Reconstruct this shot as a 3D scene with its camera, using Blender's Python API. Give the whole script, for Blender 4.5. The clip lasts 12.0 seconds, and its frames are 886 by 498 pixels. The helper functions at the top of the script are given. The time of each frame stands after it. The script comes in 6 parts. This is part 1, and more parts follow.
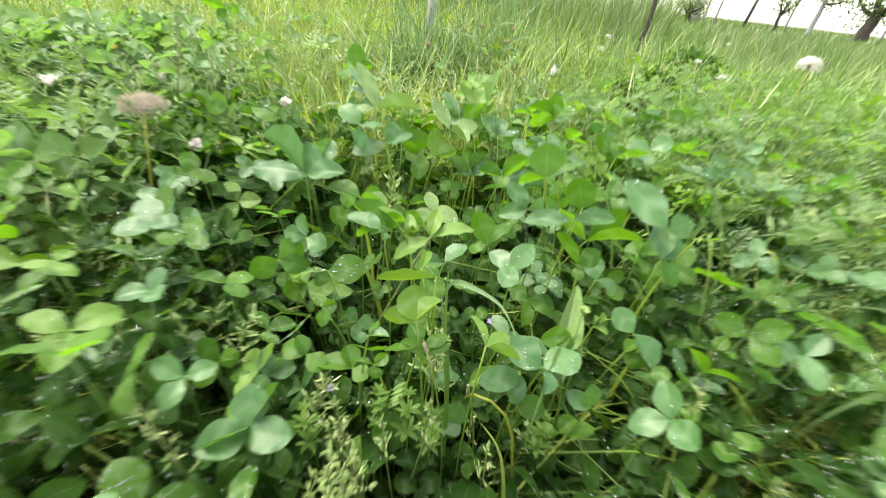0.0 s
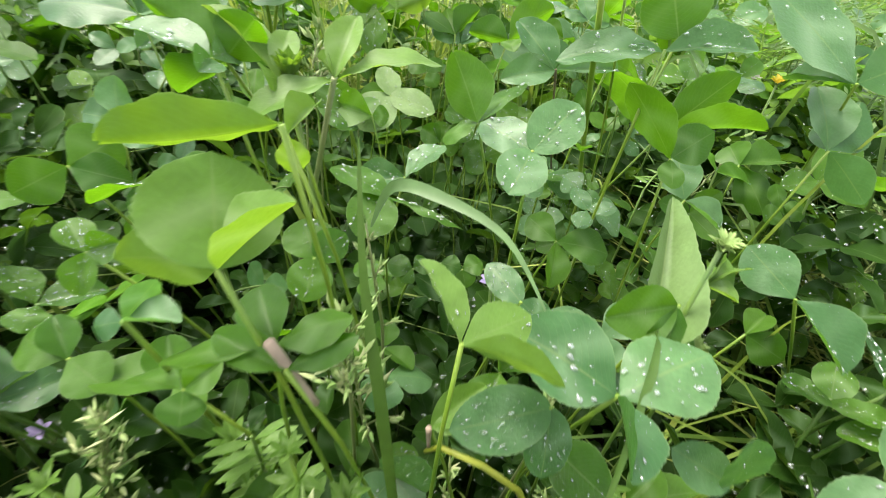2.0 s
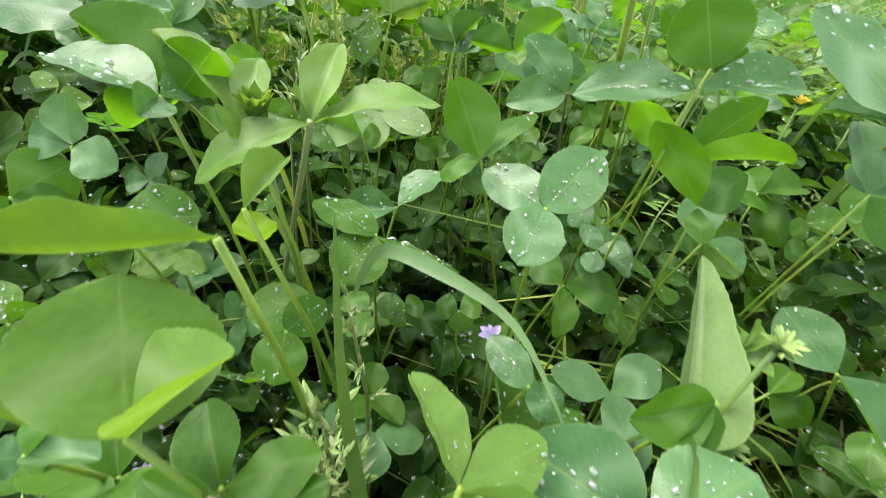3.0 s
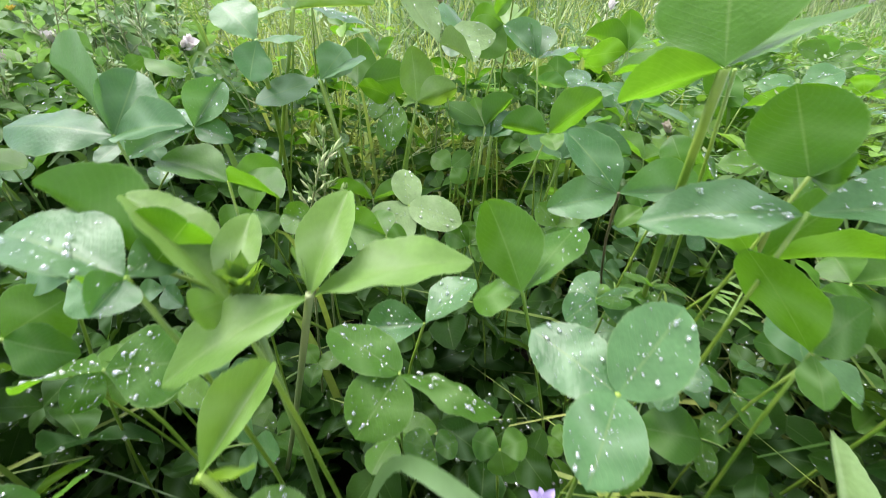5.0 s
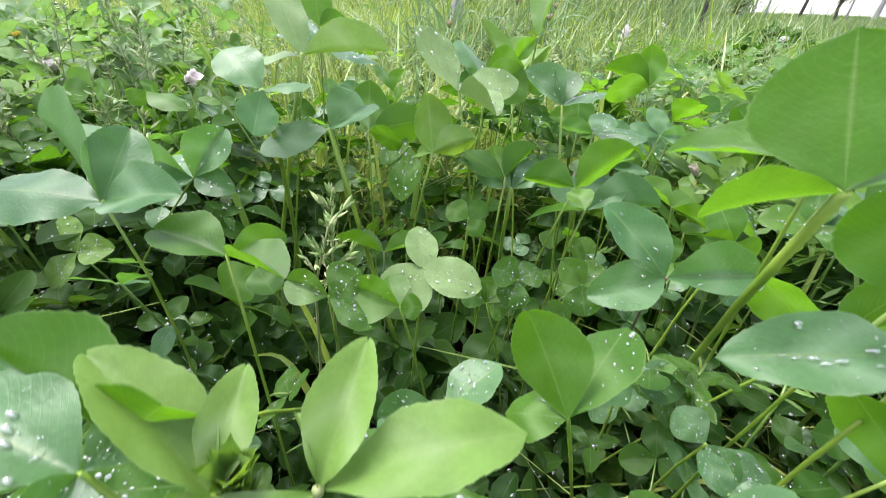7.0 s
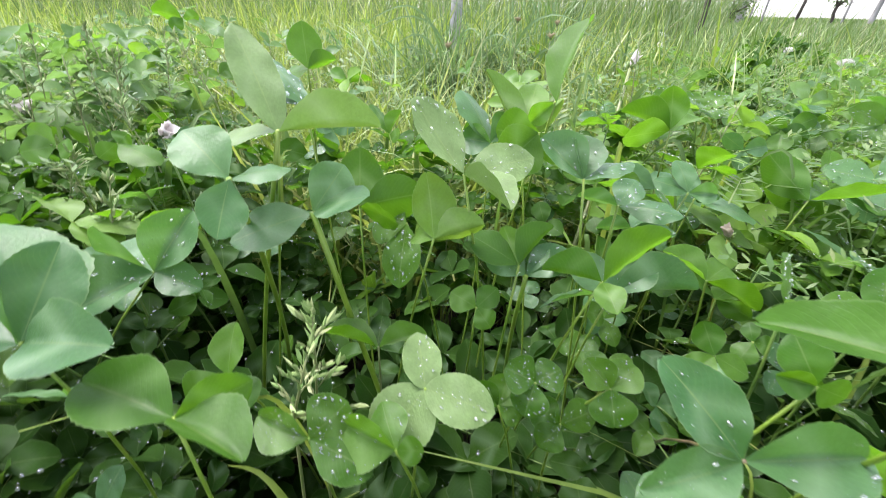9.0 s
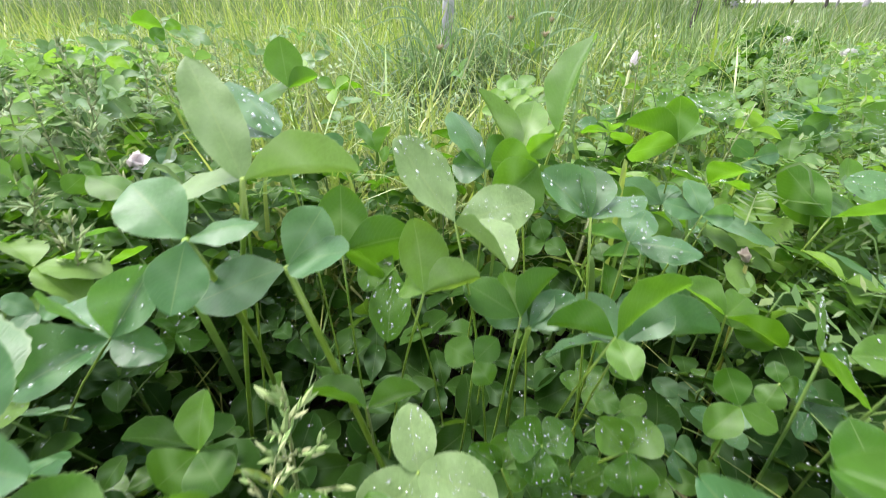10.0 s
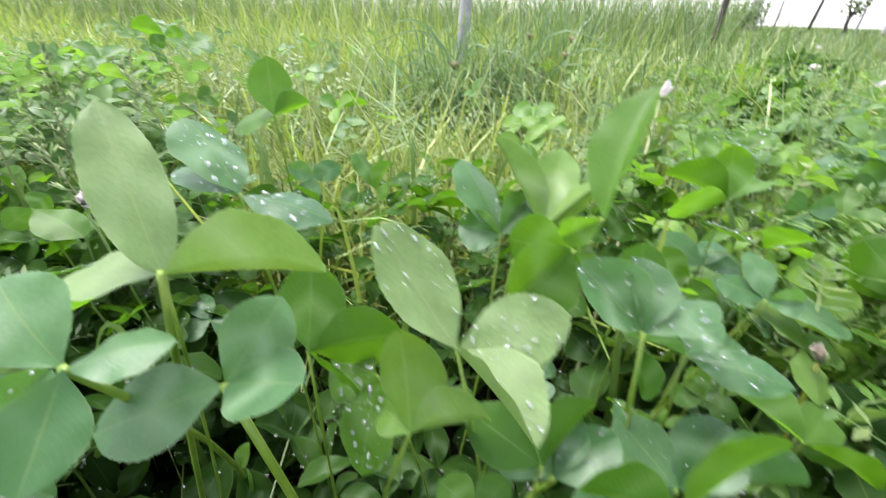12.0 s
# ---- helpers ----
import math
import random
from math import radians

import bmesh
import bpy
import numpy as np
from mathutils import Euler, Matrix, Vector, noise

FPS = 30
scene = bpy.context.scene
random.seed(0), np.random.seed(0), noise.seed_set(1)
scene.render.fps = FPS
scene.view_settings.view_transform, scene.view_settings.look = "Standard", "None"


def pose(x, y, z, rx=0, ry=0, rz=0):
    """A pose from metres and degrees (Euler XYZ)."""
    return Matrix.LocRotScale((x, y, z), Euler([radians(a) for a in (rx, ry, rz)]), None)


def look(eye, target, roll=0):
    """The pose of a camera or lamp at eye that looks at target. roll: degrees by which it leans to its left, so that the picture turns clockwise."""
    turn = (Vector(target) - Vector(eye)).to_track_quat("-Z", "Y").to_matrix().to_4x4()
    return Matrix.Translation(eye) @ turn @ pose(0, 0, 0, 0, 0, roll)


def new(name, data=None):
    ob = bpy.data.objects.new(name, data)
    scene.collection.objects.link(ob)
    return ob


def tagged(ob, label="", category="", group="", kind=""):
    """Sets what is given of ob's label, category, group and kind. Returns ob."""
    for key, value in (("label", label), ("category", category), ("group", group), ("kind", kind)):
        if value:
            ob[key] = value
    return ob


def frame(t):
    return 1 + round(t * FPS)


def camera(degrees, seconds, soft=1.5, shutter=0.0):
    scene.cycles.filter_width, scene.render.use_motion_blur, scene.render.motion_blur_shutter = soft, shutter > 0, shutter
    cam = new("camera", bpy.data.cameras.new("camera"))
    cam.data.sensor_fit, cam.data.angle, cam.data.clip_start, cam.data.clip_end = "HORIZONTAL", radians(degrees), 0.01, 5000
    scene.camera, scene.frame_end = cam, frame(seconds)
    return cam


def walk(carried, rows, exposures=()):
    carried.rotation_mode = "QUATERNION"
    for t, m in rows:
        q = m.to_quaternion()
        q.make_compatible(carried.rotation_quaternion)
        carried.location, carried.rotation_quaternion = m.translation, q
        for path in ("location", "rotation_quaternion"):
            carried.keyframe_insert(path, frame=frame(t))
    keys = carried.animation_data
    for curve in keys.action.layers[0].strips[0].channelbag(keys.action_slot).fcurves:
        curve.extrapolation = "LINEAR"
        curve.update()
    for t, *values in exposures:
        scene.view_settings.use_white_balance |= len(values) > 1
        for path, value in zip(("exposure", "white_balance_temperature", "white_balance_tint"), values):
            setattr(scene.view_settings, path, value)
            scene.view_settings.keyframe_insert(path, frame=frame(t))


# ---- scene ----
cam = camera(92.6, 12.0, soft=0.95, shutter=0.9)
PATH = [
    (0, (0.0288, 0.0189, 0.3937), (0.0589, 0.8740, -0.1239), 6.80),
    (0.5, (0.0466, 0.0780, 0.3372), (0.0500, 0.9361, -0.1763), 3.95),
    (1, (0.0567, 0.1054, 0.3061), (0.0461, 0.9579, -0.2165), 4.16),
    (1.5, (0.0587, 0.1233, 0.2959), (0.0508, 0.9476, -0.2701), 3.80),
    (2, (0.0592, 0.1389, 0.2894), (0.0743, 0.9492, -0.2964), 5.12),
    (2.5, (0.0586, 0.1548, 0.2920), (0.0901, 0.9526, -0.3100), 6.16),
    (3, (0.0574, 0.1653, 0.2945), (0.0875, 0.9641, -0.3063), 6.74),
    (4.8, (0.0537, 0.1940, 0.3023), (0.0133, 1.0488, -0.2151), 3.50),
    (5, (0.0552, 0.1993, 0.3042), (0.0001, 1.0516, -0.2159), 2.10),
    (5.5, (0.0535, 0.2068, 0.3053), (-0.0098, 1.0646, -0.2048), 1.96),
    (6, (0.0525, 0.2169, 0.3085), (-0.0124, 1.0804, -0.1917), 2.11),
    (6.5, (0.0478, 0.2218, 0.3107), (-0.0130, 1.0891, -0.1834), 2.32),
    (7, (0.0463, 0.2246, 0.3154), (-0.0183, 1.0902, -0.1812), 2.28),
    (8.8, (0.0416, 0.2651, 0.3331), (-0.0233, 1.1360, -0.1541), 2.18),
    (9, (0.0406, 0.2689, 0.3344), (-0.0272, 1.1414, -0.1495), 1.49),
    (9.5, (0.0398, 0.2812, 0.3383), (-0.0314, 1.1516, -0.1489), 0.39),
    (10, (0.0413, 0.2956, 0.3432), (-0.0250, 1.1640, -0.1483), -0.14),
    (10.5, (0.0435, 0.3108, 0.3490), (-0.0246, 1.1814, -0.1382), -0.33),
    (11, (0.0484, 0.3243, 0.3456), (-0.0076, 1.1920, -0.1482), -0.19),
    (11.5, (0.0494, 0.3353, 0.3435), (-0.0097, 1.2028, -0.1504), 0.34),
    (12, (0.0388, 0.3454, 0.3487), (-0.0434, 1.2226, -0.1244), 1.91),
]
walk(cam, [(t, look(eye, target, roll)) for t, eye, target, roll in PATH],
     ((0, 2.37, 7250, 5), (1, 2.21, 7200, 5), (2.0, 2.25, 7050, 5), (3.0, 2.14, 6850, 5), (5, 2.19, 6300, 14), (12, 2.26, 6300, 18)))

# ---- light: bright overcast ----
SUN_EL, SUN_AZ = radians(69), radians(295)      # height, and clockwise from north
world = bpy.data.worlds.new("world")
scene.world = world
world.use_nodes = True
wn = world.node_tree.nodes
wl = world.node_tree.links
bg = wn["Background"]
sky = wn.new("ShaderNodeTexSky")
sky.sky_type, sky.sun_disc = "NISHITA", False
sky.sun_elevation, sky.sun_rotation = SUN_EL, SUN_AZ
sky.air_density, sky.dust_density, sky.ozone_density = 1.0, 2.0, 1.0
grey = wn.new("ShaderNodeHueSaturation")
grey.inputs["Saturation"].default_value = 0.40
wl.new(sky.outputs[0], grey.inputs["Color"])
wl.new(grey.outputs[0], bg.inputs[0])
bg.inputs[1].default_value = 0.150
sun_data = bpy.data.lights.new("sun", "SUN")
sun_data.energy, sun_data.angle, sun_data.color = 1.9, radians(34), (1.0, 0.97, 0.92)
sun = new("sun", sun_data)
sun.matrix_basis = look((0, 0, 8), (math.sin(SUN_AZ) * -math.cos(SUN_EL), math.cos(SUN_AZ) * -math.cos(SUN_EL), 8 - math.sin(SUN_EL)))


# ---- materials ----
def material(name):
    m = bpy.data.materials.new(name)
    m.use_nodes = True
    nodes, links = m.node_tree.nodes, m.node_tree.links
    return m, nodes, links, nodes["Principled BSDF"]


def node(nodes, kind, **values):
    n = nodes.new(kind)
    for key, value in values.items():
        n.inputs[key].default_value = value
    return n


def ramp(nodes, stops):
    n = nodes.new("ShaderNodeValToRGB")
    e = n.color_ramp.elements
    while len(e) < len(stops):
        e.new(0.5)
    for item, (at, colour) in zip(e, stops):
        item.position, item.color = at, (*colour, 1)
    return n


def calc(nodes, links, op, a, b=0.0, c=0.0, clamp=False):
    n = nodes.new("ShaderNodeMath")
    n.operation, n.use_clamp = op, clamp
    for slot, v in zip(n.inputs, (a, b, c)):
        if isinstance(v, (int, float)):
            slot.default_value = v
        else:
            links.new(v, slot)
    return n.outputs[0]


def blend(nodes, links, f, a, b, how="MIX"):
    n = nodes.new("ShaderNodeMix")
    n.data_type, n.blend_type = "RGBA", how
    for slot, v in zip((n.inputs[0], n.inputs[6], n.inputs[7]), (f, a, b)):
        if isinstance(v, (int, float)):
            slot.default_value = v
        elif isinstance(v, tuple):
            slot.default_value = (*v, 1)
        else:
            links.new(v, slot)
    return n.outputs[2]


def glow_through(nodes, links, shader, colour, share):
    """Lets light shine through a leaf."""
    tr = nodes.new("ShaderNodeBsdfTranslucent")
    links.new(colour, tr.inputs["Color"])
    mix = node(nodes, "ShaderNodeMixShader", Fac=share)
    links.new(shader.outputs[0], mix.inputs[1])
    links.new(tr.outputs[0], mix.inputs[2])
    links.new(mix.outputs[0], nodes["Material Output"].inputs[0])


def leaf_material(name, dark, light, mark, through_colour, veins=1.0, island=False, rough=0.42, share=0.5, gloss=0.32):
    """Leaf skin: fine veins along the leaf map, a pale band, mottling and a random tone for each leaf."""
    m, nodes, links, bsdf = material(name)
    uv = nodes.new("ShaderNodeUVMap")
    split = nodes.new("ShaderNodeSeparateXYZ")
    links.new(uv.outputs[0], split.inputs[0])
    across = calc(nodes, links, "ABSOLUTE", calc(nodes, links, "SUBTRACT", split.outputs[0], 0.5))
    along = split.outputs[1]
    if island:
        rnd = nodes.new("ShaderNodeNewGeometry").outputs["Random Per Island"]
    else:
        rnd = nodes.new("ShaderNodeObjectInfo").outputs["Random"]
    tone = ramp(nodes, [(0.0, dark), (1.0, light)])
    links.new(rnd, tone.inputs[0])
    place = nodes.new("ShaderNodeNewGeometry")
    n1 = node(nodes, "ShaderNodeTexNoise", Scale=160.0, Detail=3.0)
    links.new(place.outputs["Position"], n1.inputs["Vector"])
    n2 = node(nodes, "ShaderNodeTexNoise", Scale=900.0, Detail=2.0)
    links.new(place.outputs["Position"], n2.inputs["Vector"])
    mott = calc(nodes, links, "MULTIPLY_ADD", n1.outputs[0], 0.7, 0.65)
    mott = calc(nodes, links, "MULTIPLY", mott, calc(nodes, links, "MULTIPLY_ADD", n2.outputs[0], 0.4, 0.8))
    col = tone.outputs[0]
    shade = nodes.new("ShaderNodeHueSaturation")
    links.new(mott, shade.inputs["Value"])
    links.new(col, shade.inputs["Color"])
    col = shade.outputs[0]
    # pale chevron
    bend = calc(nodes, links, "ADD", along, calc(nodes, links, "MULTIPLY", across, 0.55))
    band = calc(nodes, links, "SUBTRACT", 1.0, calc(nodes, links, "MULTIPLY", calc(nodes, links, "ABSOLUTE", calc(nodes, links, "SUBTRACT", bend, 0.56)), 5.2), clamp=True)
    other = calc(nodes, links, "FRACT", calc(nodes, links, "MULTIPLY", rnd, 7.31))
    band = calc(nodes, links, "MULTIPLY", band, calc(nodes, links, "MULTIPLY", other, 0.62))
    col = blend(nodes, links, band, col, mark)
    # midrib and side veins
    rib = calc(nodes, links, "SUBTRACT", 1.0, calc(nodes, links, "MULTIPLY", across, 45.0), clamp=True)
    col = blend(nodes, links, calc(nodes, links, "MULTIPLY", rib, 0.55 * veins), col, (0.17, 0.24, 0.08))
    bow = calc(nodes, links, "ADD", along, calc(nodes, links, "MULTIPLY_ADD", calc(nodes, links, "POWER", across, 1.4), -0.9, calc(nodes, links, "MULTIPLY", n1.outputs[0], 0.05)))
    wave = calc(nodes, links, "SINE", calc(nodes, links, "MULTIPLY", bow, 88.0))
    line = calc(nodes, links, "MULTIPLY", calc(nodes, links, "SUBTRACT", wave, 0.72), 3.5, clamp=True)
    col = blend(nodes, links, calc(nodes, links, "MULTIPLY", line, 0.09 * veins), col, (0.17, 0.25, 0.09))
    rim = calc(nodes, links, "MULTIPLY", calc(nodes, links, "SUBTRACT", across, 0.475), 40.0, clamp=True)
    col = blend(nodes, links, calc(nodes, links, "MULTIPLY", rim, 0.45 * veins), col, (0.19, 0.27, 0.11))
    links.new(col, bsdf.inputs["Base Color"])
    relief = calc(nodes, links, "ADD", calc(nodes, links, "MULTIPLY", line, -0.10), n2.outputs[0])
    bump = node(nodes, "ShaderNodeBump", Strength=0.25 * veins, Distance=0.0006)
    links.new(relief, bump.inputs["Height"])
    links.new(bump.outputs[0], bsdf.inputs["Normal"])
    rg = calc(nodes, links, "MULTIPLY_ADD", n1.outputs[0], 0.25, rough - 0.12)
    links.new(rg, bsdf.inputs["Roughness"])
    bsdf.inputs["Specular IOR Level"].default_value = gloss
    bsdf.inputs["Sheen Weight"].default_value = 0.01
    bsdf.inputs["Sheen Roughness"].default_value = 0.4
    bsdf.inputs["Sheen Tint"].default_value = (0.75, 0.95, 1.0, 1)
    thr = blend(nodes, links, 0.35, through_colour, col)
    glow_through(nodes, links, bsdf, thr, share)
    return m


CLOVER = leaf_material("clover_leaf", (0.028, 0.094, 0.007), (0.074, 0.168, 0.018), (0.19, 0.31, 0.11), (0.130, 0.305, 0.003), gloss=0.28, rough=0.44, share=0.55)
# light green of young leaves, also lent to leaves with light behind them
CLOVER_YOUNG = leaf_material("young_clover_leaf", (0.074, 0.158, 0.022), (0.122, 0.215, 0.046), (0.24, 0.33, 0.15), (0.205, 0.350, 0.008), share=0.45, gloss=0.25, rough=0.5)
CLOVER_FAR = leaf_material("clover_cover", (0.044, 0.124, 0.013), (0.145, 0.262, 0.040), (0.22, 0.32, 0.15), (0.170, 0.330, 0.015), 0.6, island=True, gloss=0.22)
CLOVER_SIDE = leaf_material("bluish_clover_cover", (0.048, 0.120, 0.026), (0.125, 0.225, 0.060), (0.22, 0.31, 0.20), (0.130, 0.250, 0.035), 0.7, island=True, rough=0.44, share=0.5, gloss=0.25)
# waxy blue-green leaves; the paler tone also stands for sky reflected on them
CLOVER_BLUE = leaf_material("bluish_clover_leaf", (0.032, 0.100, 0.030), (0.080, 0.172, 0.062), (0.21, 0.32, 0.18), (0.120, 0.290, 0.010), rough=0.40, share=0.45, gloss=0.4)
# darker leaf colour: painted shade behind tall plants, own green in the clumps
CLOVER_MID = leaf_material("deep_green_and_shaded_clover_leaf", (0.012, 0.044, 0.003), (0.034, 0.092, 0.008), (0.11, 0.18, 0.07), (0.075, 0.200, 0.002), 0.6, island=True, share=0.45, gloss=0.08, rough=0.5)
# clover leaf in a darker colour, standing for shade under the canopy
CLOVER_SHADE = leaf_material("shade_dark_clover_leaf", (0.008, 0.030, 0.004), (0.026, 0.066, 0.009), (0.10, 0.16, 0.08), (0.075, 0.160, 0.006), 0.6, island=True, share=0.4, gloss=0.06, rough=0.5)


def blade_material(name, stops, through_colour, rough=0.5, share=0.4):
    m, nodes, links, bsdf = material(name)
    geo = nodes.new("ShaderNodeNewGeometry")
    tone = ramp(nodes, stops)
    links.new(geo.outputs["Random Per Island"], tone.inputs[0])
    n = node(nodes, "ShaderNodeTexNoise", Scale=220.0, Detail=2.0)
    links.new(geo.outputs["Position"], n.inputs["Vector"])
    big = node(nodes, "ShaderNodeTexNoise", Scale=5.0, Detail=2.0)
    links.new(geo.outputs["Position"], big.inputs["Vector"])
    shade = nodes.new("ShaderNodeHueSaturation")
    v = calc(nodes, links, "MULTIPLY", calc(nodes, links, "MULTIPLY_ADD", n.outputs[0], 0.6, 0.7), calc(nodes, links, "MULTIPLY_ADD", big.outputs[0], 0.7, 0.65))
    links.new(v, shade.inputs["Value"])
    links.new(tone.outputs[0], shade.inputs["Color"])
    links.new(shade.outputs[0], bsdf.inputs["Base Color"])
    bsdf.inputs["Roughness"].default_value = rough
    glow_through(nodes, links, bsdf, blend(nodes, links, 0.5, through_colour, shade.outputs[0]), share)
    return m


GRASS = blade_material("grass_blade", [(0.0, (0.035, 0.095, 0.012)), (0.5, (0.155, 0.228, 0.036)), (0.85, (0.265, 0.310, 0.068)), (1.0, (0.340, 0.365, 0.125))], (0.310, 0.420, 0.045))
GRASS_FAR = blade_material("far_grass_blade", [(0.0, (0.030, 0.075, 0.014)), (0.5, (0.075, 0.130, 0.030)), (0.85, (0.130, 0.170, 0.055)), (1.0, (0.240, 0.230, 0.130))], (0.150, 0.240, 0.045))
GRASS_BLUE = blade_material("tussock_blade", [(0.0, (0.030, 0.080, 0.020)), (0.8, (0.115, 0.195, 0.070)), (1.0, (0.200, 0.270, 0.130))], (0.160, 0.270, 0.060))
GRASS_LOW = blade_material("low_grass_blade", [(0.0, (0.040, 0.098, 0.017)), (0.7, (0.086, 0.155, 0.030)), (1.0, (0.155, 0.200, 0.062))], (0.155, 0.275, 0.030))
STRAW = blade_material("dry_stalk", [(0.0, (0.187, 0.154, 0.088)), (1.0, (0.286, 0.242, 0.149))], (0.275, 0.231, 0.110), 0.6, 0.2)
SEED = blade_material("grass_spikelet", [(0.0, (0.12, 0.21, 0.05)), (0.6, (0.22, 0.31, 0.10)), (1.0, (0.34, 0.36, 0.18))], (0.28, 0.38, 0.11), 0.6, 0.2)
TREE_LEAF = blade_material("tree_leaf", [(0.0, (0.028, 0.061, 0.014)), (1.0, (0.072, 0.121, 0.028))], (0.121, 0.209, 0.028))
PETAL = blade_material("pale_petal", [(0.0, (0.50, 0.44, 0.42)), (1.0, (0.62, 0.58, 0.56))], (0.62, 0.56, 0.54), 0.6, 0.3)
TUFT = blade_material("seed_tuft", [(0.0, (0.44, 0.43, 0.38)), (1.0, (0.60, 0.59, 0.54))], (0.56, 0.55, 0.50), 0.7, 0.4)
TUFT_DULL = blade_material("dull_seed_tuft", [(0.0, (0.30, 0.25, 0.18)), (1.0, (0.46, 0.41, 0.33))], (0.40, 0.35, 0.27), 0.7, 0.35)
LILAC = blade_material("lilac_petal", [(0.0, (0.248, 0.186, 0.384)), (1.0, (0.341, 0.279, 0.465))], (0.372, 0.310, 0.496), 0.6, 0.3)
YELLOW = blade_material("yellow_petal", [(0.0, (0.384, 0.279, 0.019)), (1.0, (0.465, 0.372, 0.037))], (0.496, 0.372, 0.031), 0.6, 0.3)


def stem_material(name, a, b, rough=0.45):
    m, nodes, links, bsdf = material(name)
    geo = nodes.new("ShaderNodeNewGeometry")
    n = node(nodes, "ShaderNodeTexNoise", Scale=60.0, Detail=4.0)
    links.new(geo.outputs["Position"], n.inputs["Vector"])
    tone = ramp(nodes, [(0.35, a), (0.7, b)])
    links.new(n.outputs[0], tone.inputs[0])
    links.new(tone.outputs[0], bsdf.inputs["Base Color"])
    fine = node(nodes, "ShaderNodeTexNoise", Scale=900.0, Detail=2.0)
    links.new(geo.outputs["Position"], fine.inputs["Vector"])
    bump = node(nodes, "ShaderNodeBump", Strength=0.3, Distance=0.0004)
    links.new(fine.outputs[0], bump.inputs["Height"])
    links.new(bump.outputs[0], bsdf.inputs["Normal"])
    bsdf.inputs["Roughness"].default_value = rough
    return m


# two tones of one stem: darker for shaded stalks, brighter for lit ones
STEM = stem_material("clover_stem", (0.055, 0.115, 0.016), (0.115, 0.180, 0.032))
STEM_BRIGHT = stem_material("bright_stem", (0.090, 0.170, 0.012), (0.165, 0.240, 0.025))
PALE_LEAF = leaf_material("pale_leaf_back", (0.105, 0.172, 0.056), (0.132, 0.205, 0.072), (0.22, 0.30, 0.15), (0.150, 0.270, 0.030), veins=1.2, share=0.35, gloss=0.3, rough=0.55)
STEM_YELLOW = stem_material("yellowish_stalk", (0.200, 0.230, 0.020), (0.270, 0.270, 0.035))
STEM_RED = stem_material("reddish_stem", (0.077, 0.085, 0.027), (0.131, 0.077, 0.050))
STEM_PALE = stem_material("pale_stem", (0.115, 0.154, 0.046), (0.162, 0.177, 0.069))
SHEATH = stem_material("papery_sheath", (0.231, 0.165, 0.121), (0.330, 0.248, 0.198), 0.7)


def rough_material(name, a, b, scale, depth, rough=0.9, fine=None):
    m, nodes, links, bsdf = material(name)
    geo = nodes.new("ShaderNodeNewGeometry")
    n = node(nodes, "ShaderNodeTexNoise", Scale=scale, Detail=8.0, Roughness=0.65)
    links.new(geo.outputs["Position"], n.inputs["Vector"])
    wide = node(nodes, "ShaderNodeTexNoise", Scale=scale * 0.13, Detail=3.0)
    links.new(geo.outputs["Position"], wide.inputs["Vector"])
    tone = ramp(nodes, [(0.3, a), (0.7, b)])
    links.new(calc(nodes, links, "ADD", calc(nodes, links, "MULTIPLY", n.outputs[0], 0.6), calc(nodes, links, "MULTIPLY", wide.outputs[0], 0.4)), tone.inputs[0])
    links.new(tone.outputs[0], bsdf.inputs["Base Color"])
    bump = node(nodes, "ShaderNodeBump", Strength=0.8, Distance=depth)
    links.new(n.outputs[0], bump.inputs["Height"])
    links.new(bump.outputs[0], bsdf.inputs["Normal"])
    bsdf.inputs["Roughness"].default_value = rough
    return m


def ground_material():
    """Damp soil, darkened for shade where the plants stand thick, passing in uneven patches into moss and meadow turf.
    """
    m, nodes, links, bsdf = material("meadow_ground")
    geo = nodes.new("ShaderNodeNewGeometry")
    fine = node(nodes, "ShaderNodeTexNoise", Scale=60.0, Detail=8.0, Roughness=0.65)
    mid = node(nodes, "ShaderNodeTexNoise", Scale=2.2, Detail=6.0, Roughness=0.6)
    for n in (fine, mid):
        links.new(geo.outputs["Position"], n.inputs["Vector"])
    # soil tone kept near black to hold the shade among the stems
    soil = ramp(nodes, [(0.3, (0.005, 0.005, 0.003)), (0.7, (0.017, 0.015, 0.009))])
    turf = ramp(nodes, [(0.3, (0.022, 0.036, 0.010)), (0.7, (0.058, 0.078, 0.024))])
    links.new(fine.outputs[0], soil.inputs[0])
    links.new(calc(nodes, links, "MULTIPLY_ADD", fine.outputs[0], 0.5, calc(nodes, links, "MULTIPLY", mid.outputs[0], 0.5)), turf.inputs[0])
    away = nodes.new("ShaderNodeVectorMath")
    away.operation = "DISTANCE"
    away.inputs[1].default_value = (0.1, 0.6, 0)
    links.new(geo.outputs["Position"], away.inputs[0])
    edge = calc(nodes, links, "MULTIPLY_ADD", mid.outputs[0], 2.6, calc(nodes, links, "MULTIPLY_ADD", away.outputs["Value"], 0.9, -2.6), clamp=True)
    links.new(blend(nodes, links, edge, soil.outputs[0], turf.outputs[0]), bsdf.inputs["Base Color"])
    bump = node(nodes, "ShaderNodeBump", Strength=0.8, Distance=0.01)
    links.new(fine.outputs[0], bump.inputs["Height"])
    links.new(bump.outputs[0], bsdf.inputs["Normal"])
    bsdf.inputs["Specular IOR Level"].default_value = 0.08
    bsdf.inputs["Roughness"].default_value = 0.9
    return m


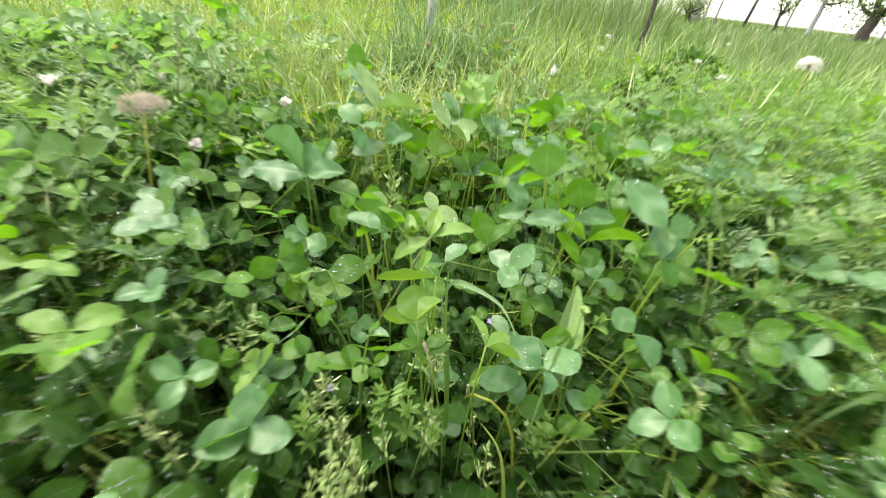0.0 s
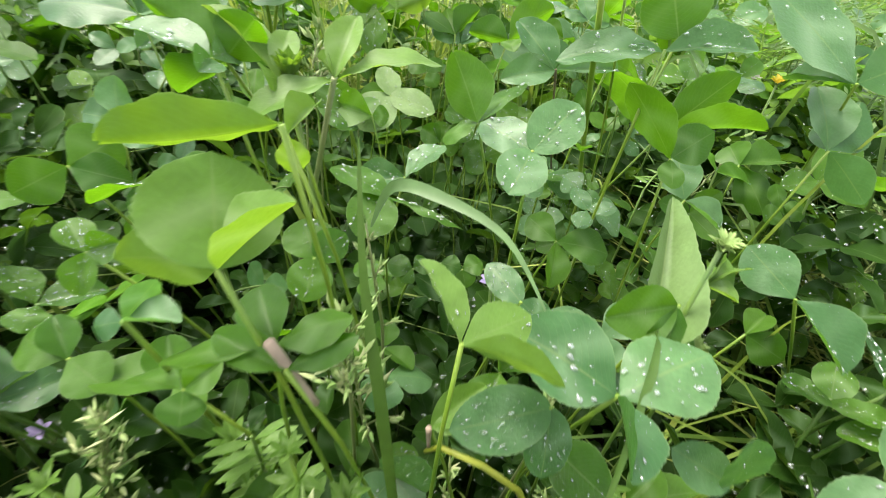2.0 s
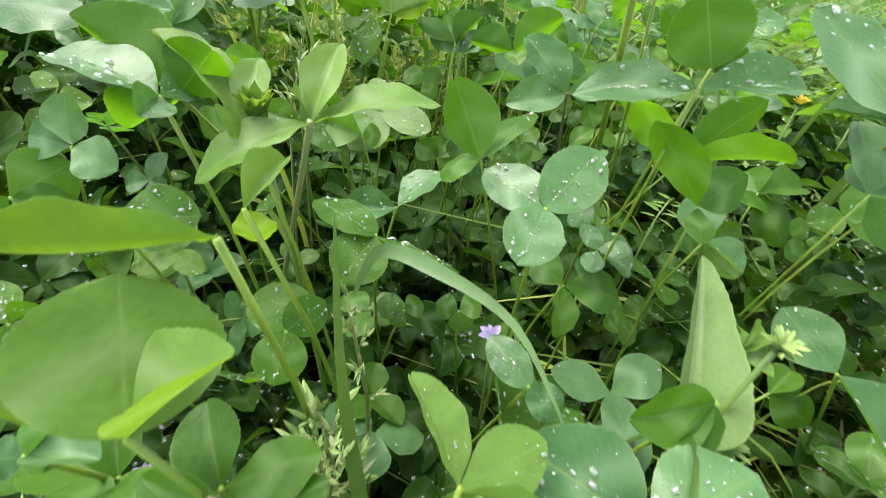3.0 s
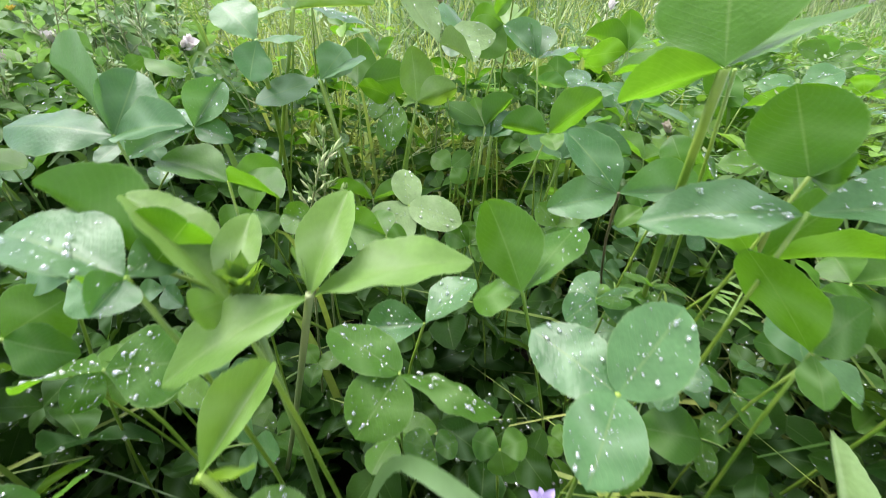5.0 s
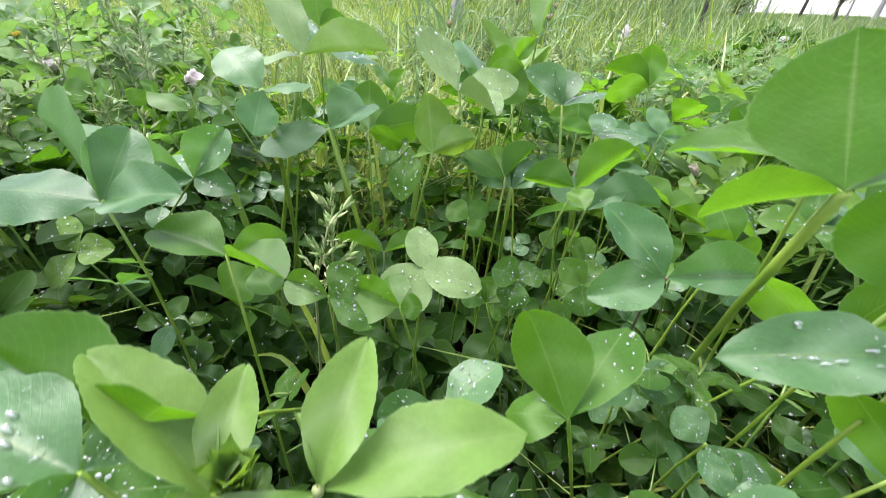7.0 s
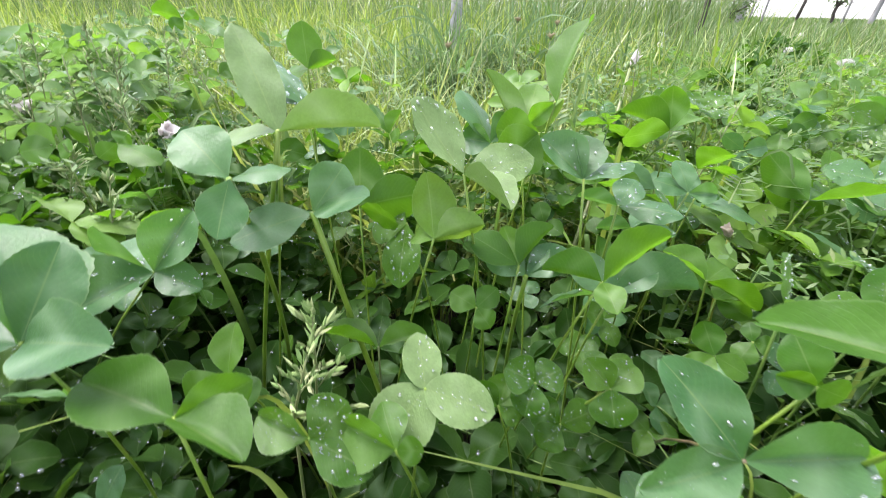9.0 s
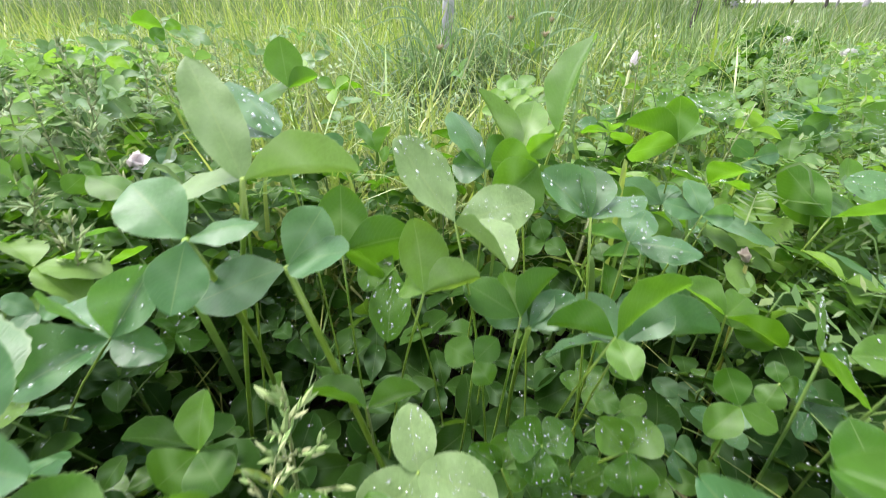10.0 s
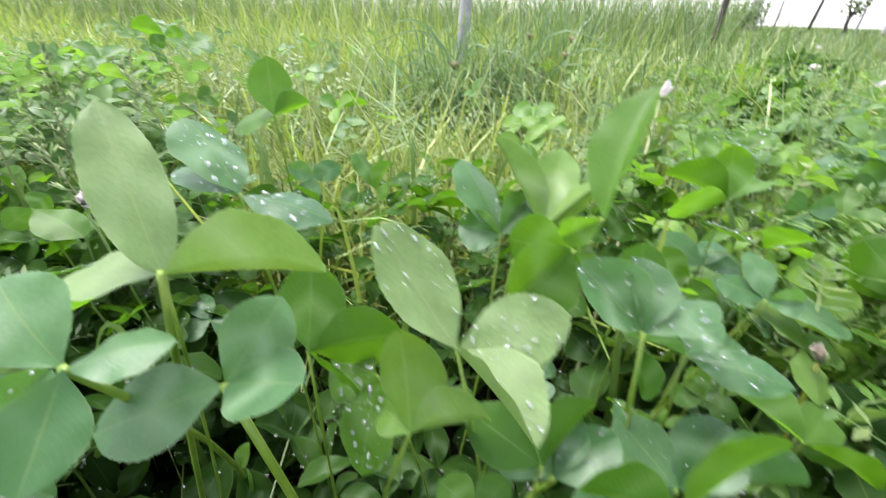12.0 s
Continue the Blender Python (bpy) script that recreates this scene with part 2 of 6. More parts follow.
GROUND = ground_material()
BARK = rough_material("dark_bark", (0.018, 0.014, 0.011), (0.06, 0.048, 0.04), 45.0, 0.006)
LIME = rough_material("limewashed_bark", (0.13, 0.13, 0.125), (0.36, 0.355, 0.345), 50.0, 0.004)
CONCRETE = rough_material("concrete", (0.192, 0.186, 0.180), (0.276, 0.270, 0.264), 30.0, 0.003)
WIRE = stem_material("wire", (0.25, 0.25, 0.26), (0.4, 0.4, 0.41), 0.4)

WATER, _n, _l, _b = material("water")
# a little plain white is left in, standing for sky glints on the beads
_b.inputs["Base Color"].default_value = (1, 1, 1, 1)
_b.inputs["Transmission Weight"].default_value = 0.90
_b.inputs["Roughness"].default_value = 0.02
_b.inputs["IOR"].default_value = 1.42
_b.inputs["Coat Weight"].default_value = 1.0
_b.inputs["Coat IOR"].default_value = 1.9
_b.inputs["Coat Roughness"].default_value = 0.02


# ---- building helpers ----
def mesh_of(name, verts, faces, mat, uvs=None, smooth=True):
    me = bpy.data.meshes.new(name)
    me.from_pydata([tuple(v) for v in verts], [], faces)
    if uvs is not None:
        layer = me.uv_layers.new(name="UVMap")
        loops = np.empty(len(me.loops), dtype=np.int32)
        me.loops.foreach_get("vertex_index", loops)
        layer.data.foreach_set("uv", np.asarray(uvs, dtype=np.float32)[loops].ravel())
    if smooth:
        me.polygons.foreach_set("use_smooth", [True] * len(me.polygons))
    me.materials.append(mat)
    me.update()
    return me


def thing(name, place, label, category, group=""):
    ob = new(name)
    ob.location = place
    ob.empty_display_size = 0.01
    return tagged(ob, label, category, group)


def part_mesh(name, me, parent, world_matrix=None, label=""):
    """Links mesh data as one part; world_matrix is where it stands in the world."""
    ob = new(name, me)
    ob.parent = parent
    base = parent.location if parent.parent is None else None
    if world_matrix is None:
        world_matrix = Matrix.Identity(4)
    if base is not None:
        ob.matrix_basis = Matrix.Translation(-base) @ world_matrix
    else:
        ob.matrix_basis = world_matrix
    if label:
        ob["label"] = label
    return ob


def tube_data(points, radii, sides=6):
    """Vertices and faces of a tapering tube along points."""
    pts = [Vector(p) for p in points]
    verts, faces = [], []
    side = None
    for i, p in enumerate(pts):
        d = (pts[min(i + 1, len(pts) - 1)] - pts[max(i - 1, 0)]).normalized()
        if side is None:
            side = d.orthogonal().normalized()
        side = (side - d * side.dot(d)).normalized()
        up = d.cross(side)
        for k in range(sides):
            a = 2 * math.pi * k / sides
            verts.append(p + (side * math.cos(a) + up * math.sin(a)) * radii[i])
    for i in range(len(pts) - 1):
        for k in range(sides):
            a, b = i * sides + k, i * sides + (k + 1) % sides
            faces.append((a, b, b + sides, a + sides))
    faces.append(tuple(range(sides))[::-1])
    faces.append(tuple(range((len(pts) - 1) * sides, len(pts) * sides)))
    return verts, faces


def arc(a, b, sag, n=7):
    """Points from a to b with a bow given by the vector sag."""
    a, b, sag = Vector(a), Vector(b), Vector(sag)
    return [a.lerp(b, i / (n - 1)) + sag * (4 * (i / (n - 1)) * (1 - i / (n - 1))) for i in range(n)]


def join_data(pieces):
    verts, faces = [], []
    for v, f in pieces:
        o = len(verts)
        verts += v
        faces += [tuple(i + o for i in x) for x in f]
    return verts, faces


def frame_of(axis, normal):
    """Rotation whose y runs along axis and whose z lies near normal."""
    y = Vector(axis).normalized()
    z = Vector(normal)
    z = z - y * z.dot(y)
    if z.length < 1e-5:
        z = y.orthogonal()
    z.normalize()
    x = y.cross(z)
    return Matrix((x, y, z)).transposed().to_4x4()


# ---- leaflets: a few forms that all clover shares ----
def leaflet_data(fold, curl, ripple, shape, seed, nu=14, nv=8, notch=0.0, lift=0.0, blunt=False, teeth=0.0):
    rng = random.Random(seed)
    ph = [rng.uniform(0, 6.28) for _ in range(4)]
    verts, uvs, faces = [], [], []
    for i in range(nu + 1):
        u = i / nu
        su = 0.5 - 0.5 * math.cos(math.pi * u)
        w = 0.5 * max(math.sin(math.pi * su ** shape), 0.0) ** (0.52 if blunt else 0.95 - 0.4 * su)
        if i in (0, nu):
            w = 0.03
        for j in range(nv + 1):
            v = 2 * j / nv - 1
            x = v * w * (1 + teeth * (1 if i % 2 else -1) * abs(v) ** 6 * (0.25 + su))
            y = su - notch * (1 - abs(v)) * su ** 6 + 0.02 * (1 - v * v) * su
            z = fold * abs(x) - curl * (su - 0.3) ** 2 + lift * x
            z += ripple * math.sin(7 * su + ph[0]) * v * 0.5 + ripple * abs(v) ** 3 * math.sin(19 * su + ph[1] + (v > 0) * ph[2])
            verts.append((x, y, z))
            uvs.append((0.5 + 0.5 * v, su))
    for i in range(nu):
        for j in range(nv):
            a = i * (nv + 1) + j
            faces.append((a, a + 1, a + nv + 2, a + nv + 1))
    return verts, faces, uvs


FORMS = [(0.05, 0.10, 0.010, 1.12), (0.30, 0.18, 0.012, 1.02), (0.15, 0.35, 0.016, 1.2), (0.60, 0.10, 0.012, 1.0),
         (-0.12, 0.25, 0.016, 1.15), (0.25, -0.15, 0.014, 1.08), (0.08, 0.12, 0.012, 0.98), (0.30, 0.05, 0.008, 0.66), (0.45, 0.05, 0.006, 0.42)]
ROUND = 6      # the form with a broad rounded base
LEAFLETS = {}
for mat_key, mat in (("clover", CLOVER), ("young", CLOVER_YOUNG), ("bluish", CLOVER_BLUE), ("pale", PALE_LEAF)):
    LEAFLETS[mat_key] = []
    for n, (fo, cu, ri, sh) in enumerate(FORMS):
        v, f, uv = leaflet_data(fo, cu, ri, sh, n, nu=40, notch=0.05 if n % 2 else 0.0, blunt=n == ROUND, teeth=0.018)
        LEAFLETS[mat_key].append(mesh_of("leaflet", v, f, mat, uv))


def drop_data(seed, form, count, size):
    """Beads of water on the upper face of a leaflet."""
    rng = random.Random(seed)
    fo, cu, ri, sh = FORMS[form]
    pieces = []
    for _ in range(count):
        su, v = rng.uniform(0.12, 0.93), rng.uniform(-0.85, 0.85)
        w = 0.5 * math.sin(math.pi * su ** sh) ** (0.95 - 0.4 * su)
        x = v * w
        z = fo * abs(x) - cu * (su - 0.3) ** 2 + 0.012
        r = size * rng.choice((0.25, 0.3, 0.4, 0.4, 0.5, 0.6, 0.8, 1.3))
        verts, faces = [], []
        rings = ((0.0, 1.0), (0.45, 0.88), (0.8, 0.5))
        sq = rng.uniform(0.8, 1.3)
        for h, q in rings:
            for k in range(7):
                a = 2 * math.pi * k / 7
                verts.append((x + r * q * math.cos(a), su + r * q * math.sin(a) * sq, z + r * h * 0.8))
        top = len(verts)
        verts.append((x, su, z + r * 0.72))
        for i in range(2):
            for k in range(7):
                a, b = i * 7 + k, i * 7 + (k + 1) % 7
                faces.append((a, b, b + 7, a + 7))
        for k in range(7):
            faces.append((14 + k, 14 + (k + 1) % 7, top))
        pieces.append((verts, faces))
    return join_data(pieces)


DROPS = [[mesh_of("dew", *drop_data(10 * n + k, n, c, 0.026), WATER) for k, c in enumerate((16, 40, 70))] for n in range(len(FORMS))]

LEAF_LABEL = {"bluish": "blue-green clover plant with waxy three-part leaves, wet with rain", "clover": "green clover plant with round three-part leaves, wet with rain", "young": "light green young clover plant with three-part leaves", "pale": "clover plant with folded leaves that show their pale ribbed backs"}


def leaflet(parent, base, tip, normal, width, form, kind, wet=0, label=""):
    """One leaflet from base to tip, under its plant."""
    base, tip = Vector(base), Vector(tip)
    length = (tip - base).length
    m = Matrix.Translation(base) @ frame_of(tip - base, normal) @ Matrix.Diagonal((length * width, length, length, 1))
    ob = part_mesh("leaflet", LEAFLETS[kind][form], parent, m, label)
    if wet:
        part_mesh("dew", DROPS[form][wet - 1], ob, Matrix.Identity(4), "clear beads of rain water")
    return ob


def petiole(parent, root, joint, sag=(0, 0, 0), r0=0.0009, r1=0.0006, mat=None, name="stem"):
    pts = arc(root, joint, sag)
    n = len(pts)
    v, f = tube_data(pts, [r0 + (r1 - r0) * i / (n - 1) for i in range(n)], 6)
    ob = part_mesh(name, mesh_of(name, v, f, mat or STEM), parent)
    return ob


def quads_mesh(name, verts, quads, mat, uvs=None):
    """A mesh of quads straight from arrays."""
    me = bpy.data.meshes.new(name)
    n, q = len(verts), len(quads)
    me.vertices.add(n)
    me.vertices.foreach_set("co", np.asarray(verts, dtype=np.float32).ravel())
    me.loops.add(4 * q)
    me.loops.foreach_set("vertex_index", np.asarray(quads, dtype=np.int32).ravel())
    me.polygons.add(q)
    me.polygons.foreach_set("loop_start", np.arange(q, dtype=np.int32) * 4)
    me.polygons.foreach_set("use_smooth", np.ones(q, dtype=bool))
    if uvs is not None:
        layer = me.uv_layers.new(name="UVMap")
        layer.data.foreach_set("uv", np.asarray(uvs, dtype=np.float32)[np.asarray(quads).ravel()].ravel())
    me.materials.append(mat)
    me.update(calc_edges=True)
    me.validate()
    return me


def blades(name, rng, xy, height, width, lean, droop, mat, z0=0.0, levels=5, head=False):
    """Grass blades: rooted at xy, leaning and drooping each its own way."""
    n = len(xy)
    yaw = rng.uniform(0, 2 * np.pi, n)
    d = np.stack([np.cos(yaw), np.sin(yaw)], 1)
    face = yaw + np.pi / 2 + rng.normal(0, 0.6, n)
    s = np.stack([np.cos(face), np.sin(face)], 1)
    t = np.linspace(0, 1, levels + 1)[None, :]
    h, ln, dr = height[:, None], lean[:, None], droop[:, None]
    out = h * (ln * t + dr * t ** 3)
    up = h * (t - 0.55 * dr * t ** 3)
    w = width[:, None] * (1 - t ** 2.2 * 0.9) * 0.5
    if head:
        w = width[:, None] * 0.5 * (0.22 + np.where(t > 0.7, np.sin(np.clip((t - 0.7) / 0.3, 0, 1) * np.pi), 0))
    cx = xy[:, :1] + d[:, :1] * out
    cy = xy[:, 1:2] + d[:, 1:] * out
    z0 = np.broadcast_to(np.asarray(z0, dtype=float), (n,))[:, None]
    cz = z0 + up
    a = np.stack([cx - s[:, :1] * w, cy - s[:, 1:] * w, cz], 2)
    b = np.stack([cx + s[:, :1] * w, cy + s[:, 1:] * w, cz], 2)
    verts = np.stack([a, b], 2).reshape(-1, 3)
    k = np.arange(n)[:, None] * (2 * (levels + 1)) + np.arange(levels)[None, :] * 2
    quads = np.stack([k, k + 1, k + 3, k + 2], 2).reshape(-1, 4)
    return quads_mesh(name, verts, quads, mat)


def stuff(name, me, label, category):
    return tagged(new(name, me), label, category, kind="stuff")


def scatter(rng, n, x0, x1, y0, y1, keep=None):
    xy = np.stack([rng.uniform(x0, x1, n), rng.uniform(y0, y1, n)], 1)
    return xy if keep is None else xy[keep(xy[:, 0], xy[:, 1], rng.uniform(0, 1, n))]


def field_noise(x, y, scale, seed):
    """Cheap smooth variation between 0 and 1."""
    return 0.5 + 0.25 * (np.sin(x * scale + 1.7 * seed) * np.cos(y * scale * 1.3 + seed) + np.sin((x + y) * scale * 0.6 + 2.3 * seed))


def rise(y):
    """Lifts the meadow a little towards the orchard, so that the horizon fits the camera's view."""
    return 0.014 * np.clip(np.asarray(y, dtype=float) - 3.0, 0, 60)


# ---- ground: one sheet out to the horizon, soil under the plants, meadow beyond ----
def ground():
    verts, faces = [], []
    xs = [-900, -300, -90, -30, -12, -6, -3, -1.5, -0.75, 0, 0.75, 1.5, 3, 6, 12, 30, 90, 300, 900]
    ys = [-900, -90, -12, -3, -1, -0.5, 0, 0.5, 1, 1.5, 2, 3, 4, 6, 9, 14, 25, 60, 200, 900]
    for y in ys:
        for x in xs:
            verts.append((x, y, 0.004 * math.sin(3 * x + 1) * math.cos(2.3 * y) + float(rise(y))))
    w = len(xs)
    for j in range(len(ys) - 1):
        for i in range(w - 1):
            faces.append((j * w + i, j * w + i + 1, (j + 1) * w + i + 1, (j + 1) * w + i))
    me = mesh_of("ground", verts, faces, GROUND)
    return tagged(new("ground", me), "damp soil, darkened for shade, under a meadow that runs to the horizon", "ground", kind="structure")


ground()

# ---- meadow: tall grass behind the clover, low grass among it, far grass ----
gr = np.random.default_rng(5)


def grassy(x, y):
    """Where the tall grass stands: behind the clover, nearest in the middle."""
    edge = 0.66 + 0.55 * np.clip(-x - 0.12, 0, 0.6) + 0.28 * np.clip(x - 0.25, 0, 1.5) + 0.06 * np.sin(9 * x)
    return y - edge


xy = scatter(gr, 46000, -2.6, 3.2, 0.6, 3.0, lambda x, y, r: (r < np.clip(grassy(x, y) * 9 + 0.2, 0, 1)) & (r < 1.25 - 0.3 * y) & (r < 1.0 - 0.6 * np.clip((x - 0.35) * 2.5, 0, 1)) & (r < 1.1 * (2.3 - np.abs(x - 0.3) + 1.6 * (field_noise(x, y, 2.2, 9) - 0.5))) & (r < 1.5 * (2.75 - y + 1.3 * (field_noise(x, y, 2.6, 19) - 0.5))) & ((np.hypot((x + 0.04) * 0.8, y - 1.32) > 0.17) | (r < 0.12)))
n = len(xy)
h = gr.uniform(0.17, 0.36, n) * (0.75 + 0.4 * field_noise(xy[:, 0], xy[:, 1], 5, 1)) * (0.8 + 0.12 * xy[:, 1] + 0.22 * np.clip(xy[:, 1] - 1.0, 0, 1.5) * (xy[:, 0] < 0.5 * xy[:, 1]))
green = gr.uniform(0, 1, n) < np.clip((xy[:, 0] - 0.35) * 2.2, 0.05, 0.85)
wide, lean, droop = gr.uniform(0.0028, 0.0092, n), gr.uniform(0.02, 0.5, n), 0.9 * gr.uniform(0, 1.0, n) ** 1.6
for pick, mat, words in ((~green, GRASS, "tall yellow-green meadow grass with fine upright blades"), (green, GRASS_LOW, "tall fresh green meadow grass with fine blades")):
    stuff("tall_grass", blades("tall_grass", gr, xy[pick], h[pick], wide[pick], lean[pick], droop[pick], mat, levels=4), words, "grass")

xy = scatter(gr, 9000, -2.0, 2.6, 0.6, 2.6, lambda x, y, r: (r < np.clip(grassy(x, y) * 4 + 0.25, 0.03 * (x > 0.3), 1)) & (r < 1.3 - 0.35 * y))
n = len(xy)
h = gr.uniform(0.20, 0.38, n) * (0.8 + 0.1 * xy[:, 1])
stuff("seeding_grass", blades("seeding_grass", gr, xy, h, gr.uniform(0.0014, 0.003, n), gr.uniform(0.05, 0.4, n), gr.uniform(0, 0.6, n), SEED, levels=10, head=True), "pale grass stalks with slim seed heads", "grass")

xy = scatter(gr, 30000, -1.5, 1.9, -0.3, 1.6, lambda x, y, r: (np.hypot((x - 0.05) / 0.30, (y - 0.47) / 0.19) > 1) & (r < 0.10 + 0.5 * np.clip((-0.22 - x) * 4, 0, 1) * np.clip((y - 0.45) * 3, 0, 1) + 0.5 * np.clip((x - 0.12) * 3, 0, 1) * np.clip((y - 0.2) * 3, 0, 1) + 0.4 * (grassy(x, y) > -0.1)))
n = len(xy)
h = gr.uniform(0.08, 0.22, n) * (0.7 + 0.35 * np.clip(xy[:, 1], 0, 1)) + 0.055 * np.clip((xy[:, 0] - 0.12) * 6, 0, 1) * gr.uniform(0, 1, n)
stuff("low_grass", blades("low_grass", gr, xy, h, gr.uniform(0.0014, 0.0038, n), gr.uniform(0.1, 0.7, n), gr.uniform(0, 0.7, n), GRASS_LOW), "short fresh green grass growing between the clover", "grass")
xy = scatter(gr, 17000, -0.75, 0.95, -0.25, 0.68, lambda x, y, r: r < (0.55 + 0.4 * (x > 0)) * np.where((np.abs(x - 0.05) < 0.3) & (y < 0.42), 0.22, 0.8) * np.clip((np.abs(x - 0.05) - 0.11 - 0.34 * np.clip(y - 0.05, 0, 0.4) + 0.05 * (x > 0)) * 6, 0.0, 1) * (0.35 + field_noise(x, y, 14, 7)))
n = len(xy)
h = gr.uniform(0.13, 0.23, n)
stuff("low_grass", blades("low_grass", gr, xy, h, gr.uniform(0.0014, 0.0036, n), gr.uniform(0.05, 0.42, n), gr.uniform(0.3, 1.2, n), GRASS), "yellow-green grass growing up through the clover", "grass")

xy = scatter(gr, 4800, -0.30, 0.42, 0.68, 1.15, lambda x, y, r: r < np.clip((grassy(x, y) - 0.04) * 10, 0, 1) * (0.3 + field_noise(x, y, 16, 12)))
n = len(xy)
stuff("short_grass", blades("short_grass", gr, xy, gr.uniform(0.13, 0.24, n), gr.uniform(0.004, 0.009, n), gr.uniform(0.05, 0.4, n), gr.uniform(0.1, 1.0, n), GRASS), "short broad yellow-green grass at the edge of the clover", "grass")
sides = [scatter(gr, 1100, 0.25, 0.62, -0.02, 0.40), scatter(gr, 260, -0.44, -0.22, 0.10, 0.34)]
sides = [q[np.hypot((q[:, 0] - mx) / rx, (q[:, 1] - my) / ry) < 0.55 + 0.9 * field_noise(q[:, 0], q[:, 1], 9, 5)] for q, mx, rx, my, ry in ((sides[0], 0.42, 0.20, 0.19, 0.22), (sides[1], -0.33, 0.12, 0.22, 0.13))]
xy = np.concatenate([q[field_noise(q[:, 0], q[:, 1], 18, 3) > 0.38] for q in sides])
n = len(xy)
stuff("side_grass", blades("side_grass", gr, xy, gr.uniform(0.16, 0.25, n), gr.uniform(0.0025, 0.006, n), gr.uniform(0.05, 0.45, n), gr.uniform(0.3, 1.2, n), GRASS), "bright yellow-green grass tufts rising through the clover", "grass")


def outer(x, y, r):
    """Thinning out with distance in every direction, round the tall grass and behind the path."""
    q = np.hypot(x / 4.6, (y - 0.6) / 3.6) + 0.35 * (field_noise(x, y, 2.1, 4) - 0.5)
    inner = (np.abs(x - 0.2) < np.where(y < 1.05, 0.75 + 0.6 * field_noise(x, y, 6.0, 6), 2.1 + 0.8 * field_noise(x, y, 3.0, 6))) & (y > -0.24 - 0.25 * field_noise(x, y, 4.0, 3)) & (y < 3.0)
    return ~inner & (r < np.clip(1.15 - q, 0.02, 1))


xy = scatter(gr, 150000, -6, 6.4, -4.0, 4.2, outer)
n = len(xy)
stuff("outer_grass", blades("outer_grass", gr, xy, gr.uniform(0.12, 0.32, n) * (0.6 + 0.6 * field_noise(xy[:, 0], xy[:, 1], 3, 2)), gr.uniform(0.005, 0.014, n), gr.uniform(0.05, 0.9, n), gr.uniform(0, 0.8, n), GRASS_FAR, levels=3), "uneven meadow grass growing out on all sides", "grass")

xy = scatter(gr, 60000, -9, 16, 2.6, 15, lambda x, y, r: (np.abs(x - 0.2 * y) < 1.2 * y + 1) & (r < 2.2 / y + 0.12))
n = len(xy)
h = gr.uniform(0.14, 0.34, n) * (1 + 0.22 * np.clip(1.6 - np.abs(xy[:, 1] - 6) * 0.8, 0, 1)) * np.where((xy[:, 0] > 0.3 * xy[:, 1]) & (xy[:, 1] < 4.2), 0.62, 1.0)
stuff("far_grass", blades("far_grass", gr, xy, h, gr.uniform(0.006, 0.012, n) * (0.6 + xy[:, 1] / 10), gr.uniform(0.05, 0.5, n), gr.uniform(0, 0.5, n), GRASS_FAR, rise(xy[:, 1]), levels=3), "meadow grass stretching away towards the trees", "grass")
xy = scatter(gr, 16000, -9, 4, 3.2, 7.5, lambda x, y, r: x < 0.5 * y - 0.3)
n = len(xy)
h = gr.uniform(0.45, 0.85, n) * (0.55 + 0.1 * xy[:, 1])
stuff("high_grass", blades("high_grass", gr, xy, h, gr.uniform(0.005, 0.011, n), gr.uniform(0.05, 0.35, n), gr.uniform(0, 0.5, n), GRASS_FAR, rise(xy[:, 1]), levels=4), "high pale grass standing along the back of the meadow", "grass")
xy = scatter(gr, 30000, -40, 70, 14, 60, lambda x, y, r: np.abs(x - 0.2 * y) < 1.3 * y)
n = len(xy)
stuff("distant_grass", blades("distant_grass", gr, xy, gr.uniform(0.15, 0.35, n), gr.uniform(0.05, 0.12, n), gr.uniform(0.05, 0.5, n), gr.uniform(0, 0.5, n), GRASS_FAR, rise(xy[:, 1]), levels=2), "distant meadow grass below the horizon", "grass")


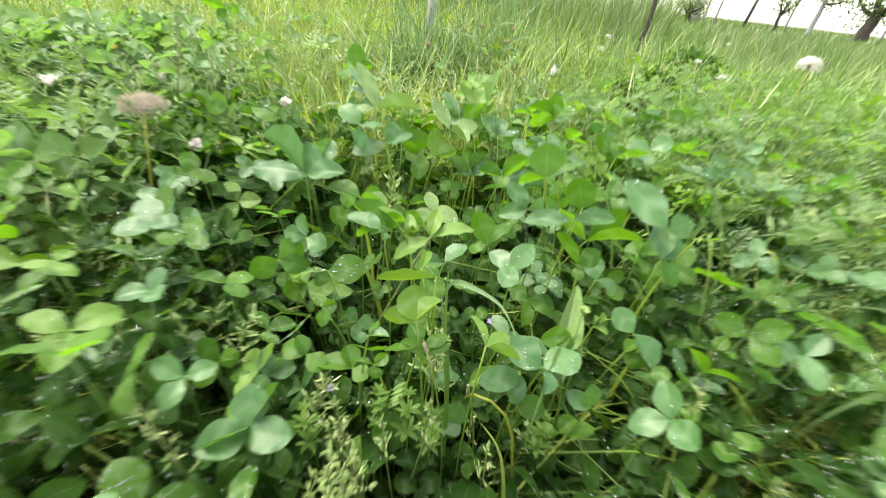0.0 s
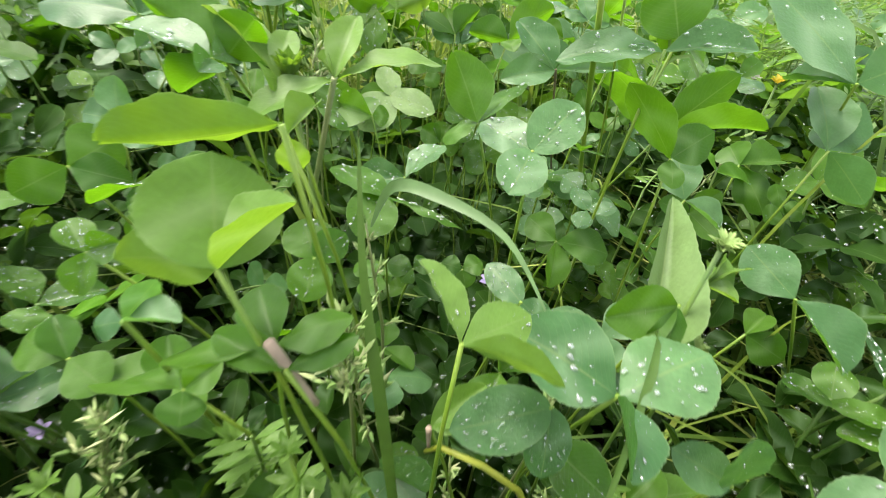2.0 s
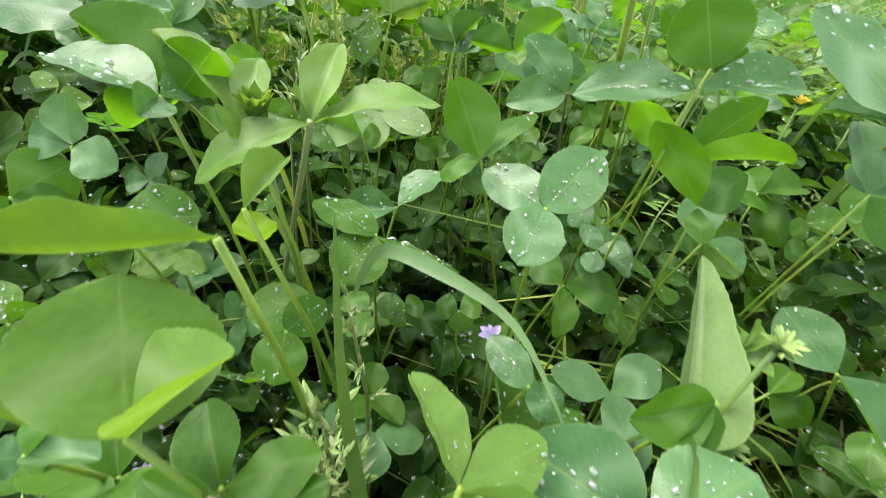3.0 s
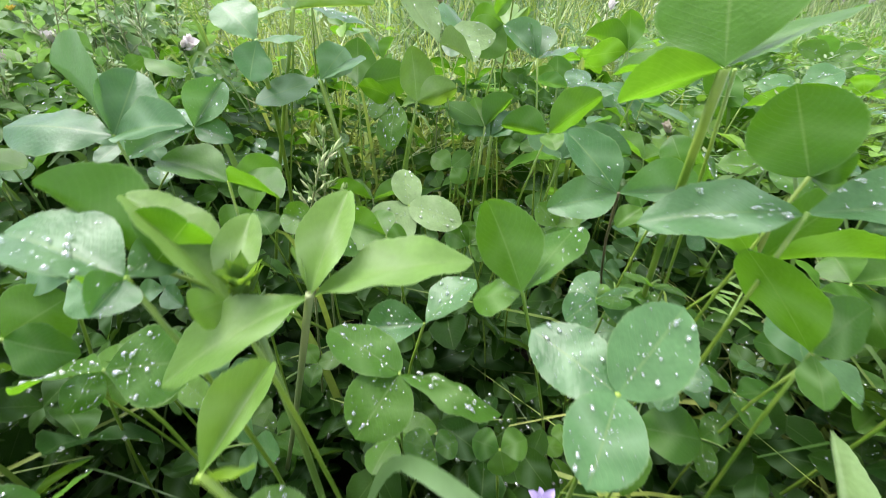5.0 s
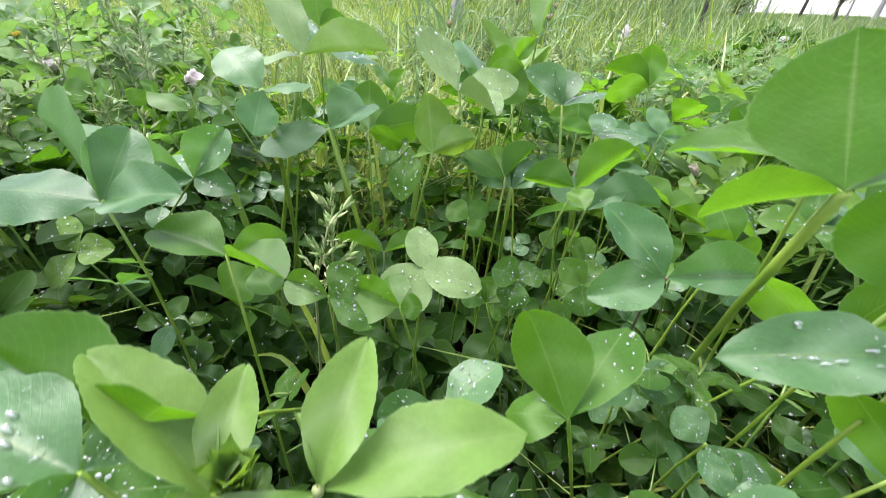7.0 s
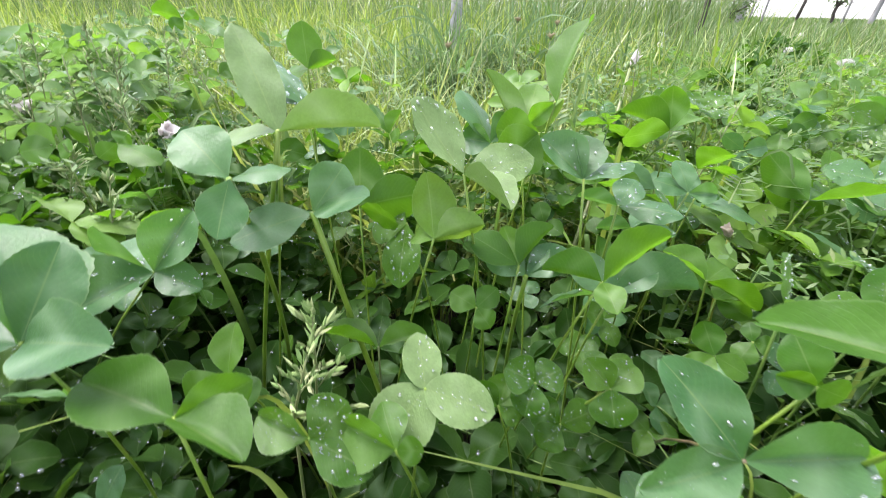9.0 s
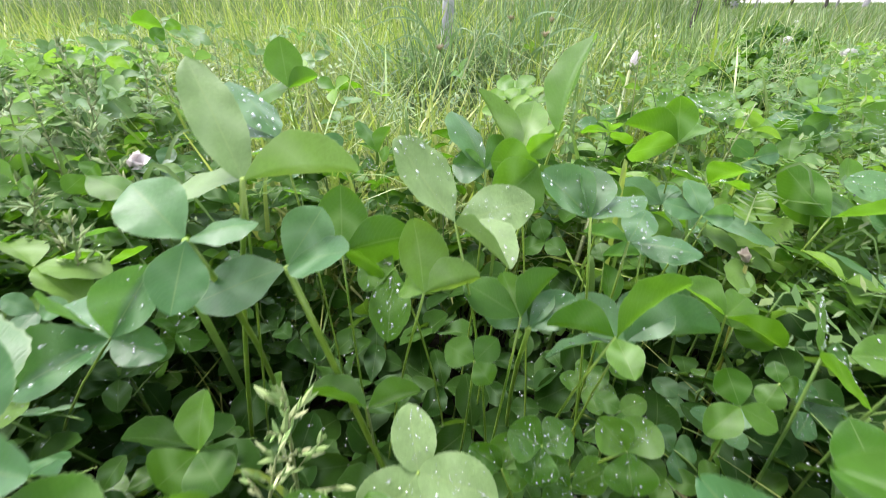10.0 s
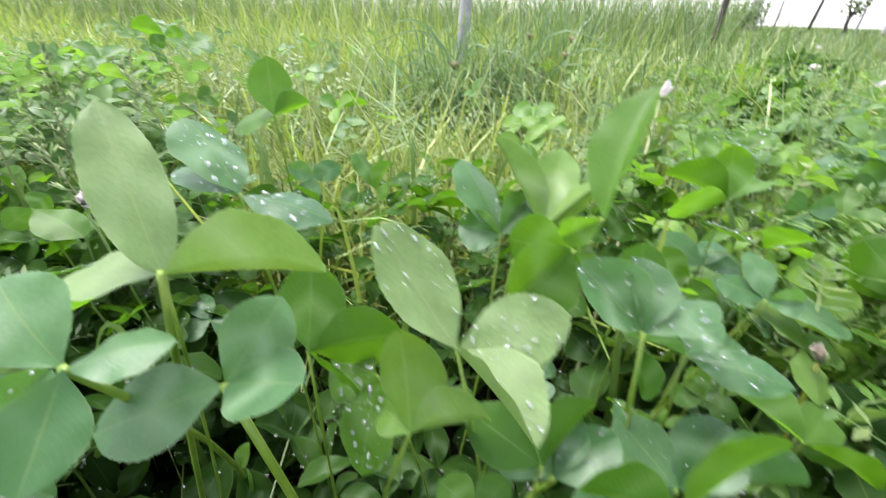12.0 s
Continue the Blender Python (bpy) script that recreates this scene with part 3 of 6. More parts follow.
# ---- clover cover that cannot be counted ----
def clover_cover(name, rng, xy, z, size, label, mat=None, dew=0.0):
    n = len(xy)
    v0, f0, uv0 = leaflet_data(0.25, 0.2, 0.02, 1.08, 3, nu=6, nv=2)
    v0, f0, uv0 = np.array(v0), np.array(f0), np.array(uv0)
    nrm = np.stack([rng.normal(0, 0.6, n), rng.normal(-0.1, 0.6, n), np.ones(n)], 1)
    nrm /= np.linalg.norm(nrm, axis=1, keepdims=True)
    yaw = rng.uniform(0, 2 * np.pi, n)
    wide = rng.uniform(0.48, 0.85, n)[:, None, None]
    verts, quads, uvs = [], [], []
    off = 0
    for k in range(3):
        a = yaw + k * 2.094 + rng.normal(0, 0.15, n)
        d = np.stack([np.cos(a), np.sin(a), np.zeros(n)], 1)
        d -= nrm * (d * nrm).sum(1, keepdims=True)
        d /= np.linalg.norm(d, axis=1, keepdims=True)
        d += nrm * rng.uniform(-0.1, 0.45, (n, 1))
        d /= np.linalg.norm(d, axis=1, keepdims=True)
        x = np.cross(d, nrm)
        x /= np.linalg.norm(x, axis=1, keepdims=True)
        zz = np.cross(x, d)
        s = size[:, None, None]
        c = np.concatenate([xy, z[:, None]], 1)[:, None, :]
        p = c + s * (wide * v0[None, :, :1] * x[:, None] + v0[None, :, 1:2] * d[:, None] + v0[None, :, 2:] * zz[:, None])
        verts.append(p.reshape(-1, 3))
        quads.append((f0[None] + (np.arange(n) * len(v0))[:, None, None] + off).reshape(-1, 4))
        uvs.append(np.tile(uv0, (n, 1)))
        off += n * len(v0)
    verts = np.concatenate(verts)
    if dew:
        at = rng.choice(n * 3, int(n * 3 * dew), replace=False)
        bead_v = np.array([(math.cos(k * 1.0472), math.sin(k * 1.0472), 0) for k in range(6)] + [(0.7 * math.cos(k * 1.0472), 0.7 * math.sin(k * 1.0472), 0.6) for k in range(6)] + [(0.15, 0, 0.85), (0, 0.15, 0.85), (-0.15, 0, 0.85), (0, -0.15, 0.85)])
        bead_q = np.array([(k, (k + 1) % 6, 6 + (k + 1) % 6, 6 + k) for k in range(6)] + [(6, 7, 13, 12), (8, 9, 14, 13), (9, 10, 15, 14), (11, 6, 12, 15), (7, 8, 13, 13), (10, 11, 15, 15), (12, 13, 14, 15)][:4] + [(12, 13, 14, 15)])
        bv, bq = [], []
        per = len(v0)
        for leaf_no in at:
            for _ in range(4):
                p = verts[leaf_no * per + rng.integers(5, per - 5)] + rng.normal(0, 0.0006, 3)
                bq.append(bead_q + len(bv) * len(bead_v))
                bv.append(p + bead_v * rng.uniform(0.0004, 0.0012))
        stuff("dew", quads_mesh("dew", np.concatenate(bv), np.concatenate(bq), WATER), "clear beads of rain water on low clover leaves", "water")
    return stuff(name, quads_mesh(name, verts, np.concatenate(quads), mat or CLOVER_FAR, np.concatenate(uvs)), label, "clover")


cr = np.random.default_rng(8)


def canopy(x, y):
    """Height of the clover's upper leaves: lower along a path through the middle."""
    side = np.clip((np.abs(x - 0.05) - 0.10) / 0.10, 0, 1)
    # unseen leaves behind the view stand higher, added to shade those ahead
    before = np.clip((0.13 - y) / 0.05, 0, 1)
    beyond = np.clip((y - 0.34) / 0.16, 0, 1)
    hollow = np.clip(1.6 - 1.6 * np.hypot((x - 0.085) / 0.10, (y - 0.45) / 0.085), 0, 1)
    deep = np.clip(1.7 - 1.7 * np.hypot((x - 0.045) / 0.23, (y - 0.53) / 0.085), 0, 1) * (1 - hollow)
    return 0.165 + 0.065 * np.maximum(np.maximum(side, before), beyond) - 0.045 * hollow - 0.06 * deep


NEAR = (-0.32, 0.46, 0.08, 0.74)      # the stretch in which each clover plant is a thing of its own


def before_stalk(x, y):
    """A slot in the cover in front of the tall dandelion stalk."""
    return (np.abs(x + 0.305 - 0.75 * (0.44 - y)) < 0.03) & (y > 0.22) & (y < 0.46)


def outside_near(x, y, r):
    return ~(before_stalk(x, y) & (r < 0.85)) & ~((x > NEAR[0]) & (x < NEAR[1]) & (y > NEAR[2]) & (y < NEAR[3])) & (r < np.clip(1 - grassy(x, y) * 6, 0.04 + 0.40 * np.clip((x - 0.25) * 3, 0, 1), 1)) & ((x < 0.25) | (r < 0.75))


def ragged(x, y):
    """Inside the uneven outline of the clover patch."""
    a = np.arctan2(y - 0.45, x - 0.1)
    return np.hypot((x - 0.1) / np.where(x > 0.1, 2.3, 1.45), (y - 0.45) / np.where(x > 0.25, 1.9, 1.15)) < 0.82 + 0.10 * np.sin(3 * a + 1) + 0.07 * np.sin(7 * a) + 0.05 * np.sin(13 * a + 2)


xy = scatter(cr, 38000, -1.5, 2.4, -0.8, 2.3, lambda x, y, r: outside_near(x, y, r) & (ragged(x, y) | (r < 0.03)))
n = len(xy)
z = 0.03 + 0.225 * cr.uniform(0, 1, n) ** 0.36 * (0.8 + 0.3 * field_noise(xy[:, 0], xy[:, 1], 8, 2)) + 0.05 * np.clip(xy[:, 1] - 0.5, 0, 0.6) * (xy[:, 0] < 0.25)
z += 0.03 * ((xy[:, 0] < -0.3) & (xy[:, 1] > 0.6))
size = (0.010 + 0.019 * cr.uniform(0, 1, n) ** 1.4) * (1 - 0.25 * (xy[:, 0] > 0.25)) + 0.006 * (xy[:, 0] < -0.25)
west = cr.uniform(0, 1, n) < np.clip(0.40 - (xy[:, 0] + 0.1) * 2.0, 0.32, 0.96)
clover_cover("clover_cover", cr, xy[~west], z[~west], size[~west], "dense green clover leaves spreading through the meadow")
clover_cover("clover_cover", cr, xy[west], z[west], size[west], "dense bluish-green clover leaves spreading through the meadow", CLOVER_SIDE)
petr = scatter(cr, 2500, -1.1, 1.4, -0.1, 1.3, outside_near)
n = len(petr)
stuff("clover_stalks", blades("clover_stalks", cr, petr, cr.uniform(0.1, 0.2, n), np.full(n, 0.0016), cr.uniform(0, 0.3, n), np.zeros(n), GRASS_LOW, levels=2), "thin green stalks under the clover leaves", "stalks")

# small leaves under the canopy, between the plants that stand singly, coloured dark for shade
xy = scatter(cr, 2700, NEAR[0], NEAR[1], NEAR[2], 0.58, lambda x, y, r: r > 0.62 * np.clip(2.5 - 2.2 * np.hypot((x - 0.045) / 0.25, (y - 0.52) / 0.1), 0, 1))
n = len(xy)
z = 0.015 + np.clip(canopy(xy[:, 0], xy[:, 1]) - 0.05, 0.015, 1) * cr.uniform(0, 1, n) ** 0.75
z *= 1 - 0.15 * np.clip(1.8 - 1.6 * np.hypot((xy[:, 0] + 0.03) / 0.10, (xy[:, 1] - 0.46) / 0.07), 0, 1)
clover_cover("clover_undergrowth", cr, xy, z, cr.uniform(0.012, 0.026, n) * (1 + 0.4 * (xy[:, 1] > 0.40)), "small green clover leaves, coloured dark for the shade under the plants", CLOVER_SHADE, 0.6)
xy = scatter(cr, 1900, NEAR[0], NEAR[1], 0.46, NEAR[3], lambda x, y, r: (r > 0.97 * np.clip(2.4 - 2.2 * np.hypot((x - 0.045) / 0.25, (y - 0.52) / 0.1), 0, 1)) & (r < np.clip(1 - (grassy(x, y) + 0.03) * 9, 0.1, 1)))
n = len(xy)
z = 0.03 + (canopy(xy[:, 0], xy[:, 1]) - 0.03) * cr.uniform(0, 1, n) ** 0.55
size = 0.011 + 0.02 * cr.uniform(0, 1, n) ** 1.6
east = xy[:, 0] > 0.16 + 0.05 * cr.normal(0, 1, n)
clover_cover("clover_cover", cr, xy[~east], z[~east], size[~east], "green clover leaves, darkened for shade, crowded behind the taller plants", CLOVER_MID, 0.3)
clover_cover("clover_cover", cr, xy[east], z[east], 0.85 * size[east], "green clover leaves thinning out towards the grass", None, 0.3)
# low leaves added over the soil, their dark colour standing for shade
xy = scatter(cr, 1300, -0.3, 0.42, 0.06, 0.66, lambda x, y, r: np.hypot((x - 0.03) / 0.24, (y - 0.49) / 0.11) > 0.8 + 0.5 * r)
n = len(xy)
clover_cover("leaf_litter", cr, xy, cr.uniform(0.004, 0.03, n), cr.uniform(0.010, 0.020, n), "small leaves, coloured dark for shade, lying low on the damp soil", CLOVER_SHADE)
# leafy weeds mixed into the grass away from the path
for mat, words in ((CLOVER_SIDE, "bluish leafy weeds mixed into the meadow grass"), (CLOVER_FAR, "fresh green leafy weeds mixed into the meadow grass")):
    xy = scatter(cr, 1900, 0.22, 1.9, 0.66, 1.9, lambda x, y, r: (x > 0.30 * y) & (r < 1.6 * field_noise(x, y, 6, 15) - 0.25) & (r < 1.35 - 0.6 * y))
    n = len(xy)
    clover_cover("leafy_weeds", cr, xy, 0.14 + 0.12 * cr.uniform(0, 1, n) ** 0.7, cr.uniform(0.012, 0.028, n), words, mat)
# a taller dark clump off in the grass
a, q = cr.uniform(0, 6.283, 260), 0.13 * np.sqrt(cr.uniform(0, 1, 260))
xy = np.stack([0.58 + q * np.cos(a) * 1.0, 1.25 + q * np.sin(a)], 1)
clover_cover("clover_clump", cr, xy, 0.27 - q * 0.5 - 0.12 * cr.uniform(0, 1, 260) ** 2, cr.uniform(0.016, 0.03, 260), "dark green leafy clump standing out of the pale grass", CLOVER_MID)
a, q = cr.uniform(0, 6.283, 200), 0.1 * np.sqrt(cr.uniform(0, 1, 200))
xy = np.stack([1.0 + q * np.cos(a) * 1.3, 1.9 + q * np.sin(a)], 1)
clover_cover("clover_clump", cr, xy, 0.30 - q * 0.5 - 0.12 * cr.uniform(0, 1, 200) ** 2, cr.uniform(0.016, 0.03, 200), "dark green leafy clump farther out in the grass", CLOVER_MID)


# ---- vetch and small herbs that cannot be counted, woven through clover and grass ----
def fronds(name, rng, xy, z, length, label, mat, pairs=6):
    n = len(xy)
    a = rng.uniform(0, 2 * np.pi, n)
    d = np.stack([np.cos(a), np.sin(a), rng.uniform(-0.1, 1.0, n)], 1)
    d /= np.linalg.norm(d, axis=1, keepdims=True)
    s = np.cross(d, [0, 0, 1.0])
    s /= np.linalg.norm(s, axis=1, keepdims=True)
    up = np.cross(s, d)
    base = np.concatenate([xy, z[:, None]], 1)
    verts = []
    for k in range(pairs):
        t = (k + 0.5) / pairs
        c = base + d * (length * t)[:, None] + up * (length * 0.25 * t * (1 - t))[:, None]
        for side in (-1, 1):
            q = s * side + d * 0.4 + up * rng.uniform(-0.2, 0.5, (n, 1))
            q = q / np.linalg.norm(q, axis=1, keepdims=True) * (length * 0.36 * (1 - 0.5 * t))[:, None]
            w = d * (length * 0.04)[:, None]
            verts.append(np.stack([c, c + q * 0.5 + w, c + q, c + q * 0.5 - w], 1))
    w = s * (length * 0.012)[:, None]
    verts.append(np.stack([base - w, base + w, base + d * length[:, None] + w * 0.5, base + d * length[:, None] - w * 0.5], 1))
    verts = np.concatenate(verts).reshape(-1, 3)
    return stuff(name, quads_mesh(name, verts, np.arange(len(verts)).reshape(-1, 4), mat), label, "herbs")


xy = scatter(cr, 8200, -1.2, 1.7, 0.3, 1.7, lambda x, y, r: (r < 0.15 + 0.85 * np.clip((x - 0.18) * 5, 0, 1) + 0.5 * np.clip((-0.25 - x) * 4, 0, 1)) & (r < np.clip(1.1 - grassy(x, y) * 2.0, 0, 1)) & (np.hypot((x - 0.02) * 1.5, y - 0.33) > 0.30))
n = len(xy)
fronds("small_vetch", cr, xy, cr.uniform(0.15, 0.265, n), cr.uniform(0.022, 0.060, n), "small feathery vetch leaves woven through clover and grass", GRASS_LOW)
xy = scatter(cr, 5200, -1.2, 1.7, 0.3, 1.7, lambda x, y, r: (r < 0.2 + 0.8 * np.clip((x - 0.18) * 5, 0, 1)) & (r < np.clip(1.1 - grassy(x, y) * 2.0, 0, 1)) & (np.hypot((x - 0.02) * 1.5, y - 0.33) > 0.30))
n = len(xy)
fronds("pale_herbs", cr, xy, cr.uniform(0.16, 0.27, n), cr.uniform(0.012, 0.034, n), "small pale grey-green herb leaves in the meadow", GRASS_BLUE, 4)


# ---- clover plants along the path, each a thing ----
def clover(joint, tips, normal, width=0.72, root=None, kind="clover", wet=0, forms=None, label="", r=0.00065, mat=None, sag=None, twist=()):
    """A stalk with one leaf of several leaflets that spring from the joint to the tips."""
    joint = Vector(joint)
    rng = random.Random(int(abs(joint.x * 7919 + joint.y * 104729 + joint.z * 1299709) * 1000) % 100003)
    if root is None:
        root = (joint.x + rng.uniform(-0.03, 0.03), joint.y + rng.uniform(-0.01, 0.05), 0)
    plant = thing("clover_plant", root, label or LEAF_LABEL[kind], "clover plant", "clover plants")
    way = sag if sag is not None else (rng.uniform(-0.012, 0.012), rng.uniform(-0.008, 0.012), 0)
    petiole(plant, root, joint, way, r * 1.3, r, mat)
    for n, tip in enumerate(tips):
        form = forms[n % len(forms)] if forms else rng.choice((0, 1, 2, 4, 5, 6, 6))
        nn = Vector(normal)
        if n < len(twist) and twist[n]:
            axis = (Vector(tip) - joint).normalized()
            nn = Matrix.Rotation(radians(twist[n]), 3, axis) @ nn
        leaflet(plant, joint, tip, nn, width, form, kind, wet if rng.random() < 0.9 else 0)
    return plant


def side_leaves(plant, rng, root, joint, levels):
    """Smaller leaves on short stalks of their own, along the lower stem."""
    for level in levels:
        at = root.lerp(joint, level)
        a = rng.uniform(0, 6.283)
        hub = at + Vector((math.cos(a), math.sin(a), 0.35)) * rng.uniform(0.008, 0.022)
        if -0.08 < hub.x < 0.11 and 0.35 < hub.y < 0.53:
            continue
        petiole(plant, at, hub, (0, 0, 0.001), 0.0005, 0.0004)
        nrm = Vector((rng.gauss(0, 0.4), rng.gauss(-0.35, 0.4), 1)).normalized()
        size, width, wet = rng.uniform(0.012, 0.019), rng.uniform(0.72, 0.95), rng.choice((0, 1, 2, 3))
        kind = rng.choice(("clover", "clover", "bluish"))
        for k in range(3):
            b = a + k * 2.094 + rng.gauss(0, 0.15)
            d = Vector((math.cos(b), math.sin(b), 0))
            d = (d - nrm * d.dot(nrm)).normalized() + nrm * rng.uniform(-0.1, 0.4)
            leaflet(plant, hub, hub + d.normalized() * size, nrm, width, rng.choice((0, 1, 4, 6, 6)), kind, wet)


def wild_clover(rng, x, y, z, size, wet):
    nrm = Vector((rng.gauss(0, 0.5), rng.gauss(-0.15, 0.5), 1)).normalized()
    yaw = rng.uniform(0, 6.283)
    up = rng.uniform(-0.05, 0.5)
    tips = []
    for k in range(3):
        a = yaw + k * 2.094 + rng.gauss(0, 0.15)
        d = Vector((math.cos(a), math.sin(a), 0))
        d = (d - nrm * d.dot(nrm)).normalized() + nrm * up
        tips.append(Vector((x, y, z)) + d.normalized() * size * rng.uniform(0.88, 1.1))
    kind = rng.choice(("clover", "clover", "clover", "bluish", "bluish", "bluish", "young"))
    if kind == "young" and y > 0.55:
        kind = "clover"
    plant = clover((x, y, z), tips, nrm, rng.uniform(0.64, 0.82), kind=kind, wet=wet)
    if y > 0.3 and abs(x - 0.05) < 0.25:
        side_leaves(plant, rng, plant.location.copy(), Vector((x, y, z)), (0.55, 0.75))
    return plant


def spray(joint, leaflets, kind="clover", wet=0, r=0.00055, root=None, mat=None, label=""):
    """A clover stalk whose leaflets are given one by one: tip, facing, width for its length, form."""
    joint = Vector(joint)
    rng = random.Random(round(abs(joint.x * 7919 + joint.y * 104729 + joint.z * 12997) * 1000))
    if root is None:
        root = (joint.x + rng.uniform(-0.03, 0.03), joint.y + rng.uniform(0.0, 0.05), 0)
    plant = thing("clover_plant", root, label or LEAF_LABEL[kind], "clover plant", "clover plants")
    petiole(plant, root, joint, (rng.uniform(-0.008, 0.008), rng.uniform(-0.004, 0.010), 0.01), r * 1.25, r, mat or STEM_BRIGHT)
    for tip, facing, width, form in leaflets:
        leaflet(plant, joint, tip, facing, width, form, kind, wet)
    if joint.y > 0.30 and joint.z > 0.19:
        side_leaves(plant, rng, Vector(root), joint, (0.40, 0.56, 0.72))
    return plant


spray((0.0841, 0.2532, 0.2435), [((0.0976, 0.2658, 0.2544), (-0.02, -0.64, 0.77), 0.72, 6), ((0.0774, 0.2391, 0.2372), (0.05, -0.43, 0.90), 0.86, 6), ((0.0696, 0.2651, 0.2469), (-0.14, -0.43, 0.89), 0.72, 6)], wet=2, kind="bluish")
spray((0.0706, 0.2897, 0.2375), [((0.0604, 0.3015, 0.2581), (0.37, 0.87, -0.32), 0.72, 1), ((0.0863, 0.3116, 0.2476), (-0.56, 0.02, 0.83), 0.72, 0), ((0.0571, 0.2970, 0.2294), (-0.59, -0.22, 0.78), 0.72, 4)], wet=1, root=(0.124, 0.358, 0))
# young colour here stands for light shining through the big leaf
leaning = spray((0.0252, 0.1895, 0.2455), [((0.0222, 0.2010, 0.2593), (-0.52, 0.60, -0.61), 1.18, 6), ((0.0370, 0.1944, 0.2564), (-0.67, -0.06, 0.74), 0.72, 3), ((0.0085, 0.1945, 0.2442), (0.29, 0.96, -0.01), 0.72, 2)], kind="young", root=(0.037, 0.211, 0))
petiole(leaning, (0.0368, 0.1905, 0.2100), (0.0306, 0.1893, 0.2295), (0.0, 0.0, 0.0), 0.0008, 0.0011, SHEATH, "sheath")
spray((0.0330, 0.1885, 0.2230), [((0.0180, 0.1930, 0.2270), (0.10, -0.45, 0.89), 0.48, 1), ((0.0450, 0.1940, 0.2285), (-0.30, -0.35, 0.89), 0.50, 4)], kind="clover")
spray((-0.0014, 0.2587, 0.2597), [((0.0088, 0.2593, 0.2705), (-0.17, 0.98, 0.10), 0.98, 1), ((-0.0229, 0.2648, 0.2726), (0.29, 0.96, 0.02), 0.72, 3), ((-0.0206, 0.2659, 0.2493), (-0.27, 0.49, 0.83), 0.72, 1)], root=(-0.005, 0.456, 0))
spray((0.1375, 0.3041, 0.2683), [((0.1311, 0.3129, 0.2875), (0.59, 0.79, -0.16), 1.06, 6), ((0.1454, 0.3039, 0.2748), (0.42, 0.77, -0.49), 0.87, 3), ((0.1531, 0.3081, 0.2606), (0.47, -0.65, 0.60), 0.72, 1)])
spray((0.1633, 0.3409, 0.2221), [((0.1371, 0.3521, 0.2485), (0.67, 0.63, 0.40), 0.55, 4), ((0.1932, 0.3524, 0.2488), (-0.17, 0.96, -0.22), 0.55, 0), ((0.2067, 0.3368, 0.2328), (-0.10, 0.72, 0.69), 0.55, 1)], root=(0.098, 0.399, 0))
spray((0.1185, 0.2170, 0.2060), [((0.1334, 0.2604, 0.2290), (-0.15, -0.80, 0.55), 0.31, 8)], kind="pale")
spray((0.1225, 0.2205, 0.2185), [((0.1030, 0.2150, 0.2170), (0.10, -0.80, 0.55), 0.72, 1), ((0.1165, 0.2080, 0.2060), (0.25, -0.75, 0.60), 0.80, 2)], kind="clover")
spray((0.1473, 0.2465, 0.2050), [((0.1560, 0.2556, 0.2115), (0.46, -0.76, 0.46), 0.72, 3), ((0.1607, 0.2515, 0.2123), (-0.55, 0.54, 0.63), 0.72, 2), ((0.1561, 0.2409, 0.2040), (0.09, -0.03, 1.00), 0.72, 3), ((0.1506, 0.2551, 0.2091), (0.44, -0.51, 0.74), 0.72, 3)], kind="young", label="pale closed clover flower head among the leaves")
spray((0.0656, 0.1957, 0.2257), [((0.0571, 0.2080, 0.2374), (0.69, -0.19, 0.70), 0.50, 1), ((0.0800, 0.2032, 0.2278), (0.10, -0.44, 0.89), 0.69, 0), ((0.0848, 0.1902, 0.2268), (0.26, 0.96, 0.13), 0.50, 2)], kind="young", wet=1)
spray((0.1010, 0.1960, 0.2125), [((0.0780, 0.2060, 0.2215), (0.19, -0.44, 0.88), 0.80, 1), ((0.1240, 0.2060, 0.2190), (-0.27, -0.20, 0.94), 0.80, 4), ((0.0990, 0.1780, 0.2115), (0.68, -0.07, 0.73), 0.72, 3)], kind="bluish", wet=2)
spray((0.0840, 0.2270, 0.2095), [((0.0745, 0.2380, 0.2140), (0.05, -0.70, 0.71), 0.62, 6), ((0.0925, 0.2230, 0.2045), (0.15, -0.72, 0.68), 0.85, 6)], kind="bluish", wet=3)
spray((0.1750, 0.2431, 0.2051), [((0.1653, 0.2603, 0.2129), (-0.65, -0.59, 0.48), 0.79, 0), ((0.1866, 0.2250, 0.1917), (0.17, -0.51, 0.84), 0.72, 3)], kind="bluish", wet=1, root=(0.305, 0.294, 0))
spray((0.1254, 0.2845, 0.2672), [((0.0933, 0.2845, 0.2655), (-0.05, -0.52, 0.85), 0.45, 2), ((0.1562, 0.2861, 0.2709), (-0.08, -0.52, 0.85), 0.45, 1)], kind="bluish", wet=2)
spray((0.2036, 0.3001, 0.2593), [((0.1740, 0.3232, 0.2867), (0.17, -0.65, 0.74), 0.72, 0), ((0.2167, 0.2962, 0.2695), (-0.48, -0.83, 0.29), 1.10, 0), ((0.1946, 0.3235, 0.2553), (-0.50, -0.04, 0.87), 0.72, 3)], kind="bluish", wet=1, root=(0.340, 0.447, 0))
spray((0.0335, 0.2030, 0.2645), [((0.0021, 0.2018, 0.2574), (-0.26, 0.85, 0.46), 0.36, 5)], kind="young", root=(0.028, 0.235, 0), label="light green clover stalk with one long wavy leaf")
spray((0.0248, 0.2265, 0.2529), [((0.0269, 0.2432, 0.2556), (0.22, -0.18, 0.96), 0.40, 3), ((0.0241, 0.2325, 0.2399), (0.37, -0.84, -0.40), 0.54, 4)], kind="young")
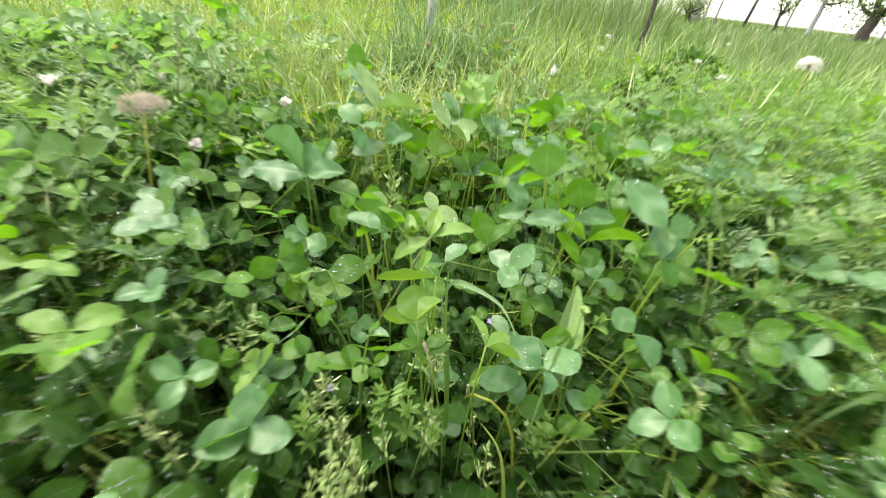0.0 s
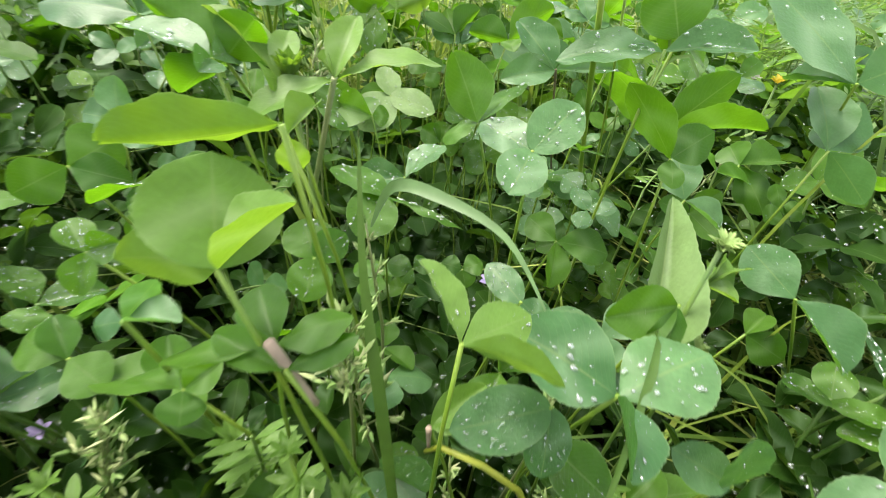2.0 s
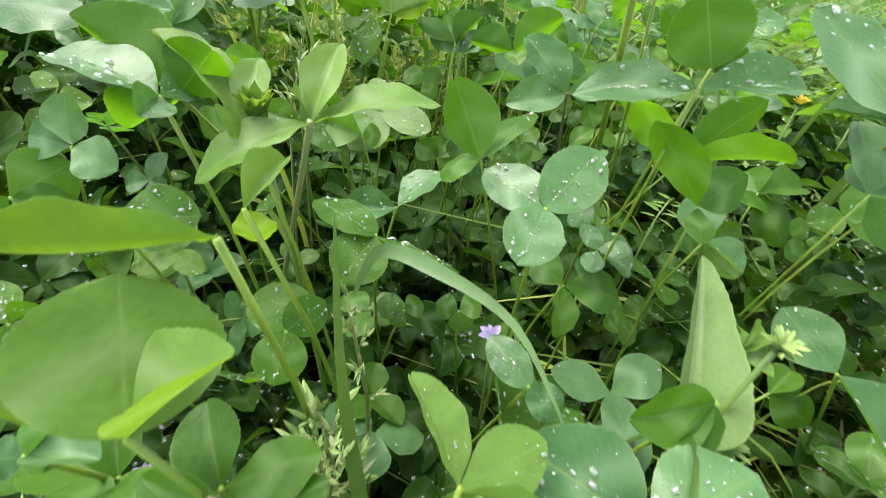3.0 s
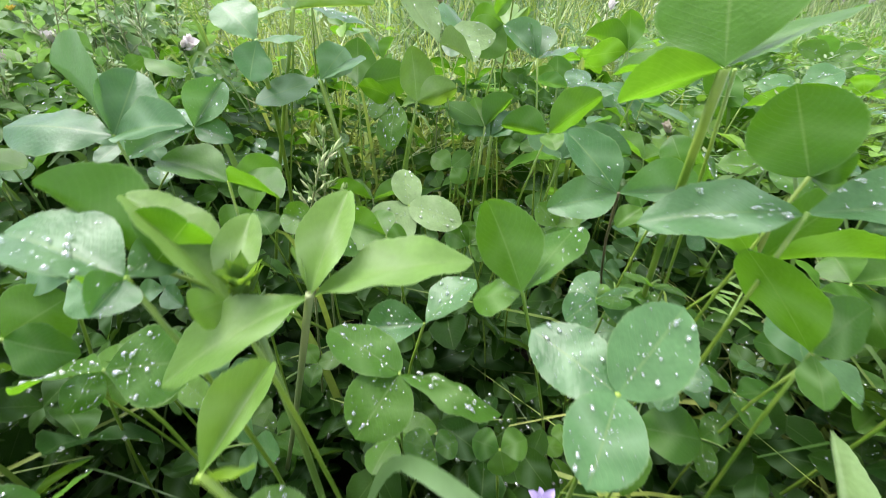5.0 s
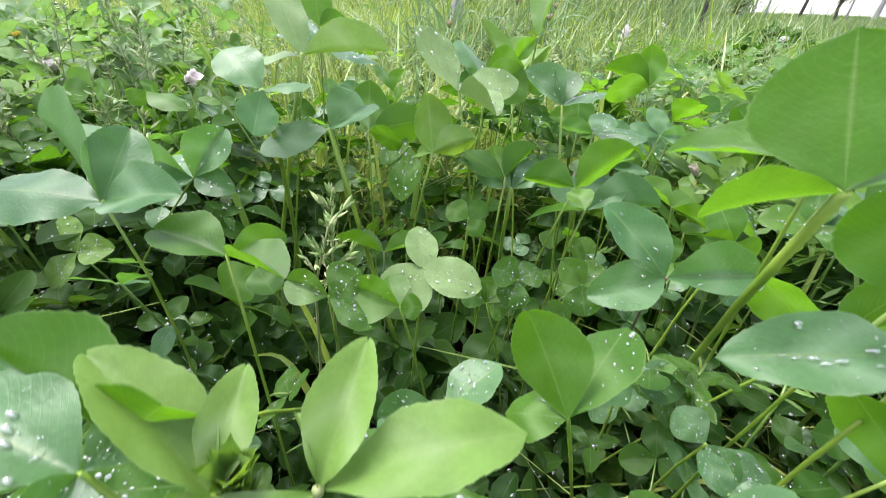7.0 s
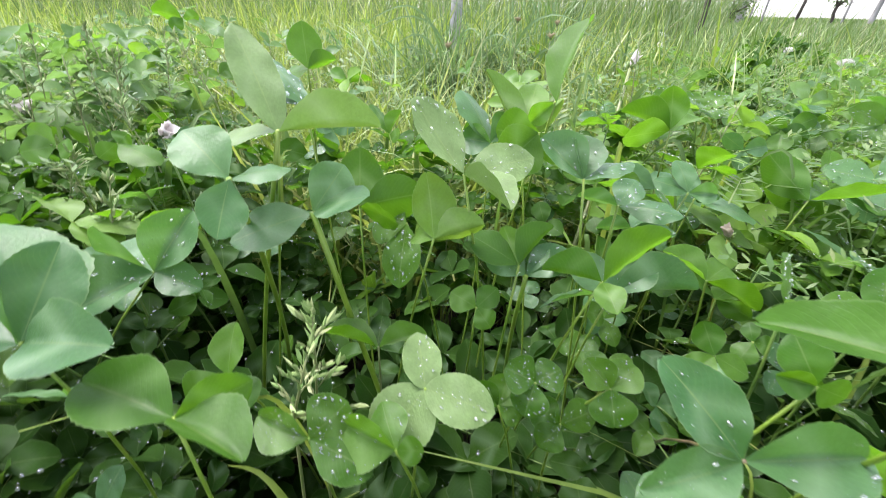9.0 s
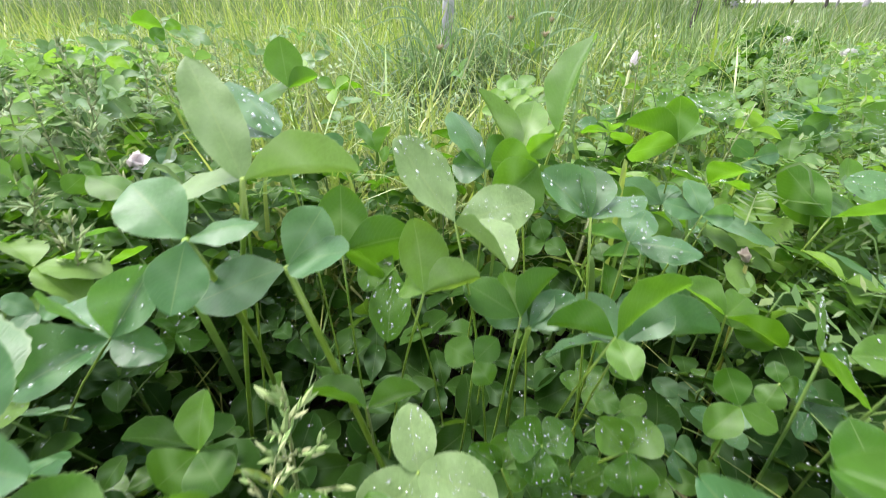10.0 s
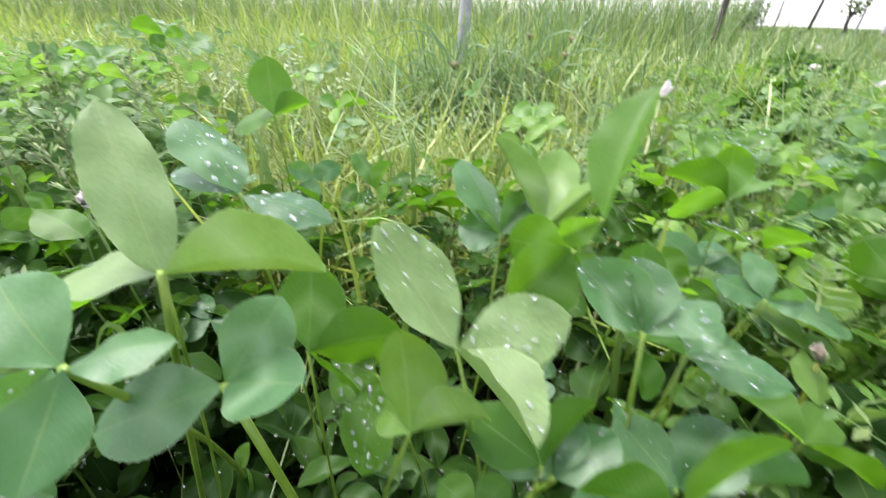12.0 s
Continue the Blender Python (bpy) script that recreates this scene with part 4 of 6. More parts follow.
spray((0.0253, 0.2324, 0.2153), [((0.0198, 0.2421, 0.2218), (0.17, -0.48, 0.86), 1.13, 6), ((0.0328, 0.2394, 0.2196), (0.27, -0.70, 0.66), 0.91, 6), ((0.0244, 0.2231, 0.2072), (0.30, -0.64, 0.71), 1.00, 6)], wet=2)
spray((0.0294, 0.1935, 0.2241), [((0.0222, 0.2052, 0.2288), (-0.06, -0.40, 0.92), 0.72, 1), ((0.0430, 0.1976, 0.2303), (-0.40, -0.05, 0.92), 0.72, 4), ((0.0091, 0.1897, 0.2226), (-0.15, 0.44, 0.88), 0.72, 0)], root=(0.019, 0.229, 0))
spray((0.0814, 0.2217, 0.1850), [((0.0784, 0.2423, 0.2028), (0.63, -0.45, 0.63), 0.72, 3), ((0.1027, 0.2332, 0.1925), (-0.44, 0.26, 0.86), 0.72, 0), ((0.0740, 0.2057, 0.1774), (-0.11, -0.38, 0.92), 0.75, 3)], wet=3)
spray((0.1666, 0.3063, 0.2050), [((0.1636, 0.3206, 0.2197), (-0.55, -0.65, 0.52), 0.83, 0), ((0.1812, 0.2968, 0.1974), (0.25, -0.34, 0.91), 0.72, 3)], kind="bluish", wet=1)
spray((0.1097, 0.2884, 0.1900), [((0.1341, 0.2880, 0.1876), (0.08, -0.54, 0.84), 0.72, 2), ((0.1077, 0.2729, 0.1773), (0.52, -0.58, 0.63), 0.72, 1), ((0.0980, 0.3014, 0.1941), (-0.45, -0.61, 0.65), 0.77, 2)])
spray((0.1865, 0.2616, 0.1700), [((0.2012, 0.2545, 0.1639), (-0.21, -0.85, 0.48), 0.87, 0), ((0.1984, 0.2703, 0.1743), (-0.25, -0.12, 0.96), 0.72, 3)])
spray((0.0417, 0.3169, 0.2000), [((0.0192, 0.3173, 0.1947), (-0.20, -0.58, 0.79), 0.72, 3), ((0.0573, 0.3305, 0.2139), (-0.48, -0.29, 0.83), 0.72, 2)], kind="bluish", wet=3)
spray((0.0210, 0.3527, 0.2150), [((0.0008, 0.3587, 0.2179), (-0.20, -0.88, 0.44), 0.90, 3), ((0.0296, 0.3529, 0.2157), (-0.01, -0.94, 0.35), 1.25, 0), ((0.0131, 0.3664, 0.2207), (-0.22, -0.48, 0.85), 0.82, 4)], wet=1)
spray((0.1239, 0.3165, 0.2000), [((0.1304, 0.3069, 0.1966), (-0.55, -0.58, 0.60), 0.81, 1), ((0.1432, 0.3021, 0.1894), (0.30, -0.27, 0.91), 0.72, 2), ((0.1174, 0.3264, 0.2038), (-0.54, -0.58, 0.61), 1.01, 4)], kind="bluish", wet=3)
spray((-0.0654, 0.2952, 0.2250), [((-0.0735, 0.3080, 0.2360), (-0.76, 0.07, -0.64), 0.72, 2), ((-0.0842, 0.2979, 0.2263), (-0.08, -0.84, 0.53), 0.73, 2), ((-0.0500, 0.2890, 0.2219), (-0.12, -0.66, 0.75), 0.93, 2)], kind="bluish")
spray((-0.0351, 0.2277, 0.2150), [((-0.0428, 0.2344, 0.2210), (0.42, -0.29, 0.86), 0.81, 1), ((-0.0274, 0.2308, 0.2167), (0.23, -0.83, 0.52), 1.12, 3), ((-0.0341, 0.2193, 0.2065), (0.36, -0.64, 0.68), 0.72, 3)], wet=3)
spray((0.0024, 0.1981, 0.2000), [((-0.0118, 0.2011, 0.2015), (0.19, 0.47, 0.86), 0.72, 2), ((0.0097, 0.2040, 0.2038), (0.20, -0.69, 0.70), 0.82, 3), ((0.0049, 0.1904, 0.1976), (0.42, -0.14, 0.90), 1.23, 0)])
spray((-0.0008, 0.1956, 0.2250), [((0.0038, 0.2020, 0.2309), (-0.81, 0.58, -0.01), 0.72, 0), ((0.0108, 0.1956, 0.2264), (-0.12, 0.23, 0.97), 0.72, 3), ((-0.0083, 0.1954, 0.2227), (-0.20, -0.67, 0.71), 0.85, 4)], kind="bluish")
spray((0.2255, 0.3656, 0.2000), [((0.2399, 0.3462, 0.1814), (-0.11, -0.73, 0.67), 0.72, 4), ((0.2249, 0.3817, 0.2058), (-0.74, -0.25, 0.63), 1.09, 1), ((0.2516, 0.3703, 0.2036), (-0.07, -0.35, 0.93), 0.72, 3)])
spray((0.2073, 0.2986, 0.2350), [((0.2199, 0.3119, 0.2502), (0.48, 0.43, -0.77), 0.82, 3), ((0.2061, 0.3180, 0.2552), (-0.04, -0.72, 0.69), 0.72, 1), ((0.2166, 0.2815, 0.2227), (0.91, 0.38, 0.15), 0.72, 0)], kind="bluish")
spray((0.1302, 0.2069, 0.1400), [((0.1160, 0.2125, 0.1366), (-0.38, -0.48, 0.79), 0.75, 4), ((0.1430, 0.2163, 0.1464), (-0.19, -0.37, 0.91), 0.75, 3), ((0.1551, 0.2106, 0.1455), (-0.24, 0.23, 0.94), 0.72, 0)])
spray((0.0487, 0.2119, 0.1400), [((0.0418, 0.2029, 0.1297), (-0.08, -0.72, 0.69), 0.92, 2), ((0.0577, 0.2191, 0.1423), (0.15, -0.46, 0.88), 1.13, 1), ((0.0617, 0.2047, 0.1294), (0.22, -0.66, 0.72), 0.78, 4)], wet=3)
spray((0.0149, 0.1970, 0.1400), [((0.0029, 0.1927, 0.1380), (0.05, -0.54, 0.84), 1.25, 3), ((0.0245, 0.2057, 0.1500), (-0.02, -0.74, 0.67), 0.82, 0), ((0.0110, 0.2053, 0.1487), (0.29, -0.62, 0.73), 1.25, 0)], wet=1)
spray((-0.0136, 0.2122, 0.1800), [((-0.0029, 0.2063, 0.1790), (-0.13, -0.39, 0.91), 1.02, 0), ((-0.0381, 0.2145, 0.1806), (0.04, 0.11, 0.99), 0.72, 1), ((-0.0197, 0.2243, 0.1879), (0.30, -0.41, 0.86), 0.82, 3)])
spray((-0.0439, 0.2154, 0.1850), [((-0.0606, 0.2194, 0.1880), (0.03, -0.53, 0.85), 0.85, 2), ((-0.0513, 0.2242, 0.1932), (0.40, -0.42, 0.82), 0.75, 1), ((-0.0309, 0.2094, 0.1811), (0.07, -0.42, 0.90), 0.98, 0)])
spray((-0.0837, 0.2834, 0.2100), [((-0.0682, 0.2940, 0.2186), (0.41, -0.86, 0.31), 1.07, 4), ((-0.0616, 0.2817, 0.2067), (0.02, -0.82, 0.57), 0.73, 2), ((-0.1022, 0.2742, 0.2010), (0.32, -0.91, 0.27), 0.84, 0)])
spray((-0.0793, 0.3462, 0.2543), [((-0.1217, 0.3439, 0.2594), (0.13, -0.42, 0.90), 0.60, 4), ((-0.0785, 0.3677, 0.2746), (0.71, -0.50, 0.50), 0.68, 1), ((-0.1220, 0.3783, 0.2743), (0.65, 0.52, 0.55), 0.60, 3), ((-0.0470, 0.3395, 0.2635), (-0.33, -0.51, 0.80), 0.60, 1)], kind="bluish")
spray((0.0275, 0.3741, 0.2198), [((0.0228, 0.3902, 0.2313), (0.31, -0.49, 0.81), 0.72, 6), ((0.0132, 0.3586, 0.2058), (0.02, -0.68, 0.73), 0.92, 6), ((0.0521, 0.3712, 0.2143), (0.12, -0.55, 0.83), 0.72, 6)], wet=2, kind="pale", label="pale green clover plant with smooth rounded leaflets", root=(0.011, 0.395, 0))
spray((-0.0323, 0.3360, 0.2431), [((-0.0599, 0.3407, 0.2500), (0.20, -0.23, 0.95), 0.72, 1), ((-0.0163, 0.3463, 0.2459), (0.46, -0.81, 0.36), 0.75, 2), ((-0.0091, 0.3274, 0.2428), (0.12, 0.30, 0.95), 0.72, 3)])
spray((0.1047, 0.3350, 0.2481), [((0.0872, 0.3475, 0.2656), (0.10, -0.76, 0.64), 0.58, 1), ((0.0810, 0.3270, 0.2453), (0.16, -0.71, 0.68), 0.58, 1), ((0.1324, 0.3371, 0.2505), (-0.02, -0.64, 0.77), 0.58, 3)], kind="bluish", wet=1, root=(0.203, 0.509, 0), mat=STEM_RED)
spray((0.1013, 0.2893, 0.2935), [((0.1003, 0.2997, 0.3141), (0.53, 0.77, -0.36), 1.11, 0), ((0.1250, 0.2992, 0.3050), (-0.47, 0.12, 0.87), 0.72, 0), ((0.0851, 0.2964, 0.2862), (0.00, 0.72, 0.69), 0.72, 1)], r=0.0011, root=(0.201, 0.463, 0))
spray((0.0380, 0.2865, 0.2068), [((0.0146, 0.2971, 0.2133), (0.26, -0.01, 0.96), 0.72, 6), ((0.0288, 0.2695, 0.1988), (0.19, -0.50, 0.84), 0.96, 6), ((0.0697, 0.2867, 0.1980), (0.24, 0.44, 0.87), 0.72, 4)], wet=2)
spray((0.1373, 0.2782, 0.2347), [((0.1204, 0.2884, 0.2563), (0.79, 0.45, 0.41), 0.72, 0), ((0.1541, 0.2894, 0.2411), (-0.26, 0.74, -0.62), 0.72, 0), ((0.1351, 0.2660, 0.2306), (0.03, -0.32, 0.95), 0.72, 4)])
spray((-0.0450, 0.4023, 0.2828), [((-0.0637, 0.4099, 0.2988), (0.32, -0.65, 0.69), 0.81, 2), ((-0.0271, 0.4117, 0.2866), (-0.11, -0.18, 0.98), 0.72, 4), ((-0.0438, 0.3852, 0.2674), (-0.64, 0.49, -0.59), 0.72, 4)], kind="bluish", r=0.0012, root=(-0.117, 0.526, 0))
spray((-0.0238, 0.4189, 0.2642), [((-0.0538, 0.4070, 0.2559), (-0.07, -0.45, 0.89), 0.72, 0), ((-0.0143, 0.4382, 0.2792), (0.49, -0.67, 0.55), 0.74, 2), ((0.0009, 0.4116, 0.2766), (-0.47, -0.13, 0.87), 0.72, 0)], kind="bluish", r=0.0013, root=(0.031, 0.432, 0))
spray((-0.0338, 0.4219, 0.2955), [((-0.0535, 0.4400, 0.3310), (0.50, -0.62, 0.61), 0.37, 6), ((-0.0717, 0.4277, 0.2862), (-0.26, -0.15, 0.95), 0.52, 0)], kind="pale", label="clover plant with long pale grey-green leaves", r=0.0011, root=(-0.117, 0.474, 0))
spray((-0.0441, 0.4750, 0.2941), [((-0.0677, 0.4921, 0.3182), (0.67, -0.12, 0.74), 0.72, 4), ((-0.0121, 0.4749, 0.2902), (0.12, -0.05, 0.99), 0.72, 4), ((-0.0721, 0.4865, 0.2996), (0.16, -0.08, 0.98), 0.72, 0)], kind="bluish", wet=2)
spray((-0.0105, 0.4400, 0.2586), [((0.0175, 0.4482, 0.2643), (-0.24, 0.95, -0.19), 0.72, 2), ((-0.0140, 0.4587, 0.2775), (-0.22, 0.67, -0.71), 0.81, 2), ((0.0096, 0.4315, 0.2570), (0.39, 0.83, 0.40), 0.72, 4)])
spray((-0.0826, 0.5824, 0.2989), [((-0.0885, 0.5953, 0.3277), (-0.41, 0.80, -0.44), 0.76, 0), ((-0.1108, 0.5865, 0.2929), (-0.25, -0.52, 0.82), 0.72, 4), ((-0.0657, 0.5938, 0.3053), (-0.61, 0.63, 0.47), 0.72, 3)], root=(-0.166, 0.764, 0))
spray((0.0253, 0.4172, 0.2564), [((0.0214, 0.4291, 0.2798), (0.23, 0.88, -0.41), 0.72, 1), ((0.0449, 0.4184, 0.2642), (-0.10, 0.99, 0.11), 0.72, 3), ((0.0153, 0.4271, 0.2528), (-0.56, -0.29, 0.78), 0.73, 1)], kind="young", root=(-0.013, 0.447, 0))
spray((0.0106, 0.4400, 0.2516), [((0.0089, 0.4215, 0.2293), (-0.43, -0.68, 0.60), 0.72, 0), ((-0.0069, 0.4480, 0.2497), (-0.36, -0.63, 0.69), 1.25, 0)], wet=3)
spray((0.0359, 0.4194, 0.2830), [((0.0149, 0.4327, 0.3059), (0.35, -0.62, 0.70), 0.50, 5), ((0.0620, 0.4294, 0.2881), (0.14, -0.71, 0.68), 0.62, 0), ((0.0532, 0.4000, 0.2792), (0.41, 0.19, 0.89), 0.62, 3)], kind="pale", wet=2, label="clover plant with wavy pale yellow-green leaves and dew")
spray((0.0629, 0.4994, 0.2777), [((0.0427, 0.5143, 0.3096), (0.48, 0.87, -0.11), 0.30, 3), ((0.0832, 0.5044, 0.2974), (0.10, 0.93, -0.34), 0.35, 3), ((0.0726, 0.5305, 0.3055), (0.03, -0.67, 0.74), 0.43, 2)], kind="young", root=(0.083, 0.470, 0))
spray((0.0702, 0.4500, 0.3047), [((0.0818, 0.4711, 0.3373), (-0.77, -0.37, 0.52), 0.40, 1), ((0.0617, 0.4577, 0.2943), (-0.59, -0.80, -0.10), 0.58, 1)], kind="clover", root=(0.092, 0.644, 0))
spray((0.1709, 0.5753, 0.2688), [((0.1691, 0.5842, 0.2953), (0.42, 0.87, -0.26), 0.77, 2), ((0.1378, 0.5828, 0.2797), (0.36, 0.66, 0.66), 0.72, 3), ((0.1370, 0.5661, 0.2651), (-0.28, 0.85, 0.45), 0.72, 0), ((0.1964, 0.5925, 0.2773), (-0.24, -0.12, 0.96), 0.72, 1)], root=(0.192, 0.625, 0))
spray((0.0849, 0.4412, 0.2762), [((0.0672, 0.4508, 0.2910), (0.13, -0.75, 0.65), 0.72, 3), ((0.1051, 0.4505, 0.2841), (-0.33, -0.07, 0.94), 0.72, 4), ((0.0844, 0.4578, 0.2908), (0.34, -0.61, 0.71), 0.72, 3)], kind="bluish", wet=2)
spray((0.0639, 0.4206, 0.2400), [((0.0468, 0.4275, 0.2505), (0.08, -0.77, 0.64), 0.78, 2), ((0.0816, 0.4291, 0.2493), (-0.13, -0.59, 0.79), 0.72, 1), ((0.0698, 0.4352, 0.2510), (-0.41, -0.44, 0.80), 0.72, 0)], kind="bluish", wet=2, r=0.001, root=(0.078, 0.514, 0))
spray((0.1038, 0.4306, 0.2271), [((0.0867, 0.4442, 0.2401), (0.07, -0.65, 0.76), 0.70, 0), ((0.1217, 0.4467, 0.2400), (-0.17, -0.50, 0.85), 0.83, 1), ((0.1425, 0.4369, 0.2305), (-0.18, 0.91, 0.37), 0.70, 3), ((0.0728, 0.4299, 0.2240), (-0.09, 0.55, 0.83), 0.70, 2)], kind="bluish", wet=1)
spray((0.1617, 0.5077, 0.2487), [((0.1566, 0.5195, 0.2650), (0.13, -0.78, 0.61), 0.72, 2), ((0.1783, 0.5085, 0.2482), (0.06, -0.88, 0.46), 0.74, 3), ((0.1436, 0.5122, 0.2550), (0.14, -0.56, 0.82), 0.72, 4)], kind="bluish")
spray((0.2927, 0.5714, 0.2131), [((0.2469, 0.5823, 0.2419), (0.21, 0.98, -0.04), 0.50, 0), ((0.3191, 0.5769, 0.2198), (0.03, 0.72, -0.70), 0.77, 0), ((0.2852, 0.5436, 0.1947), (-0.63, -0.30, 0.72), 0.61, 0)])
spray((-0.0853, 0.4016, 0.2420), [((-0.0761, 0.4203, 0.2614), (0.36, -0.75, 0.55), 0.72, 3), ((-0.1144, 0.3870, 0.2301), (0.02, -0.66, 0.75), 0.72, 3), ((-0.0661, 0.4002, 0.2370), (0.16, -0.61, 0.78), 0.73, 1), ((-0.1206, 0.4157, 0.2430), (0.22, 0.48, 0.85), 0.72, 3)], kind="bluish", wet=2, root=(-0.277, 0.458, 0))
spray((0.0022, 0.4090, 0.2051), [((-0.0232, 0.4114, 0.2106), (0.23, 0.39, 0.89), 0.52, 3), ((0.0229, 0.4164, 0.2088), (-0.10, -0.21, 0.97), 0.52, 3)], root=(-0.015, 0.460, 0), mat=STEM_PALE)
spray((0.1598, 0.4600, 0.2198), [((0.1398, 0.4707, 0.2305), (0.33, -0.28, 0.90), 0.72, 3), ((0.1866, 0.4549, 0.2097), (0.37, 0.67, 0.64), 0.72, 1), ((0.1768, 0.4734, 0.2238), (0.07, -0.37, 0.93), 0.73, 2)])
spray((0.1502, 0.4200, 0.2056), [((0.1459, 0.4297, 0.2170), (0.45, 0.76, -0.47), 0.87, 1), ((0.1651, 0.4157, 0.1990), (0.16, -0.62, 0.77), 0.72, 0), ((0.1362, 0.4123, 0.1973), (-0.25, -0.46, 0.85), 0.74, 1)])
spray((0.1794, 0.4400, 0.1990), [((0.1784, 0.4468, 0.2058), (-0.56, -0.63, 0.55), 0.88, 2), ((0.1894, 0.4395, 0.1968), (0.09, -0.81, 0.59), 0.97, 2), ((0.1716, 0.4338, 0.1911), (-0.41, -0.47, 0.78), 0.98, 4)])
spray((0.0705, 0.4000, 0.2008), [((0.0578, 0.4033, 0.2048), (0.06, -0.66, 0.75), 1.24, 3), ((0.0814, 0.4054, 0.2043), (-0.02, -0.52, 0.85), 1.25, 0), ((0.0664, 0.3909, 0.1903), (-0.21, -0.69, 0.69), 1.16, 4)], wet=3)
spray((0.1015, 0.4000, 0.2007), [((0.0914, 0.4071, 0.2096), (-0.06, -0.81, 0.58), 0.97, 3), ((0.1125, 0.4074, 0.2079), (-0.22, -0.49, 0.84), 1.11, 1), ((0.1031, 0.3903, 0.1889), (-0.31, -0.75, 0.58), 1.21, 3)], wet=2)
spray((-0.0537, 0.3850, 0.2058), [((-0.0551, 0.3984, 0.2223), (-0.08, -0.78, 0.62), 0.72, 1), ((-0.0670, 0.3751, 0.1967), (0.20, -0.80, 0.57), 1.17, 2), ((-0.0421, 0.3758, 0.1987), (0.30, -0.31, 0.90), 1.09, 0)])
spray((-0.1895, 0.4700, 0.2258), [((-0.1569, 0.4604, 0.2161), (0.34, 0.21, 0.92), 0.72, 2), ((-0.2169, 0.4850, 0.2339), (0.40, 0.26, 0.88), 0.72, 1), ((-0.1534, 0.4754, 0.2241), (0.06, -0.05, 1.00), 0.72, 2)], kind="young")
spray((0.0442, 0.4200, 0.2223), [((0.0328, 0.4233, 0.2275), (0.08, -0.75, 0.66), 1.04, 2), ((0.0511, 0.4149, 0.2159), (0.04, -0.76, 0.65), 1.03, 2), ((0.0529, 0.4260, 0.2293), (-0.04, -0.73, 0.68), 0.89, 0)])
spray((-0.3066, 0.6000, 0.2458), [((-0.3207, 0.5832, 0.2234), (-0.68, 0.72, -0.11), 0.85, 4), ((-0.3330, 0.6120, 0.2646), (0.30, -0.55, 0.78), 0.78, 4), ((-0.2818, 0.5975, 0.2379), (-0.00, 0.95, -0.32), 0.72, 1)])
spray((-0.1998, 0.5300, 0.2545), [((-0.2063, 0.5190, 0.2474), (-0.73, 0.62, -0.29), 0.95, 0), ((-0.1985, 0.5396, 0.2586), (-0.82, 0.31, -0.47), 1.25, 1), ((-0.1684, 0.5237, 0.2466), (0.21, -0.17, 0.96), 0.72, 4)])
spray((-0.2117, 0.5000, 0.2603), [((-0.2313, 0.5071, 0.2678), (0.14, 0.87, -0.47), 0.72, 4), ((-0.2018, 0.4989, 0.2573), (-0.03, 0.91, -0.42), 1.25, 0), ((-0.2347, 0.4959, 0.2563), (0.09, -0.90, 0.42), 0.72, 0)])
spray((-0.4104, 0.9500, 0.3215), [((-0.4569, 0.9547, 0.3322), (0.20, 0.83, 0.52), 0.72, 1), ((-0.3893, 0.9585, 0.3249), (-0.37, 0.93, 0.00), 0.89, 2), ((-0.4192, 0.9314, 0.3079), (0.78, -0.57, 0.27), 0.82, 4)])
spray((-0.1564, 0.9260, 0.2430), [((-0.1819, 0.9300, 0.2483), (0.25, 0.76, 0.60), 0.72, 0), ((-0.1441, 0.9340, 0.2610), (-0.32, 0.93, -0.19), 0.98, 2), ((-0.1245, 0.9330, 0.2484), (-0.26, 0.55, 0.79), 0.72, 1)])
spray((-0.0297, 0.6000, 0.2514), [((-0.0437, 0.6137, 0.2728), (0.75, -0.20, 0.62), 0.72, 4), ((-0.0220, 0.6099, 0.2678), (-0.86, 0.49, 0.11), 0.72, 3), ((-0.0207, 0.5968, 0.2504), (0.27, 0.88, -0.38), 1.25, 2)])
spray((0.0472, 0.5000, 0.2740), [((0.0319, 0.5185, 0.3002), (0.66, -0.37, 0.65), 0.72, 4), ((0.0588, 0.5174, 0.2837), (0.34, -0.62, 0.71), 0.75, 3), ((0.0301, 0.5033, 0.2755), (-0.15, -0.93, 0.33), 0.97, 3)], kind="bluish", wet=1)
spray((0.1578, 0.5600, 0.2273), [((0.1360, 0.5676, 0.2375), (-0.19, -0.94, 0.29), 0.74, 2), ((0.1841, 0.5574, 0.2191), (0.27, 0.70, 0.66), 0.72, 0), ((0.1646, 0.5458, 0.2077), (0.17, -0.77, 0.62), 0.72, 1)])
spray((0.3974, 0.7500, 0.2327), [((0.3806, 0.7581, 0.2473), (0.42, 0.91, -0.02), 1.20, 0), ((0.4172, 0.7593, 0.2392), (0.12, -0.73, 0.67), 1.25, 1), ((0.3892, 0.7373, 0.2190), (-0.46, -0.50, 0.74), 0.83, 0)])
spray((0.3238, 0.7000, 0.2468), [((0.2901, 0.7055, 0.2550), (0.11, -0.55, 0.83), 0.72, 4), ((0.3470, 0.6950, 0.2409), (0.19, 0.98, -0.10), 0.83, 1), ((0.3142, 0.6836, 0.2334), (0.38, 0.44, -0.81), 0.78, 1)])
spray((0.0671, 0.4600, 0.2900), [((0.0504, 0.4487, 0.2769), (0.31, -0.88, 0.36), 0.99, 1), ((0.0754, 0.4517, 0.2789), (0.60, 0.79, -0.15), 0.72, 1), ((0.0477, 0.4636, 0.2891), (-0.19, -0.98, 0.05), 1.07, 2)])
